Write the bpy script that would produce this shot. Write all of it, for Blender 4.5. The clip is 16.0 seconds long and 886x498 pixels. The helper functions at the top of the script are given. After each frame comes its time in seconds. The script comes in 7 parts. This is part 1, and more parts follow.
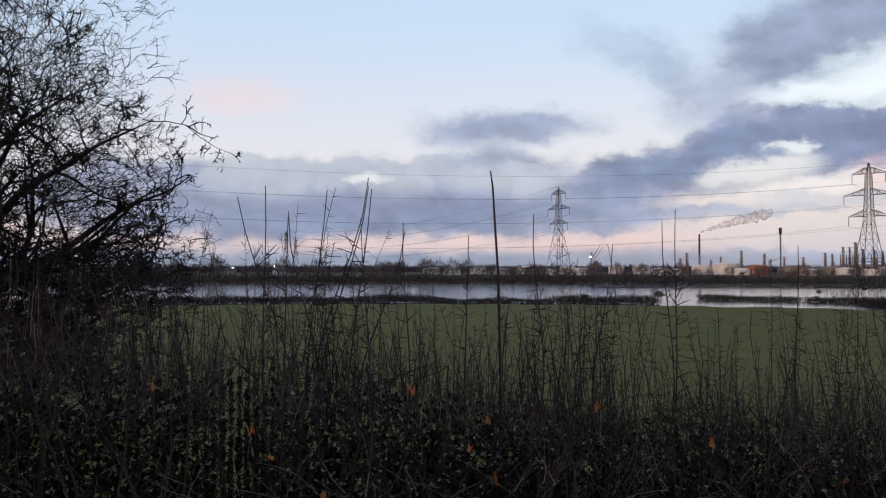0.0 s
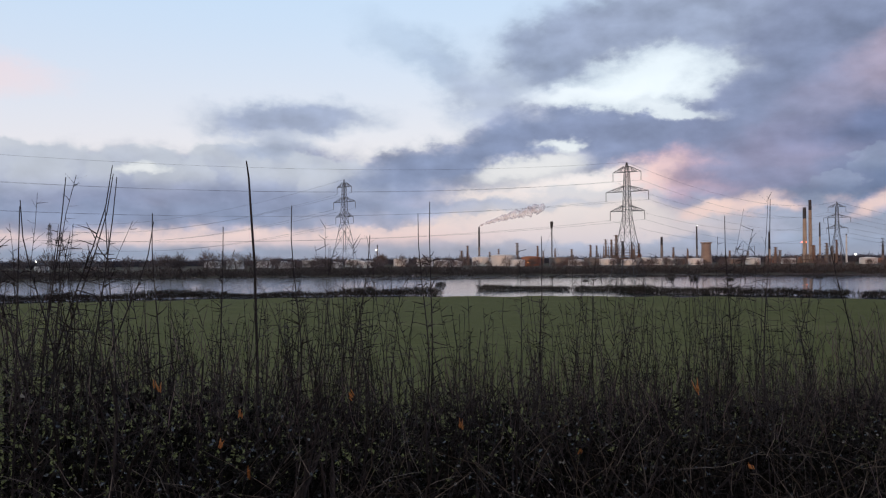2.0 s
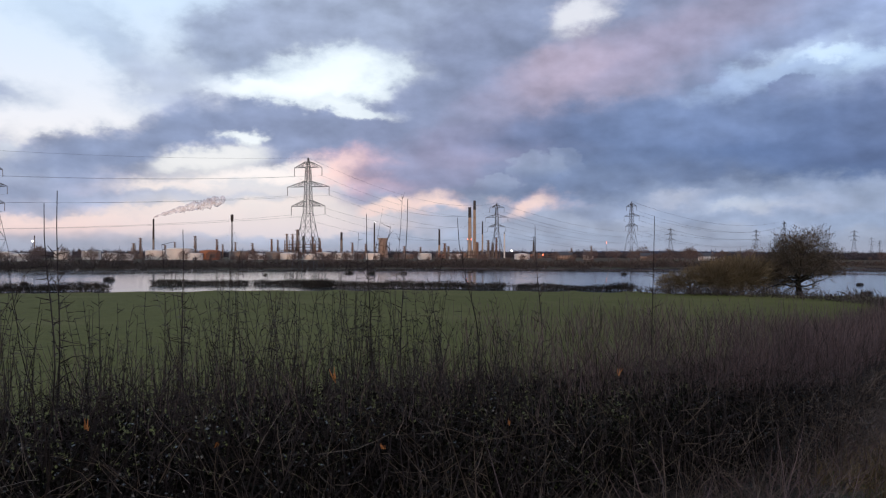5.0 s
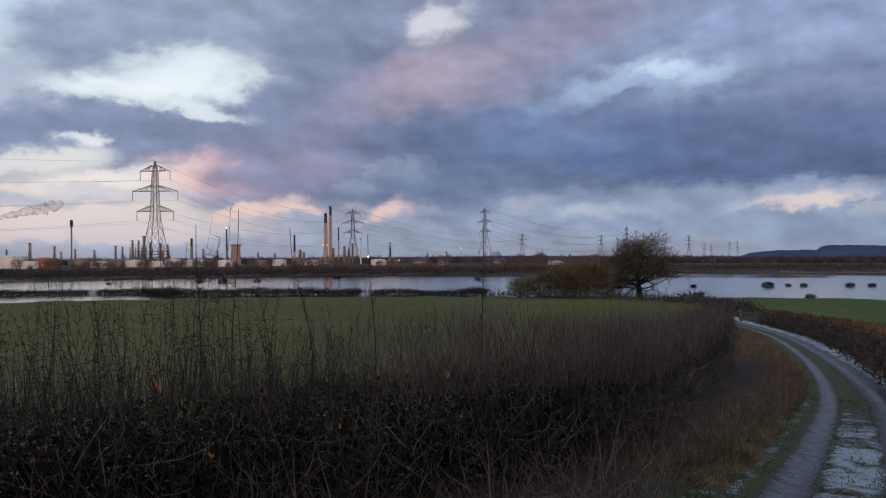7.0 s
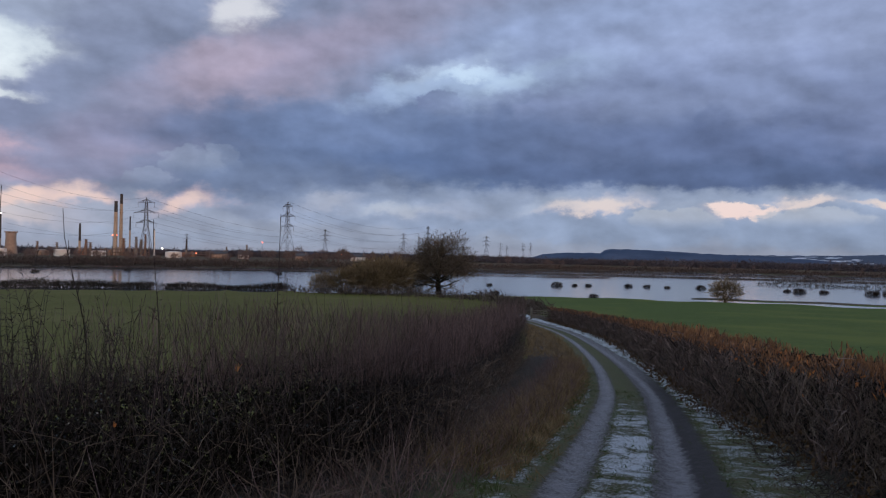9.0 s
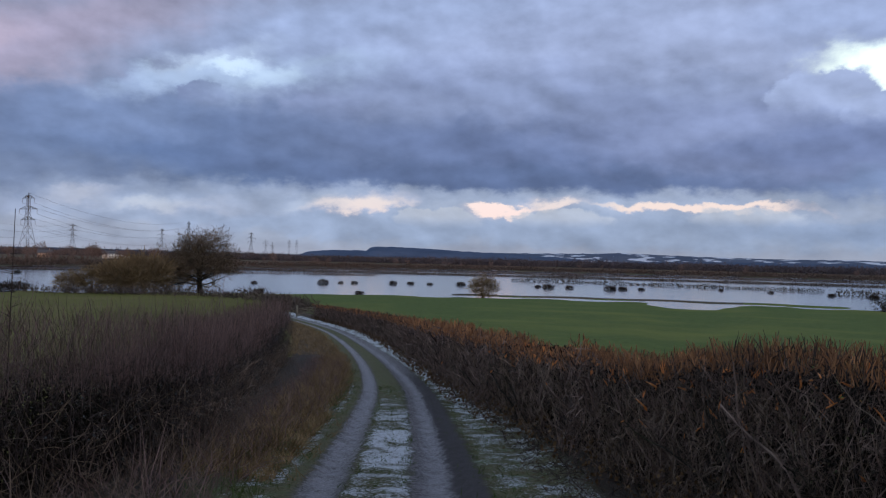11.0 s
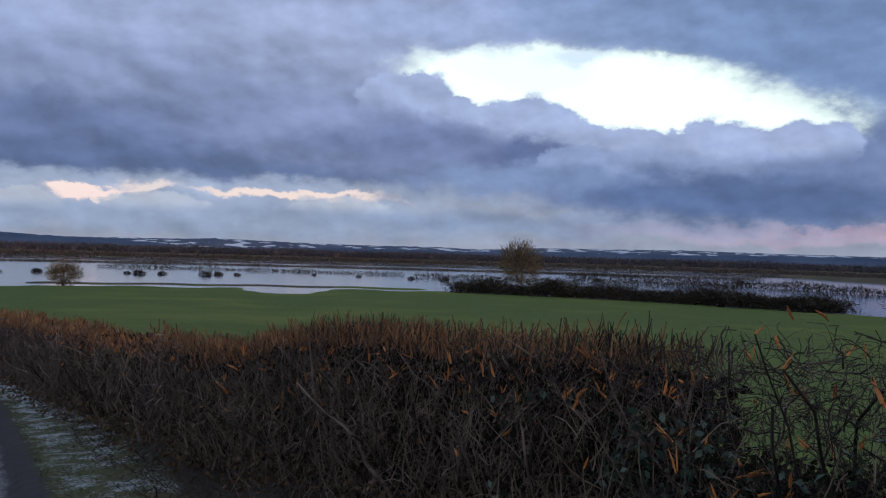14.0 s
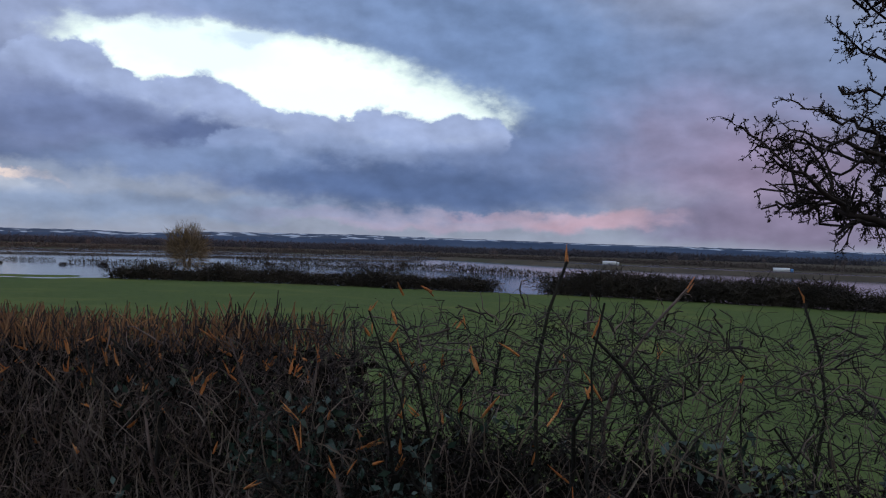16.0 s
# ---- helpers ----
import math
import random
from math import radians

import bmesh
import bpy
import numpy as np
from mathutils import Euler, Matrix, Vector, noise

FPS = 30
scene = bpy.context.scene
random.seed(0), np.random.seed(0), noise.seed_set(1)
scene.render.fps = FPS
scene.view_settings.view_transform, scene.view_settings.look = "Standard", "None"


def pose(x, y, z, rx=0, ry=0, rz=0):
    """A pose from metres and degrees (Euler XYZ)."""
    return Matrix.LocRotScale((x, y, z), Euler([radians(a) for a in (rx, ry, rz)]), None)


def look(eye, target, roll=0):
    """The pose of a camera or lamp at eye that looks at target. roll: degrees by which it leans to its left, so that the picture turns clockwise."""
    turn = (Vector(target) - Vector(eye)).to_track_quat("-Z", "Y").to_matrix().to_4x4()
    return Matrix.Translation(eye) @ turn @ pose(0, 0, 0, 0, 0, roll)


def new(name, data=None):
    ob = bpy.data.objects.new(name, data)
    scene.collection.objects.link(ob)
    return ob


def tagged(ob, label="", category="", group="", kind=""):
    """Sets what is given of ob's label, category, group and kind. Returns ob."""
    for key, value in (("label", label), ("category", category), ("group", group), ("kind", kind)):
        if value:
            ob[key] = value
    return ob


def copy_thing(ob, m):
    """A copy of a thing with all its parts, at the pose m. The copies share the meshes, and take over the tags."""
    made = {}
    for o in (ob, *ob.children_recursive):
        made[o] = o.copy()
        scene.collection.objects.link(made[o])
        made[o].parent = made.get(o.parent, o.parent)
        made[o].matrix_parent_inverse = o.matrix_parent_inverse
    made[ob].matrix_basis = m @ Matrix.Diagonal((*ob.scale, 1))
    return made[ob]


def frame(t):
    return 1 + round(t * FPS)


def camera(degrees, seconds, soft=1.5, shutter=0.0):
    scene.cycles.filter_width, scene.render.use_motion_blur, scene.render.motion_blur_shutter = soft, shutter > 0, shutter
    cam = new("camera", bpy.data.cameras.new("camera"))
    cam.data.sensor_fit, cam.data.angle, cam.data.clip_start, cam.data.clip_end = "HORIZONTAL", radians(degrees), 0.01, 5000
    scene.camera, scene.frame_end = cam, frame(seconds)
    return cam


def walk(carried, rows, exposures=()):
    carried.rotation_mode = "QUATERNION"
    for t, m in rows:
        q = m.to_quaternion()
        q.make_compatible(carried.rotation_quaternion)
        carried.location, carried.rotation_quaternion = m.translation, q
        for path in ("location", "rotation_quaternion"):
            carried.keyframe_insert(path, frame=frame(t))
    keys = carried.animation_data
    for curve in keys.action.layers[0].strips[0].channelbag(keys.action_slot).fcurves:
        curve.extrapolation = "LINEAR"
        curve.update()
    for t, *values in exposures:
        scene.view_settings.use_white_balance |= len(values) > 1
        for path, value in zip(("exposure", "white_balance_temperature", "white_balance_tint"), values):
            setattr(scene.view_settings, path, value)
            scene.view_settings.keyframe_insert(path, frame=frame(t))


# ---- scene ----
cam = camera(55.41, 16.0, soft=1.2)
EYE = 1.65
ROWS = [
    (0.0, -0.000, -0.000, 0.000, 0.01, 1.10, 0.00),
    (0.5, 0.051, -0.014, -0.003, -3.80, 1.05, 0.08),
    (1.0, 0.084, -0.019, -0.008, -7.44, 0.85, 0.26),
    (1.5, 0.116, -0.027, -0.004, -10.95, 0.63, 0.25),
    (2.0, 0.160, -0.045, -0.012, -14.43, 0.57, 0.45),
    (2.5, 0.199, -0.058, -0.011, -17.70, 0.46, 0.46),
    (3.0, 0.231, -0.083, -0.010, -20.78, 0.36, 0.20),
    (3.5, 0.271, -0.133, -0.014, -24.57, 0.29, 0.33),
    (4.0, 0.319, -0.152, -0.026, -28.76, 0.20, 0.34),
    (4.5, 0.332, -0.182, -0.021, -32.54, 0.10, 0.10),
    (7.0, 0.337, -0.569, 0.012, -45.54, 0.48, 0.30),
    (7.5, 0.373, -0.581, -0.000, -47.79, 0.41, 0.57),
    (8.0, 0.415, -0.555, -0.011, -51.32, 0.32, 0.66),
    (8.5, 0.436, -0.537, -0.027, -55.40, 0.29, -0.45),
    (9.0, 0.475, -0.520, -0.035, -58.87, 0.34, -1.15),
    (11.5, 0.451, -0.604, -0.011, -78.85, 0.32, -1.17),
    (12.0, 0.485, -0.610, -0.022, -83.17, 0.12, -1.11),
    (12.5, 0.493, -0.648, -0.027, -87.85, 0.20, -1.16),
    (13.0, 0.503, -0.685, -0.029, -91.77, 0.24, -1.09),
    (13.5, 0.563, -0.728, -0.047, -95.88, 0.28, -1.10),
    (14.0, 0.589, -0.750, -0.054, -101.53, 0.19, -1.60),
    (14.5, 0.562, -0.794, -0.048, -105.64, 0.21, -1.54),
    (15.0, 0.555, -0.838, -0.047, -111.39, 0.30, -1.41),
    (15.5, 0.564, -0.948, -0.064, -118.38, -0.12, -1.46),
    (16.0, 0.544, -1.021, -0.071, -123.55, -0.28, -1.64),
]
walk(cam, [(t, pose(x, y, EYE + z, 90 + pitch, roll, yaw)) for t, x, y, z, yaw, pitch, roll in ROWS],
     [(0.0, -0.02), (3.0, 0.0), (4.5, 0.16), (7.0, -0.14), (9.0, -0.10), (11.5, 0.15), (13.0, 0.06), (15.0, 0.07), (16.0, 0.02)])

# ---------------------------------------------------------------- sky and sun
SUN_AZ, SUN_EL = 218.0, 2.6          # degrees clockwise from +y, and above the horizon
world = bpy.data.worlds.new("winter_dusk_sky")
scene.world = world
world.use_nodes = True
wn, wl = world.node_tree.nodes, world.node_tree.links
wn.clear()


def wnode(kind, **props):
    n = wn.new(kind)
    for k, v in props.items():
        if k == "op":
            n.operation = v
        elif k == "blend":
            n.blend_type = v
        elif k == "data":
            n.data_type = v
    return n


def wmath(op, a, b=None, c=None, clamp=False):
    n = wnode("ShaderNodeMath", op=op)
    n.use_clamp = clamp
    for i, v in enumerate((a, b, c)):
        if v is None:
            continue
        if isinstance(v, (int, float)):
            n.inputs[i].default_value = v
        else:
            wl.new(v, n.inputs[i])
    return n.outputs[0]


def wmix(fac, a, b, blend="MIX"):
    n = wn.new("ShaderNodeMix")
    n.data_type, n.blend_type = "RGBA", blend
    for sock, v in ((n.inputs[0], fac), (n.inputs[6], a), (n.inputs[7], b)):
        if isinstance(v, (int, float)):
            sock.default_value = v
        elif isinstance(v, tuple):
            sock.default_value = (*v, 1)
        else:
            wl.new(v, sock)
    return n.outputs[2]


def wramp(value, lo, hi, a=0.0, b=1.0):
    n = wn.new("ShaderNodeMapRange")
    n.interpolation_type = "SMOOTHSTEP"
    wl.new(value, n.inputs[0])
    for i, v in enumerate((lo, hi, a, b)):
        n.inputs[i + 1].default_value = v
    return n.outputs[0]


tc = wn.new("ShaderNodeTexCoord")
sep = wn.new("ShaderNodeSeparateXYZ")
wl.new(tc.outputs["Generated"], sep.inputs[0])
AZ = wmath("MULTIPLY", wmath("ARCTAN2", sep.outputs[0], sep.outputs[1]), 57.2958)
EL = wmath("MULTIPLY", wmath("ARCSINE", sep.outputs[2]), 57.2958)
comb = wn.new("ShaderNodeCombineXYZ")
wl.new(AZ, comb.inputs[0])
wl.new(EL, comb.inputs[1])


def wnoise(sx, sy, detail, rough, seed, warp=0.0, dx=0.0, dy=0.0):
    m = wn.new("ShaderNodeMapping")
    m.inputs["Scale"].default_value = (sx, sy, 1)
    m.inputs["Location"].default_value = (seed * 7.3 + dx, seed * 3.1 + dy, seed)
    wl.new(comb.outputs[0], m.inputs[0])
    n = wn.new("ShaderNodeTexNoise")
    n.inputs["Scale"].default_value = 1.0
    n.inputs["Detail"].default_value = detail
    n.inputs["Roughness"].default_value = rough
    n.inputs["Distortion"].default_value = warp
    wl.new(m.outputs[0], n.inputs["Vector"])
    return n


# the cloud shapes are read at places pushed about by turbulence
def pushed(sx, sy, detail, rough, seed, far_x, far_y):
    xs = wmath("MULTIPLY_ADD", wnoise(sx, sy, detail, rough, seed).outputs["Fac"], far_x, wmath("ADD", AZ, -0.5 * far_x))
    ys = wmath("MULTIPLY_ADD", wnoise(sx, sy, detail, rough, seed + 20).outputs["Fac"], far_y, wmath("ADD", EL, -0.5 * far_y))
    both = wn.new("ShaderNodeCombineXYZ")
    wl.new(xs, both.inputs[0])
    wl.new(ys, both.inputs[1])
    point = wn.new("ShaderNodeMapping")
    wl.new(both.outputs[0], point.inputs[0])
    return point.outputs[0], xs, ys


PLACE, PUSHED_AZ, PUSHED_EL = pushed(0.28, 0.44, 7, 0.58, 1, 6.0, 3.2)
CRISP, _, _ = pushed(0.60, 0.85, 5, 0.55, 4, 2.6, 1.6)
knob = wnoise(0.55, 0.75, 5, 0.52, 12, 0.1).outputs["Fac"]
KNOBBLY = wmath("MULTIPLY_ADD", knob, 2.0, 0.5)


def spot(place, az, el, wide, high, turn):
    """One at a place in the sky, falling to nought at its outline."""
    m = wn.new("ShaderNodeMapping")
    m.vector_type = "TEXTURE"
    m.inputs["Location"].default_value = (az, el, 0)
    m.inputs["Rotation"].default_value = (0, 0, radians(turn))
    m.inputs["Scale"].default_value = (wide, high, 1)
    wl.new(place, m.inputs[0])
    g = wn.new("ShaderNodeTexGradient")
    g.gradient_type = "SPHERICAL"
    wl.new(m.outputs[0], g.inputs[0])
    return g.outputs["Fac"]


def stroke(under, az, el, wide, high, turn, col, much, firm):
    """Lays one torn bank of cloud, or one gap of light, over the sky."""
    return wmix(wramp(spot(PLACE, az, el, wide * 1.12, high * 1.12, turn), 0.0, 1.0 - firm, 0.0, much), under, col)


def head(under, az, el, wide, high, col, much):
    """Lays one rounded, knobbly head of cumulus over the sky, its foot lost in the bank."""
    s = wmath("MULTIPLY", spot(CRISP, az, el - 0.15 * high, wide * 1.35, high * 1.35, 0), KNOBBLY)
    foot = wramp(wmath("MULTIPLY_ADD", s, 0.15 * high, EL), el - 0.95 * high, el + 0.35 * high, 0.0, much)
    return wmix(wmath("MULTIPLY", wramp(s, 0.20, 0.46), foot), under, col)


fine = wnoise(0.30, 0.48, 6, 0.52, 2).outputs["Fac"]
broad = wnoise(0.10, 0.26, 5, 0.5, 3, 0.2).outputs["Fac"]
# paler on the side of each billow that faces the brighter sky above
relief = wmath("SUBTRACT", wnoise(0.22, 0.36, 6, 0.48, 15).outputs["Fac"], wnoise(0.22, 0.36, 6, 0.48, 15, 0.0, 0.10, 0.20).outputs["Fac"])

# clear air: pale blue above, cream and pink low down, a blue-grey haze at the horizon
clear = wmix(wramp(EL, 2.0, 19.0), (0.76, 0.70, 0.76), (0.52, 0.66, 0.86))
clear = wmix(wramp(EL, 1.2, 6.0), (0.72, 0.58, 0.62), clear)
clear = wmix(wramp(EL, 0.3, 1.8), wmix(wramp(AZ, -4.0, 16.0), (0.30, 0.37, 0.50), (0.40, 0.41, 0.50)), clear)
nishita = wn.new("ShaderNodeTexSky")
nishita.sky_type, nishita.sun_disc = "NISHITA", False
nishita.sun_elevation, nishita.sun_rotation = radians(SUN_EL), radians(SUN_AZ)
# the overcast that covers the rest
grey = wmix(wramp(PUSHED_EL, 5.0, 16.0), (0.150, 0.185, 0.300), (0.270, 0.325, 0.480))
grey = wmix(wramp(PUSHED_EL, 5.2, 3.6), grey, (0.280, 0.320, 0.420))
overcast = wmath("MAXIMUM", wramp(PUSHED_AZ, 29.0, 40.0), wramp(AZ, -24.0, -60.0, 0.0, 0.6))
sky = wmix(overcast, clear, grey)
# thin clouds and a low bank of cumulus in the clear quarter
sky = stroke(sky, -13.9, 11.1, 5.9, 1.41, 0, (0.806, 0.631, 0.68), 0.6, 0.15)
sky = stroke(sky, 4.3, 9.3, 7.8, 1.65, 1, (0.332, 0.402, 0.572), 0.85, 0.35)
sky = stroke(sky, -8.5, 2.0, 27.5, 1.33, 0, (0.738, 0.617, 0.652), 0.7, 0.35)
sky = stroke(sky, -11.5, 4.1, 8.6, 3.22, 0, (0.283, 0.328, 0.475), 0.9, 0.5)
sky = stroke(sky, -19.7, 4.3, 10.2, 3.14, 0, (0.341, 0.392, 0.546), 0.85, 0.5)
sky = stroke(sky, -3.2, 4.5, 9.4, 3.06, 0, (0.271, 0.314, 0.463), 0.9, 0.5)
sky = stroke(sky, 4.1, 4.6, 8.6, 3.14, 0, (0.271, 0.319, 0.469), 0.9, 0.5)
sky = stroke(sky, 9.0, 4.0, 7.1, 2.43, 0, (0.305, 0.361, 0.522), 0.8, 0.4)
sky = head(sky, -13.0, 5.6, 3.5, 2.04, (0.465, 0.508, 0.624), 0.85)
sky = head(sky, -9.9, 5.6, 2.9, 1.80, (0.465, 0.508, 0.624), 0.85)
sky = head(sky, -5.5, 5.8, 2.9, 1.73, (0.465, 0.508, 0.624), 0.85)
sky = head(sky, -3.2, 5.6, 2.4, 1.49, (0.465, 0.508, 0.624), 0.85)
sky = head(sky, 0.2, 6.0, 2.9, 1.88, (0.465, 0.508, 0.624), 0.85)
sky = head(sky, 3.3, 5.8, 2.7, 1.73, (0.465, 0.508, 0.624), 0.85)
sky = head(sky, 5.4, 5.6, 2.2, 1.57, (0.465, 0.508, 0.624), 0.85)
sky = head(sky, 8.2, 5.1, 3.1, 1.57, (0.465, 0.508, 0.624), 0.85)
sky = stroke(sky, -5.5, 5.6, 1.6, 0.51, 0, (0.753, 0.776, 0.838), 0.7, 0.15)
sky = stroke(sky, -6.3, 3.0, 14.9, 1.02, 0, (0.247, 0.305, 0.452), 0.7, 0.35)
sky = stroke(sky, 3.3, 7.4, 3.9, 1.02, 0, (0.38, 0.445, 0.598), 0.75, 0.35)
sky = stroke(sky, 12.7, 13.9, 5.9, 2.04, -22, (0.4, 0.503, 0.68), 0.65, 0.2)
sky = stroke(sky, 14.4, 12.8, 3.1, 1.57, -30, (0.38, 0.468, 0.638), 0.55, 0.2)
sky = stroke(sky, 17.6, 10.3, 4.3, 2.59, -25, (0.38, 0.445, 0.611), 0.75, 0.25)
sky = stroke(sky, 13.8, 6.3, 5.9, 1.41, 6, (0.279, 0.332, 0.486), 0.9, 0.35)
sky = stroke(sky, 18.8, 6.7, 11.8, 2.35, 9, (0.247, 0.305, 0.463), 0.95, 0.45)
sky = stroke(sky, 24.1, 8.1, 9.4, 2.67, 6, (0.239, 0.296, 0.452), 0.95, 0.45)
sky = stroke(sky, 25.1, 14.0, 8.6, 3.29, 12, (0.296, 0.371, 0.534), 0.9, 0.4)
sky = stroke(sky, 16.6, 3.3, 11.8, 0.71, 1, (0.296, 0.352, 0.498), 0.75, 0.35)
sky = stroke(sky, 8.2, 2.5, 10.2, 0.47, 0, (0.341, 0.381, 0.51), 0.5, 0.35)
# the grey bank that rises over the refinery, torn by gaps
sky = stroke(sky, 30.4, 15.0, 13.3, 3.92, 6, (0.325, 0.386, 0.534), 0.9, 0.4)
sky = stroke(sky, 28.1, 8.2, 9.8, 2.43, 6, (0.254, 0.307, 0.466), 0.95, 0.45)
sky = stroke(sky, 38.0, 8.7, 12.5, 5.10, 22, (0.254, 0.297, 0.461), 0.95, 0.5)
sky = stroke(sky, 37.3, 12.6, 6.7, 4.71, 20, (0.254, 0.302, 0.449), 0.9, 0.4)
sky = stroke(sky, 28.5, 11.6, 6.5, 2.20, 6, (0.827, 0.904, 0.975), 0.8, 0.3)
sky = stroke(sky, 25.1, 10.5, 5.1, 1.02, 0, (0.811, 0.87, 0.948), 0.7, 0.35)
sky = stroke(sky, 30.0, 9.4, 3.9, 0.71, -4, (0.779, 0.836, 0.922), 0.8, 0.35)
sky = stroke(sky, 20.6, 6.0, 5.5, 1.10, 9, (0.86, 0.836, 0.878), 0.65, 0.2)
sky = stroke(sky, 22.5, 7.5, 2.0, 0.71, 0, (0.779, 0.819, 0.895), 0.8, 0.35)
sky = stroke(sky, 25.1, 4.7, 7.5, 0.94, 3, (0.779, 0.739, 0.811), 0.5, 0.2)
sky = stroke(sky, 22.1, 3.8, 10.2, 0.86, 4, (0.417, 0.477, 0.629), 0.6, 0.35)
sky = stroke(sky, 29.3, 5.6, 3.6, 1.65, 4, (0.811, 0.527, 0.574), 0.85, 0.3)
sky = stroke(sky, 32.1, 4.6, 3.9, 0.86, -4, (0.616, 0.419, 0.509), 0.65, 0.2)
sky = stroke(sky, 50.2, 10.7, 22.0, 9.02, 14, (0.23, 0.279, 0.426), 0.8, 0.5)
sky = stroke(sky, 48.5, 12.3, 16.9, 3.29, 21, (0.429, 0.355, 0.472), 0.5, 0.15)
sky = stroke(sky, 44.1, 12.3, 5.1, 2.43, 25, (0.524, 0.419, 0.497), 0.5, 0.15)
sky = stroke(sky, 45.0, 15.5, 3.3, 1.49, 18, (0.748, 0.724, 0.779), 0.75, 0.2)
sky = stroke(sky, 40.3, 6.9, 11.0, 1.96, 4, (0.365, 0.316, 0.449), 0.5, 0.2)
sky = stroke(sky, 45.6, 8.2, 11.8, 1.80, 6, (0.173, 0.222, 0.372), 0.8, 0.3)
sky = stroke(sky, 55.7, 6.3, 16.5, 4.71, 4, (0.125, 0.182, 0.317), 0.9, 0.4)
sky = stroke(sky, 48.4, 4.6, 13.3, 2.75, 2, (0.173, 0.229, 0.372), 0.85, 0.3)
sky = stroke(sky, 35.0, 5.1, 6.3, 1.02, -4, (0.28, 0.297, 0.449), 0.7, 0.35)
sky = stroke(sky, 58.9, 12.0, 6.7, 1.10, 18, (0.562, 0.686, 0.853), 0.9, 0.25)
sky = stroke(sky, 55.7, 10.6, 4.3, 0.94, 12, (0.375, 0.477, 0.679), 0.75, 0.35)
sky = head(sky, 42.2, 5.7, 2.0, 1.02, (0.323, 0.389, 0.539), 0.55)
sky = head(sky, 44.1, 6.1, 1.3, 0.86, (0.31, 0.374, 0.522), 0.55)
sky = head(sky, 39.4, 4.5, 1.6, 0.71, (0.316, 0.376, 0.524), 0.5)
# a paler band low over the plain, with lit heads of cumulus
sky = stroke(sky, 41.8, 1.7, 29.8, 2.04, 0, (0.365, 0.414, 0.534), 0.65, 0.4)
sky = stroke(sky, 23.6, 1.9, 11.8, 2.35, 0, (0.658, 0.649, 0.732), 0.6, 0.2)
sky = stroke(sky, 32.1, 3.0, 2.5, 0.76, 6, (0.779, 0.566, 0.587), 0.65, 0.15)
sky = stroke(sky, 34.2, 3.2, 3.0, 0.94, 6, (0.779, 0.566, 0.587), 0.65, 0.15)
sky = stroke(sky, 36.1, 2.9, 2.1, 0.65, 6, (0.779, 0.566, 0.587), 0.65, 0.15)
sky = stroke(sky, 40.9, 2.9, 2.2, 0.82, 6, (0.779, 0.566, 0.587), 0.65, 0.15)
sky = stroke(sky, 42.6, 3.3, 2.7, 0.88, 6, (0.779, 0.566, 0.587), 0.65, 0.15)
sky = stroke(sky, 50.6, 3.2, 2.7, 0.71, 8, (0.589, 0.593, 0.686), 0.6, 0.15)
sky = stroke(sky, 52.3, 3.4, 2.1, 0.71, 8, (0.589, 0.593, 0.686), 0.6, 0.15)
sky = stroke(sky, 57.3, 2.8, 3.0, 0.65, 8, (0.589, 0.593, 0.686), 0.6, 0.15)
sky = stroke(sky, 59.5, 3.0, 3.4, 0.71, 8, (0.589, 0.593, 0.686), 0.6, 0.15)
sky = stroke(sky, 46.6, 2.8, 3.5, 0.78, 0, (0.246, 0.297, 0.437), 0.7, 0.35)
sky = stroke(sky, 38.0, 0.7, 31.4, 0.71, 0, (0.325, 0.386, 0.522), 0.6, 0.35)
# the heavy overcast with a dark flat base
sky = stroke(sky, 72.4, 14.5, 23.5, 4.71, 8, (0.324, 0.417, 0.662), 0.85, 0.3)
sky = stroke(sky, 78.8, 9.5, 12.9, 3.53, 8, (0.286, 0.361, 0.587), 0.8, 0.2)
sky = stroke(sky, 83.7, 11.1, 9.0, 5.10, 0, (0.305, 0.388, 0.639), 0.7, 0.2)
sky = stroke(sky, 45.3, 12.2, 10.2, 2.35, 14, (0.409, 0.377, 0.544), 0.3, 0.1)
sky = stroke(sky, 63.2, 7.2, 25.1, 3.29, -2, (0.113, 0.175, 0.343), 0.88, 0.3)
sky = stroke(sky, 73.6, 6.0, 20.4, 2.04, -1, (0.103, 0.161, 0.317), 0.85, 0.35)
sky = stroke(sky, 53.2, 8.8, 10.2, 2.75, 8, (0.211, 0.285, 0.484), 0.6, 0.2)
sky = stroke(sky, 58.9, 11.3, 7.8, 1.02, 10, (0.386, 0.517, 0.777), 0.7, 0.2)
sky = stroke(sky, 60.2, 12.1, 2.6, 0.51, 13, (0.585, 0.747, 0.978), 0.7, 0.15)
sky = stroke(sky, 63.3, 11.6, 3.1, 0.94, -12, (0.48, 0.637, 0.892), 0.8, 0.25)
sky = head(sky, 58.5, 10.1, 1.6, 0.86, (0.206, 0.265, 0.455), 0.9)
sky = head(sky, 66.0, 9.7, 2.4, 1.10, (0.249, 0.306, 0.498), 0.8)
sky = head(sky, 68.0, 9.4, 2.0, 0.86, (0.236, 0.291, 0.477), 0.7)
sky = stroke(sky, 70.8, 3.2, 29.8, 1.80, 0, (0.334, 0.411, 0.587), 0.75, 0.45)
sky = stroke(sky, 72.6, 2.0, 29.8, 1.02, 0, (0.314, 0.394, 0.573), 0.7, 0.35)
sky = stroke(sky, 65.5, 3.3, 2.9, 0.78, 6, (0.505, 0.586, 0.743), 0.5, 0.15)
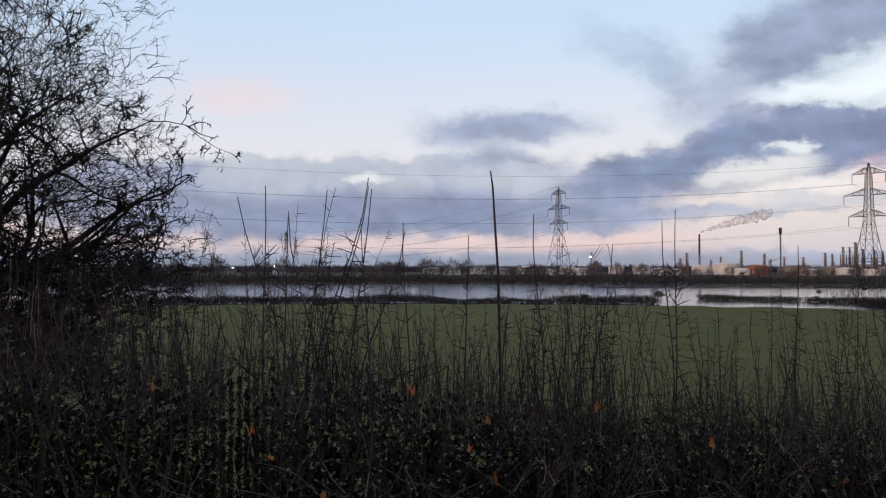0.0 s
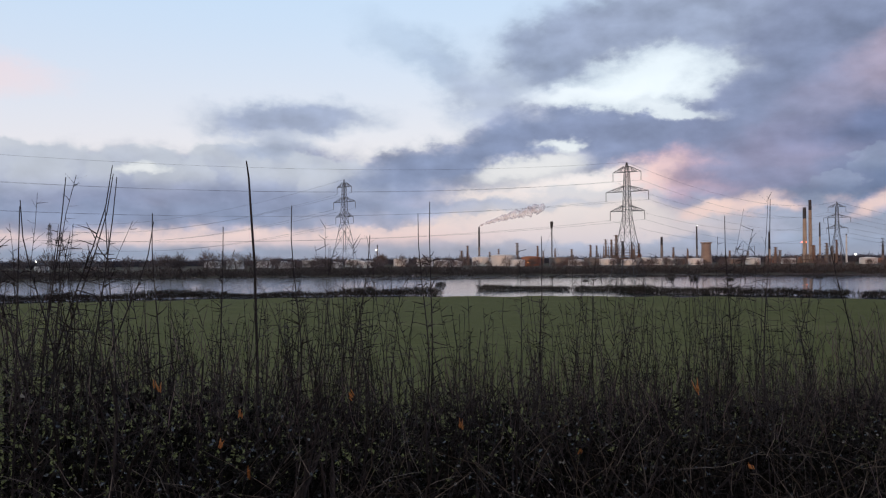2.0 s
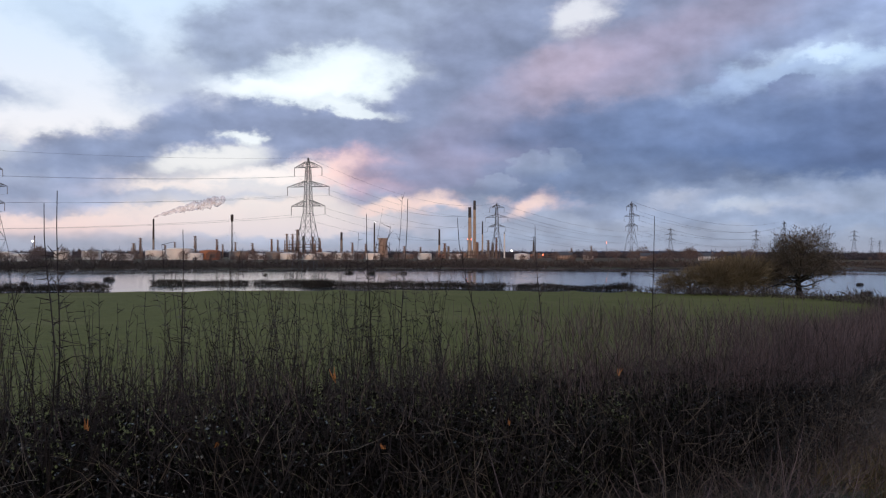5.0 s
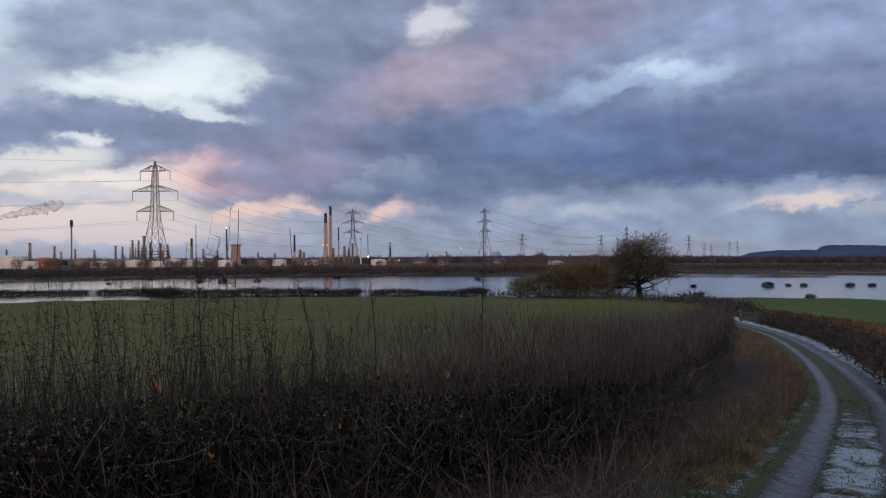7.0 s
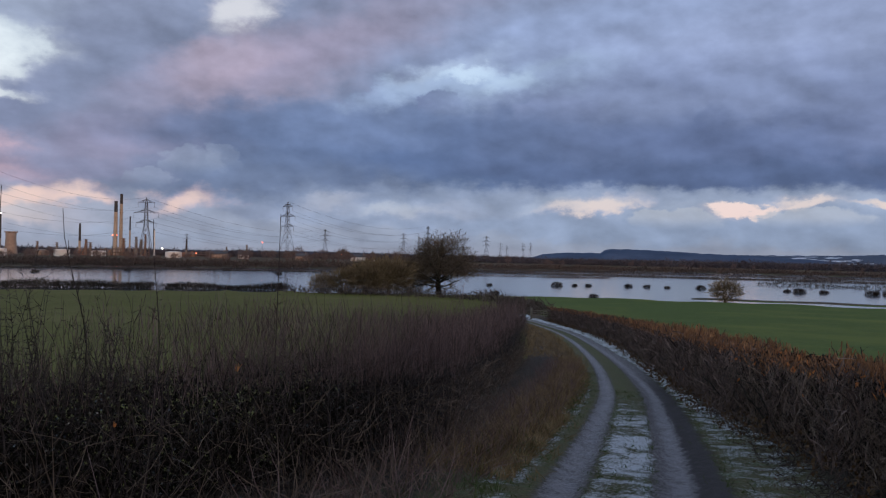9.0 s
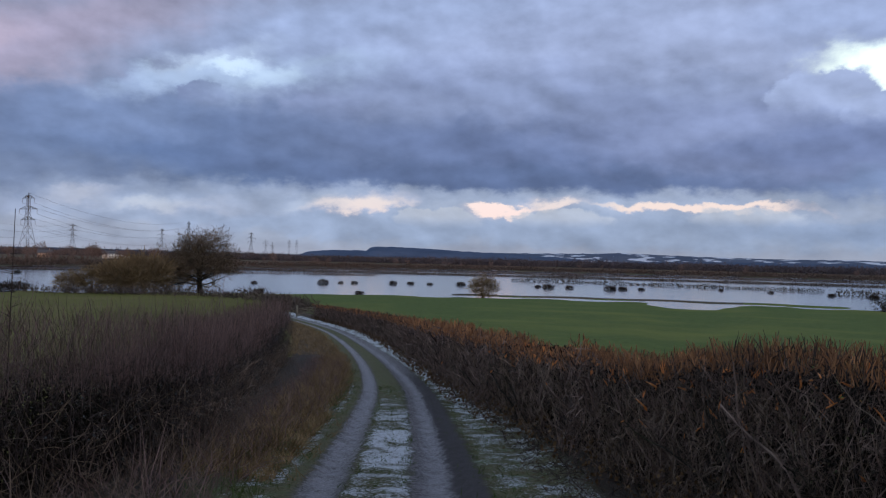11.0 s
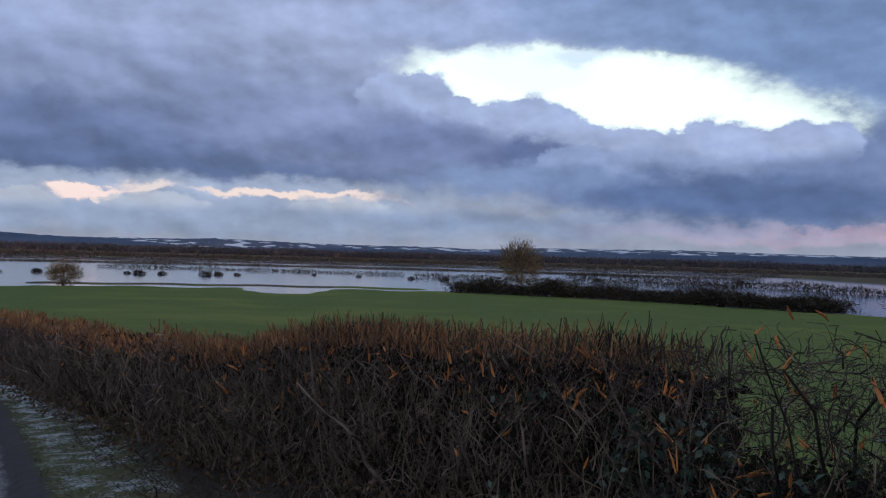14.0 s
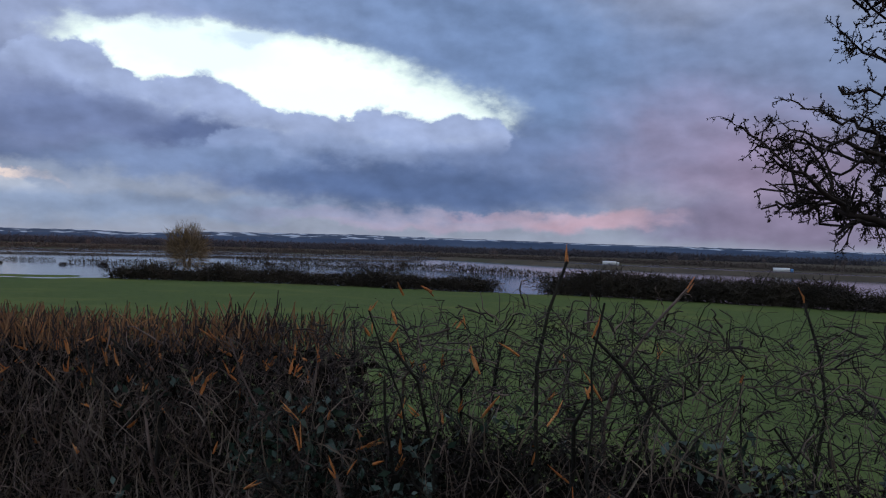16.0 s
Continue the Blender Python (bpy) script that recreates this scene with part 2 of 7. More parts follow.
sky = stroke(sky, 67.4, 3.2, 2.6, 0.63, 6, (0.765, 0.667, 0.734), 0.7, 0.15)
sky = stroke(sky, 69.1, 3.4, 2.6, 0.63, 6, (0.765, 0.667, 0.734), 0.7, 0.15)
sky = stroke(sky, 70.2, 3.7, 2.4, 0.63, 6, (0.765, 0.667, 0.734), 0.7, 0.15)
sky = stroke(sky, 74.0, 3.2, 4.1, 0.71, 6, (0.505, 0.586, 0.743), 0.5, 0.15)
sky = stroke(sky, 77.9, 3.2, 2.4, 0.55, 6, (0.765, 0.667, 0.734), 0.7, 0.15)
sky = stroke(sky, 80.9, 3.6, 2.6, 0.55, 6, (0.765, 0.667, 0.734), 0.7, 0.15)
sky = stroke(sky, 82.5, 3.6, 2.6, 0.55, 6, (0.765, 0.667, 0.734), 0.7, 0.15)
sky = stroke(sky, 85.1, 3.3, 3.5, 0.71, 6, (0.505, 0.586, 0.743), 0.5, 0.15)
sky = stroke(sky, 55.2, 3.0, 3.5, 0.71, 6, (0.505, 0.586, 0.743), 0.5, 0.15)
# overcast over the flood
sky = stroke(sky, 86.7, 13.4, 22.0, 5.10, 2, (0.324, 0.396, 0.615), 0.85, 0.3)
sky = stroke(sky, 64.6, 11.8, 7.5, 1.33, 12, (0.448, 0.592, 0.816), 0.5, 0.2)
sky = stroke(sky, 79.1, 9.5, 22.0, 4.31, -2, (0.201, 0.257, 0.435), 0.8, 0.25)
sky = stroke(sky, 69.7, 7.3, 14.9, 3.14, 0, (0.137, 0.188, 0.338), 0.75, 0.25)
sky = stroke(sky, 84.5, 7.1, 20.4, 2.35, -2, (0.126, 0.174, 0.328), 0.8, 0.3)
sky = stroke(sky, 81.5, 5.4, 25.1, 1.18, -1, (0.11, 0.158, 0.299), 0.9, 0.45)
sky = head(sky, 72.5, 9.8, 3.1, 1.57, (0.249, 0.313, 0.503), 0.5)
sky = head(sky, 79.1, 10.6, 3.5, 1.73, (0.249, 0.313, 0.503), 0.5)
sky = head(sky, 92.1, 10.5, 3.9, 1.96, (0.249, 0.313, 0.503), 0.5)
sky = stroke(sky, 84.6, 3.5, 30.6, 1.33, 0, (0.324, 0.396, 0.547), 0.65, 0.4)
sky = stroke(sky, 86.9, 1.8, 35.3, 1.41, 0, (0.27, 0.344, 0.495), 0.75, 0.4)
sky = stroke(sky, 91.5, 3.5, 7.5, 0.39, 0, (0.8, 0.648, 0.651), 0.85, 0.4)
sky = stroke(sky, 81.5, 3.5, 2.4, 0.39, 4, (0.708, 0.605, 0.651), 0.7, 0.25)
sky = stroke(sky, 69.1, 3.3, 3.1, 0.47, 5, (0.693, 0.605, 0.659), 0.65, 0.25)
sky = stroke(sky, 78.5, 3.3, 1.4, 0.35, 0, (0.865, 0.677, 0.704), 0.8, 0.5)
sky = head(sky, 74.1, 2.6, 2.7, 0.78, (0.419, 0.478, 0.601), 0.8)
sky = head(sky, 82.7, 2.7, 3.1, 0.71, (0.419, 0.478, 0.601), 0.8)
sky = head(sky, 94.5, 2.9, 3.5, 0.71, (0.419, 0.478, 0.601), 0.8)
# the bright gap above towering heads
sky = stroke(sky, 115.2, 5.8, 17.3, 3.14, -2, (0.226, 0.301, 0.516), 0.9, 0.4)
sky = stroke(sky, 95.8, 7.9, 15.7, 3.29, -3, (0.211, 0.266, 0.454), 0.85, 0.35)
sky = stroke(sky, 126.9, 11.5, 16.5, 7.84, -12, (0.17, 0.257, 0.454), 0.9, 0.4)
sky = stroke(sky, 125.1, 5.8, 14.1, 4.31, -4, (0.157, 0.217, 0.396), 0.85, 0.35)
sky = stroke(sky, 113.0, 10.5, 15.1, 3.22, -6, (0.939, 1.095, 1.01), 1.0, 0.72)
sky = stroke(sky, 106.8, 12.1, 6.7, 1.73, -2, (0.797, 0.953, 1.01), 0.7, 0.4)
sky = stroke(sky, 118.6, 8.9, 9.0, 1.57, -3, (0.896, 1.046, 1.029), 0.9, 0.6)
sky = stroke(sky, 103.2, 15.4, 11.0, 2.43, 2, (0.319, 0.403, 0.64), 0.9, 0.4)
sky = stroke(sky, 122.9, 14.1, 16.5, 3.61, -17, (0.183, 0.274, 0.491), 0.95, 0.5)
sky = stroke(sky, 113.8, 15.9, 11.8, 3.14, -6, (0.226, 0.32, 0.542), 0.85, 0.4)
sky = stroke(sky, 110.2, 13.0, 3.1, 0.86, 4, (0.539, 0.673, 0.864), 0.8, 0.3)
sky = head(sky, 97.6, 10.4, 2.2, 1.57, (0.342, 0.423, 0.655), 1.0)
sky = head(sky, 99.7, 10.1, 2.6, 2.04, (0.342, 0.423, 0.655), 1.0)
sky = head(sky, 101.9, 9.3, 2.0, 1.41, (0.342, 0.423, 0.655), 1.0)
sky = head(sky, 104.0, 8.9, 2.2, 1.57, (0.342, 0.423, 0.655), 1.0)
sky = head(sky, 106.9, 8.6, 2.8, 2.20, (0.342, 0.423, 0.655), 1.0)
sky = head(sky, 109.0, 8.0, 2.4, 1.80, (0.342, 0.423, 0.655), 1.0)
sky = head(sky, 111.4, 7.6, 2.4, 1.33, (0.342, 0.423, 0.655), 1.0)
sky = head(sky, 113.7, 7.4, 2.0, 1.41, (0.342, 0.423, 0.655), 1.0)
sky = head(sky, 115.5, 7.2, 2.0, 1.33, (0.342, 0.423, 0.655), 1.0)
sky = head(sky, 117.1, 7.2, 1.6, 1.18, (0.342, 0.423, 0.655), 1.0)
sky = head(sky, 118.5, 7.5, 1.7, 1.73, (0.342, 0.423, 0.655), 1.0)
sky = head(sky, 120.4, 7.2, 2.0, 1.80, (0.342, 0.423, 0.655), 1.0)
sky = head(sky, 121.9, 7.3, 1.8, 1.57, (0.342, 0.423, 0.655), 1.0)
sky = head(sky, 123.8, 7.5, 2.1, 1.33, (0.342, 0.423, 0.655), 1.0)
sky = head(sky, 125.4, 7.4, 2.4, 1.57, (0.342, 0.423, 0.655), 1.0)
sky = stroke(sky, 98.9, 7.4, 12.9, 2.20, -3, (0.157, 0.209, 0.385), 0.85, 0.3)
sky = stroke(sky, 107.3, 6.9, 4.7, 1.33, 0, (0.102, 0.145, 0.295), 0.85, 0.3)
sky = stroke(sky, 92.8, 8.5, 6.7, 1.57, 6, (0.275, 0.34, 0.556), 0.55, 0.2)
sky = head(sky, 110.3, 6.1, 2.7, 1.33, (0.263, 0.346, 0.569), 0.8)
sky = stroke(sky, 116.2, 6.1, 9.0, 1.41, 0, (0.275, 0.36, 0.583), 0.7, 0.25)
sky = stroke(sky, 120.5, 4.0, 16.5, 2.04, -2, (0.097, 0.151, 0.304), 0.88, 0.35)
sky = stroke(sky, 105.8, 5.0, 10.2, 1.33, 3, (0.204, 0.292, 0.503), 0.6, 0.35)
sky = stroke(sky, 122.3, 1.6, 14.1, 0.78, -1, (0.399, 0.35, 0.478), 0.85, 0.4)
sky = stroke(sky, 109.7, 2.0, 19.6, 0.94, 0, (0.219, 0.301, 0.478), 0.5, 0.35)
# a purple shower hangs over the end of the plain
sky = stroke(sky, 129.5, 12.7, 18.8, 5.10, -18, (0.172, 0.261, 0.466), 0.75, 0.3)
sky = stroke(sky, 143.3, 11.7, 11.8, 5.10, 0, (0.192, 0.261, 0.448), 0.75, 0.3)
sky = stroke(sky, 140.7, 6.5, 9.8, 5.88, 0, (0.287, 0.261, 0.413), 0.8, 0.15)
sky = stroke(sky, 146.5, 4.6, 9.0, 4.71, 0, (0.279, 0.22, 0.338), 0.75, 0.2)
sky = stroke(sky, 139.8, 2.1, 5.1, 1.96, 10, (0.192, 0.19, 0.308), 0.75, 0.2)
sky = stroke(sky, 134.0, 1.9, 5.9, 0.86, 4, (0.497, 0.355, 0.448), 0.9, 0.3)
sky = stroke(sky, 127.9, 2.0, 5.1, 0.39, 0, (0.438, 0.355, 0.472), 0.7, 0.4)
sky = stroke(sky, 120.2, 3.3, 12.9, 1.57, -2, (0.094, 0.15, 0.308), 0.6, 0.3)
sky = stroke(sky, 147.6, 1.7, 11.0, 2.20, 0, (0.222, 0.187, 0.299), 0.8, 0.3)
# light and shade within the clouds; clear air stays smooth
lum = wn.new("ShaderNodeRGBToBW")
wl.new(sky, lum.inputs[0])
cloudy = wramp(lum.outputs[0], 0.62, 0.40)
shade = wmath("MULTIPLY_ADD", relief, 1.15, wmath("MULTIPLY_ADD", fine, 0.55, wmath("MULTIPLY_ADD", broad, 0.35, -0.45)))
sky = wmix(1.0, sky, wmath("MULTIPLY_ADD", wmath("MULTIPLY", shade, cloudy), 0.85, 1.0), "MULTIPLY")
sky = wmix(wmath("MULTIPLY", wramp(lum.outputs[0], 0.40, 0.60), 0.06), sky, nishita.outputs[0], "ADD")
# a grey veil lies on the horizon
sky = wmix(wramp(EL, 0.9, -0.4), sky, (0.33, 0.36, 0.46))
# behind the camera, unseen, the sky is brightened and warmed to lift the foreground
rear = wmath("ADD", wmath("MULTIPLY", sep.outputs[0], -0.70), wmath("MULTIPLY", sep.outputs[1], -0.70))
sky = wmix(wmath("MULTIPLY", wramp(rear, 0.30, 0.95), wramp(EL, 60.0, 12.0)), sky, (1.02, 0.93, 0.92))
back = wn.new("ShaderNodeBackground")
wl.new(sky, back.inputs[0])
back.inputs[1].default_value = 1.0
wout = wn.new("ShaderNodeOutputWorld")
wl.new(back.outputs[0], wout.inputs[0])

sun_data = bpy.data.lights.new("sun", "SUN")
sun_data.energy, sun_data.angle, sun_data.color = 1.1, radians(2.0), (1.0, 0.50, 0.24)
sun = new("sun", sun_data)
sun_dir = Vector((math.sin(radians(SUN_AZ)) * math.cos(radians(SUN_EL)), math.cos(radians(SUN_AZ)) * math.cos(radians(SUN_EL)), math.sin(radians(SUN_EL))))
sun.matrix_world = look(sun_dir * 300, (0, 0, 0))

# ---------------------------------------------------------------- materials
def surface(name, stops, scale=4.0, rough=0.8, bump=0.0, bump_scale=None, metal=0.0, detail=6, stretch=(1, 1, 1), second=None, per_object=0.0, spec=0.5):
    """A node material: a noise-driven range of colours, a second broad noise for wear, and a bump."""
    mat = bpy.data.materials.new(name)
    mat.use_nodes = True
    nt = mat.node_tree
    N, L = nt.nodes, nt.links
    b = N["Principled BSDF"]
    b.inputs["Roughness"].default_value, b.inputs["Metallic"].default_value = rough, metal
    b.inputs["Specular IOR Level"].default_value = spec
    tcn, mp, no, cr = N.new("ShaderNodeTexCoord"), N.new("ShaderNodeMapping"), N.new("ShaderNodeTexNoise"), N.new("ShaderNodeValToRGB")
    mp.inputs["Scale"].default_value = stretch
    L.new(tcn.outputs["Object"], mp.inputs[0])
    L.new(mp.outputs[0], no.inputs["Vector"])
    no.inputs["Scale"].default_value, no.inputs["Detail"].default_value, no.inputs["Roughness"].default_value = scale, detail, 0.62
    els = cr.color_ramp.elements
    els[0].position, els[1].position = 0.28, 0.72
    els[0].color, els[1].color = (*stops[0], 1), (*stops[-1], 1)
    for i, col in enumerate(stops[1:-1]):
        e = els.new(0.28 + 0.44 * (i + 1) / (len(stops) - 1))
        e.color = (*col, 1)
    L.new(no.outputs["Fac"], cr.inputs[0])
    out = cr.outputs[0]
    if second:
        col, sc, lo, hi = second
        n2, mr, mx = N.new("ShaderNodeTexNoise"), N.new("ShaderNodeMapRange"), N.new("ShaderNodeMix")
        n2.inputs["Scale"].default_value, n2.inputs["Detail"].default_value = sc, 5
        L.new(mp.outputs[0], n2.inputs["Vector"])
        L.new(n2.outputs["Fac"], mr.inputs[0])
        mr.inputs[1].default_value, mr.inputs[2].default_value = lo, hi
        mx.data_type = "RGBA"
        L.new(mr.outputs[0], mx.inputs[0])
        L.new(out, mx.inputs[6])
        mx.inputs[7].default_value = (*col, 1)
        out = mx.outputs[2]
    if per_object:
        oi, hs, mr = N.new("ShaderNodeObjectInfo"), N.new("ShaderNodeHueSaturation"), N.new("ShaderNodeMapRange")
        L.new(oi.outputs["Random"], mr.inputs[0])
        mr.inputs[3].default_value, mr.inputs[4].default_value = 1 - per_object, 1 + per_object
        L.new(mr.outputs[0], hs.inputs["Value"])
        L.new(out, hs.inputs["Color"])
        out = hs.outputs[0]
    L.new(out, b.inputs["Base Color"])
    if bump:
        nb, bp = N.new("ShaderNodeTexNoise"), N.new("ShaderNodeBump")
        nb.inputs["Scale"].default_value, nb.inputs["Detail"].default_value = bump_scale or scale * 3, 6
        L.new(mp.outputs[0], nb.inputs["Vector"])
        L.new(nb.outputs["Fac"], bp.inputs["Height"])
        bp.inputs["Strength"].default_value, bp.inputs["Distance"].default_value = bump, 0.05
        L.new(bp.outputs[0], b.inputs["Normal"])
    return mat


def lamp_glow(name, col, strength):
    mat = bpy.data.materials.new(name)
    mat.use_nodes = True
    b = mat.node_tree.nodes["Principled BSDF"]
    b.inputs["Base Color"].default_value = (*col, 1)
    b.inputs["Emission Color"].default_value = (*col, 1)
    b.inputs["Emission Strength"].default_value = strength
    return mat


M_GRASS = surface("olive_winter_grass", [(0.070, 0.070, 0.015), (0.096, 0.094, 0.022), (0.126, 0.118, 0.032)], 0.9, 0.9, 0.6, 14, second=((0.130, 0.116, 0.038), 0.05, 0.5, 0.75), spec=0.1)
M_GRASS_R = surface("green_winter_grass", [(0.054, 0.080, 0.019), (0.076, 0.108, 0.026), (0.100, 0.136, 0.035)], 0.9, 0.9, 0.6, 14, second=((0.13, 0.146, 0.034), 0.05, 0.5, 0.75), spec=0.1)
M_MARSH = surface("brown_marsh", [(0.045, 0.038, 0.027), (0.080, 0.063, 0.044), (0.115, 0.090, 0.061)], 0.04, 0.95, 0.3, 0.6, stretch=(1, 1, 1), second=((0.055, 0.062, 0.030), 0.012, 0.5, 0.7), spec=0.1)
M_TWIG = surface("dark_thorn_twigs", [(0.020, 0.014, 0.013), (0.046, 0.033, 0.030), (0.095, 0.069, 0.062)], 2.2, 0.75, spec=0.2)
M_THORN = surface("black_thorn_twigs", [(0.012, 0.008, 0.007), (0.024, 0.016, 0.013), (0.045, 0.030, 0.024)], 2.2, 0.75, spec=0.2)
M_TWIG_BROWN = surface("brown_hedge_twigs", [(0.065, 0.044, 0.039), (0.150, 0.104, 0.090), (0.30, 0.215, 0.180)], 2.6, 0.75, spec=0.2)
M_TWIG_RED = surface("reddish_thorn_twigs", [(0.084, 0.057, 0.055), (0.158, 0.104, 0.098), (0.25, 0.165, 0.146)], 1.6, 0.75, spec=0.2)
M_TWIG_GREY = surface("grey_weathered_twigs", [(0.070, 0.050, 0.038), (0.14, 0.10, 0.074), (0.23, 0.17, 0.125)], 3.0, 0.7, spec=0.3)
M_TWIG_TAN = surface("tan_trimmed_twigs", [(0.11, 0.056, 0.032), (0.24, 0.118, 0.060), (0.44, 0.215, 0.095)], 2.5, 0.8, spec=0.2)
M_BARK = surface("dark_bark", [(0.012, 0.011, 0.009), (0.030, 0.026, 0.021), (0.060, 0.052, 0.040)], 6.0, 0.9, 0.8, 20, second=((0.045, 0.055, 0.028), 1.6, 0.55, 0.75), stretch=(1, 1, 0.35), spec=0.2)
M_WILLOW = surface("brown_willow_twigs", [(0.10, 0.070, 0.040), (0.18, 0.126, 0.070), (0.25, 0.18, 0.10)], 0.4, 0.85, spec=0.2)
M_WILLOW_DARK = surface("dark_oak_twigs", [(0.062, 0.046, 0.034), (0.115, 0.084, 0.058), (0.175, 0.128, 0.088)], 0.4, 0.85, spec=0.2)
M_SCRUB = surface("dark_scrub_twigs", [(0.020, 0.017, 0.014), (0.042, 0.034, 0.027), (0.066, 0.052, 0.039)], 0.15, 0.9, spec=0.1)
# bare wood with the paling of distant air put into its colour
M_WOOD_FAR = surface("haze_paled_winter_wood", [(0.09, 0.074, 0.072), (0.135, 0.108, 0.102), (0.175, 0.138, 0.125)], 0.08, 0.95, spec=0.1)
# near-black, so that these leaves read as shade inside the hedges
M_LEAF_SHADE = surface("dark_shade_leaf", [(0.008, 0.008, 0.007), (0.018, 0.015, 0.012), (0.036, 0.029, 0.023)], 9.0, 0.9, spec=0.1)
M_LEAF_WET = surface("wet_bramble_leaf", [(0.014, 0.018, 0.015), (0.030, 0.032, 0.027), (0.06, 0.055, 0.045)], 9.0, 0.22, spec=0.9)
M_IVY = surface("glossy_ivy_leaf", [(0.012, 0.028, 0.018), (0.028, 0.055, 0.036), (0.06, 0.095, 0.07)], 9.0, 0.35, spec=0.5)
M_LEAF_DEAD = surface("dead_brown_leaf", [(0.06, 0.035, 0.018), (0.13, 0.075, 0.035)], 9.0, 0.8, spec=0.2)
M_CUT = surface("torn_orange_wood", [(0.36, 0.105, 0.028), (0.54, 0.19, 0.055), (0.66, 0.32, 0.13)], 14.0, 0.75, 0.6, 60, stretch=(1, 1, 0.2), spec=0.2)
M_DEAD_GRASS = surface("dead_verge_grass", [(0.050, 0.034, 0.019), (0.19, 0.130, 0.066), (0.44, 0.32, 0.18)], 1.3, 0.9, spec=0.15)
M_GREEN_BLADE = surface("short_green_grass", [(0.034, 0.060, 0.016), (0.085, 0.115, 0.036)], 3.0, 0.85, spec=0.15)
M_STEEL = surface("weathered_galvanised_steel", [(0.050, 0.052, 0.058), (0.085, 0.088, 0.095)], 0.5, 0.6, metal=0.2)
M_WIRE = surface("dull_aluminium_wire", [(0.10, 0.10, 0.11), (0.14, 0.14, 0.15)], 1.0, 0.6, metal=0.5)
M_GLASS_INS = surface("grey_porcelain", [(0.10, 0.09, 0.09), (0.16, 0.15, 0.15)], 2.0, 0.4)
M_CONC = surface("stained_chimney_concrete", [(0.30, 0.24, 0.18), (0.42, 0.34, 0.26)], 0.06, 0.85, second=((0.22, 0.18, 0.15), 0.03, 0.5, 0.75))
M_SOOT = surface("sooty_chimney_top", [(0.035, 0.032, 0.032), (0.06, 0.055, 0.055)], 0.2, 0.9)
M_TANK = surface("white_tank_paint", [(0.55, 0.55, 0.53), (0.72, 0.71, 0.68)], 0.08, 0.5, second=((0.42, 0.34, 0.27), 0.05, 0.56, 0.75))
M_RUST = surface("rust_red_tank_paint", [(0.24, 0.105, 0.060), (0.36, 0.16, 0.09)], 0.1, 0.7, second=((0.2, 0.07, 0.04), 0.05, 0.5, 0.7))
M_PLANT = surface("dull_plant_steel", [(0.11, 0.10, 0.10), (0.20, 0.18, 0.17), (0.26, 0.22, 0.19)], 0.12, 0.6, metal=0.3, second=((0.20, 0.10, 0.06), 0.06, 0.52, 0.72))
M_PLANT_RED = surface("rusty_plant_frame", [(0.14, 0.095, 0.075), (0.22, 0.15, 0.115)], 0.15, 0.75, second=((0.10, 0.07, 0.06), 0.08, 0.5, 0.7))
M_BRICK = surface("far_brick_wall", [(0.24, 0.18, 0.15), (0.33, 0.26, 0.21)], 0.4, 0.9)
M_WHITE_WALL = surface("white_painted_wall", [(0.62, 0.60, 0.57), (0.78, 0.76, 0.72)], 0.5, 0.8)
M_SLATE = surface("dark_slate_roof", [(0.04, 0.04, 0.045), (0.08, 0.075, 0.08)], 0.8, 0.7)
M_GATE = surface("weathered_gate_timber", [(0.10, 0.085, 0.065), (0.19, 0.165, 0.13)], 5.0, 0.85, stretch=(1, 1, 6))
# haze of distance is mixed into these: hills bluer, scrub and woods paler
M_HILL = surface("haze_blue_hill_woods", [(0.050, 0.072, 0.120), (0.068, 0.095, 0.152), (0.088, 0.118, 0.180)], 0.006, 0.95, spec=0.0)
M_HILL_SNOW = surface("haze_blue_snow_dusted_hill", [(0.060, 0.080, 0.120), (0.082, 0.104, 0.150), (0.105, 0.128, 0.175)], 0.004, 0.95, second=((0.50, 0.55, 0.64), 0.011, 0.55, 0.58), stretch=(1, 1, 7), spec=0.0)
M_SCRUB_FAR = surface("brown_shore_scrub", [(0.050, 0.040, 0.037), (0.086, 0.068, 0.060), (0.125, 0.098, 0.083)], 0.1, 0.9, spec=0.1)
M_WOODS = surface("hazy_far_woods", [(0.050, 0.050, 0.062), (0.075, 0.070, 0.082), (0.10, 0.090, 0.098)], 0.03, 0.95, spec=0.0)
M_SOIL = surface("hedge_bottom_leaf_mould", [(0.014, 0.010, 0.007), (0.034, 0.024, 0.016), (0.065, 0.045, 0.028)], 7.0, 0.95, 1.0, 30, spec=0.15)
M_SMOKE = surface("grey_stack_smoke", [(0.66, 0.62, 0.68), (0.80, 0.76, 0.80)], 0.05, 1.0, spec=0.0)
_sn, _sl = M_SMOKE.node_tree.nodes, M_SMOKE.node_tree.links
_sn["Principled BSDF"].inputs["Transmission Weight"].default_value = 0.0
_sa, _sm = _sn.new("ShaderNodeTexNoise"), _sn.new("ShaderNodeMapRange")
_st = _sn.new("ShaderNodeTexCoord")
_sl.new(_st.outputs["Object"], _sa.inputs["Vector"])
_sa.inputs["Scale"].default_value, _sa.inputs["Detail"].default_value = 0.18, 4
_sl.new(_sa.outputs["Fac"], _sm.inputs[0])
for _i, _q in enumerate((0.34, 0.66, 0.05, 0.55)):
    _sm.inputs[_i + 1].default_value = _q
_sl.new(_sm.outputs[0], _sn["Principled BSDF"].inputs["Alpha"])
M_LORRY = surface("white_lorry_paint", [(0.70, 0.71, 0.73), (0.80, 0.80, 0.81)], 0.5, 0.4)
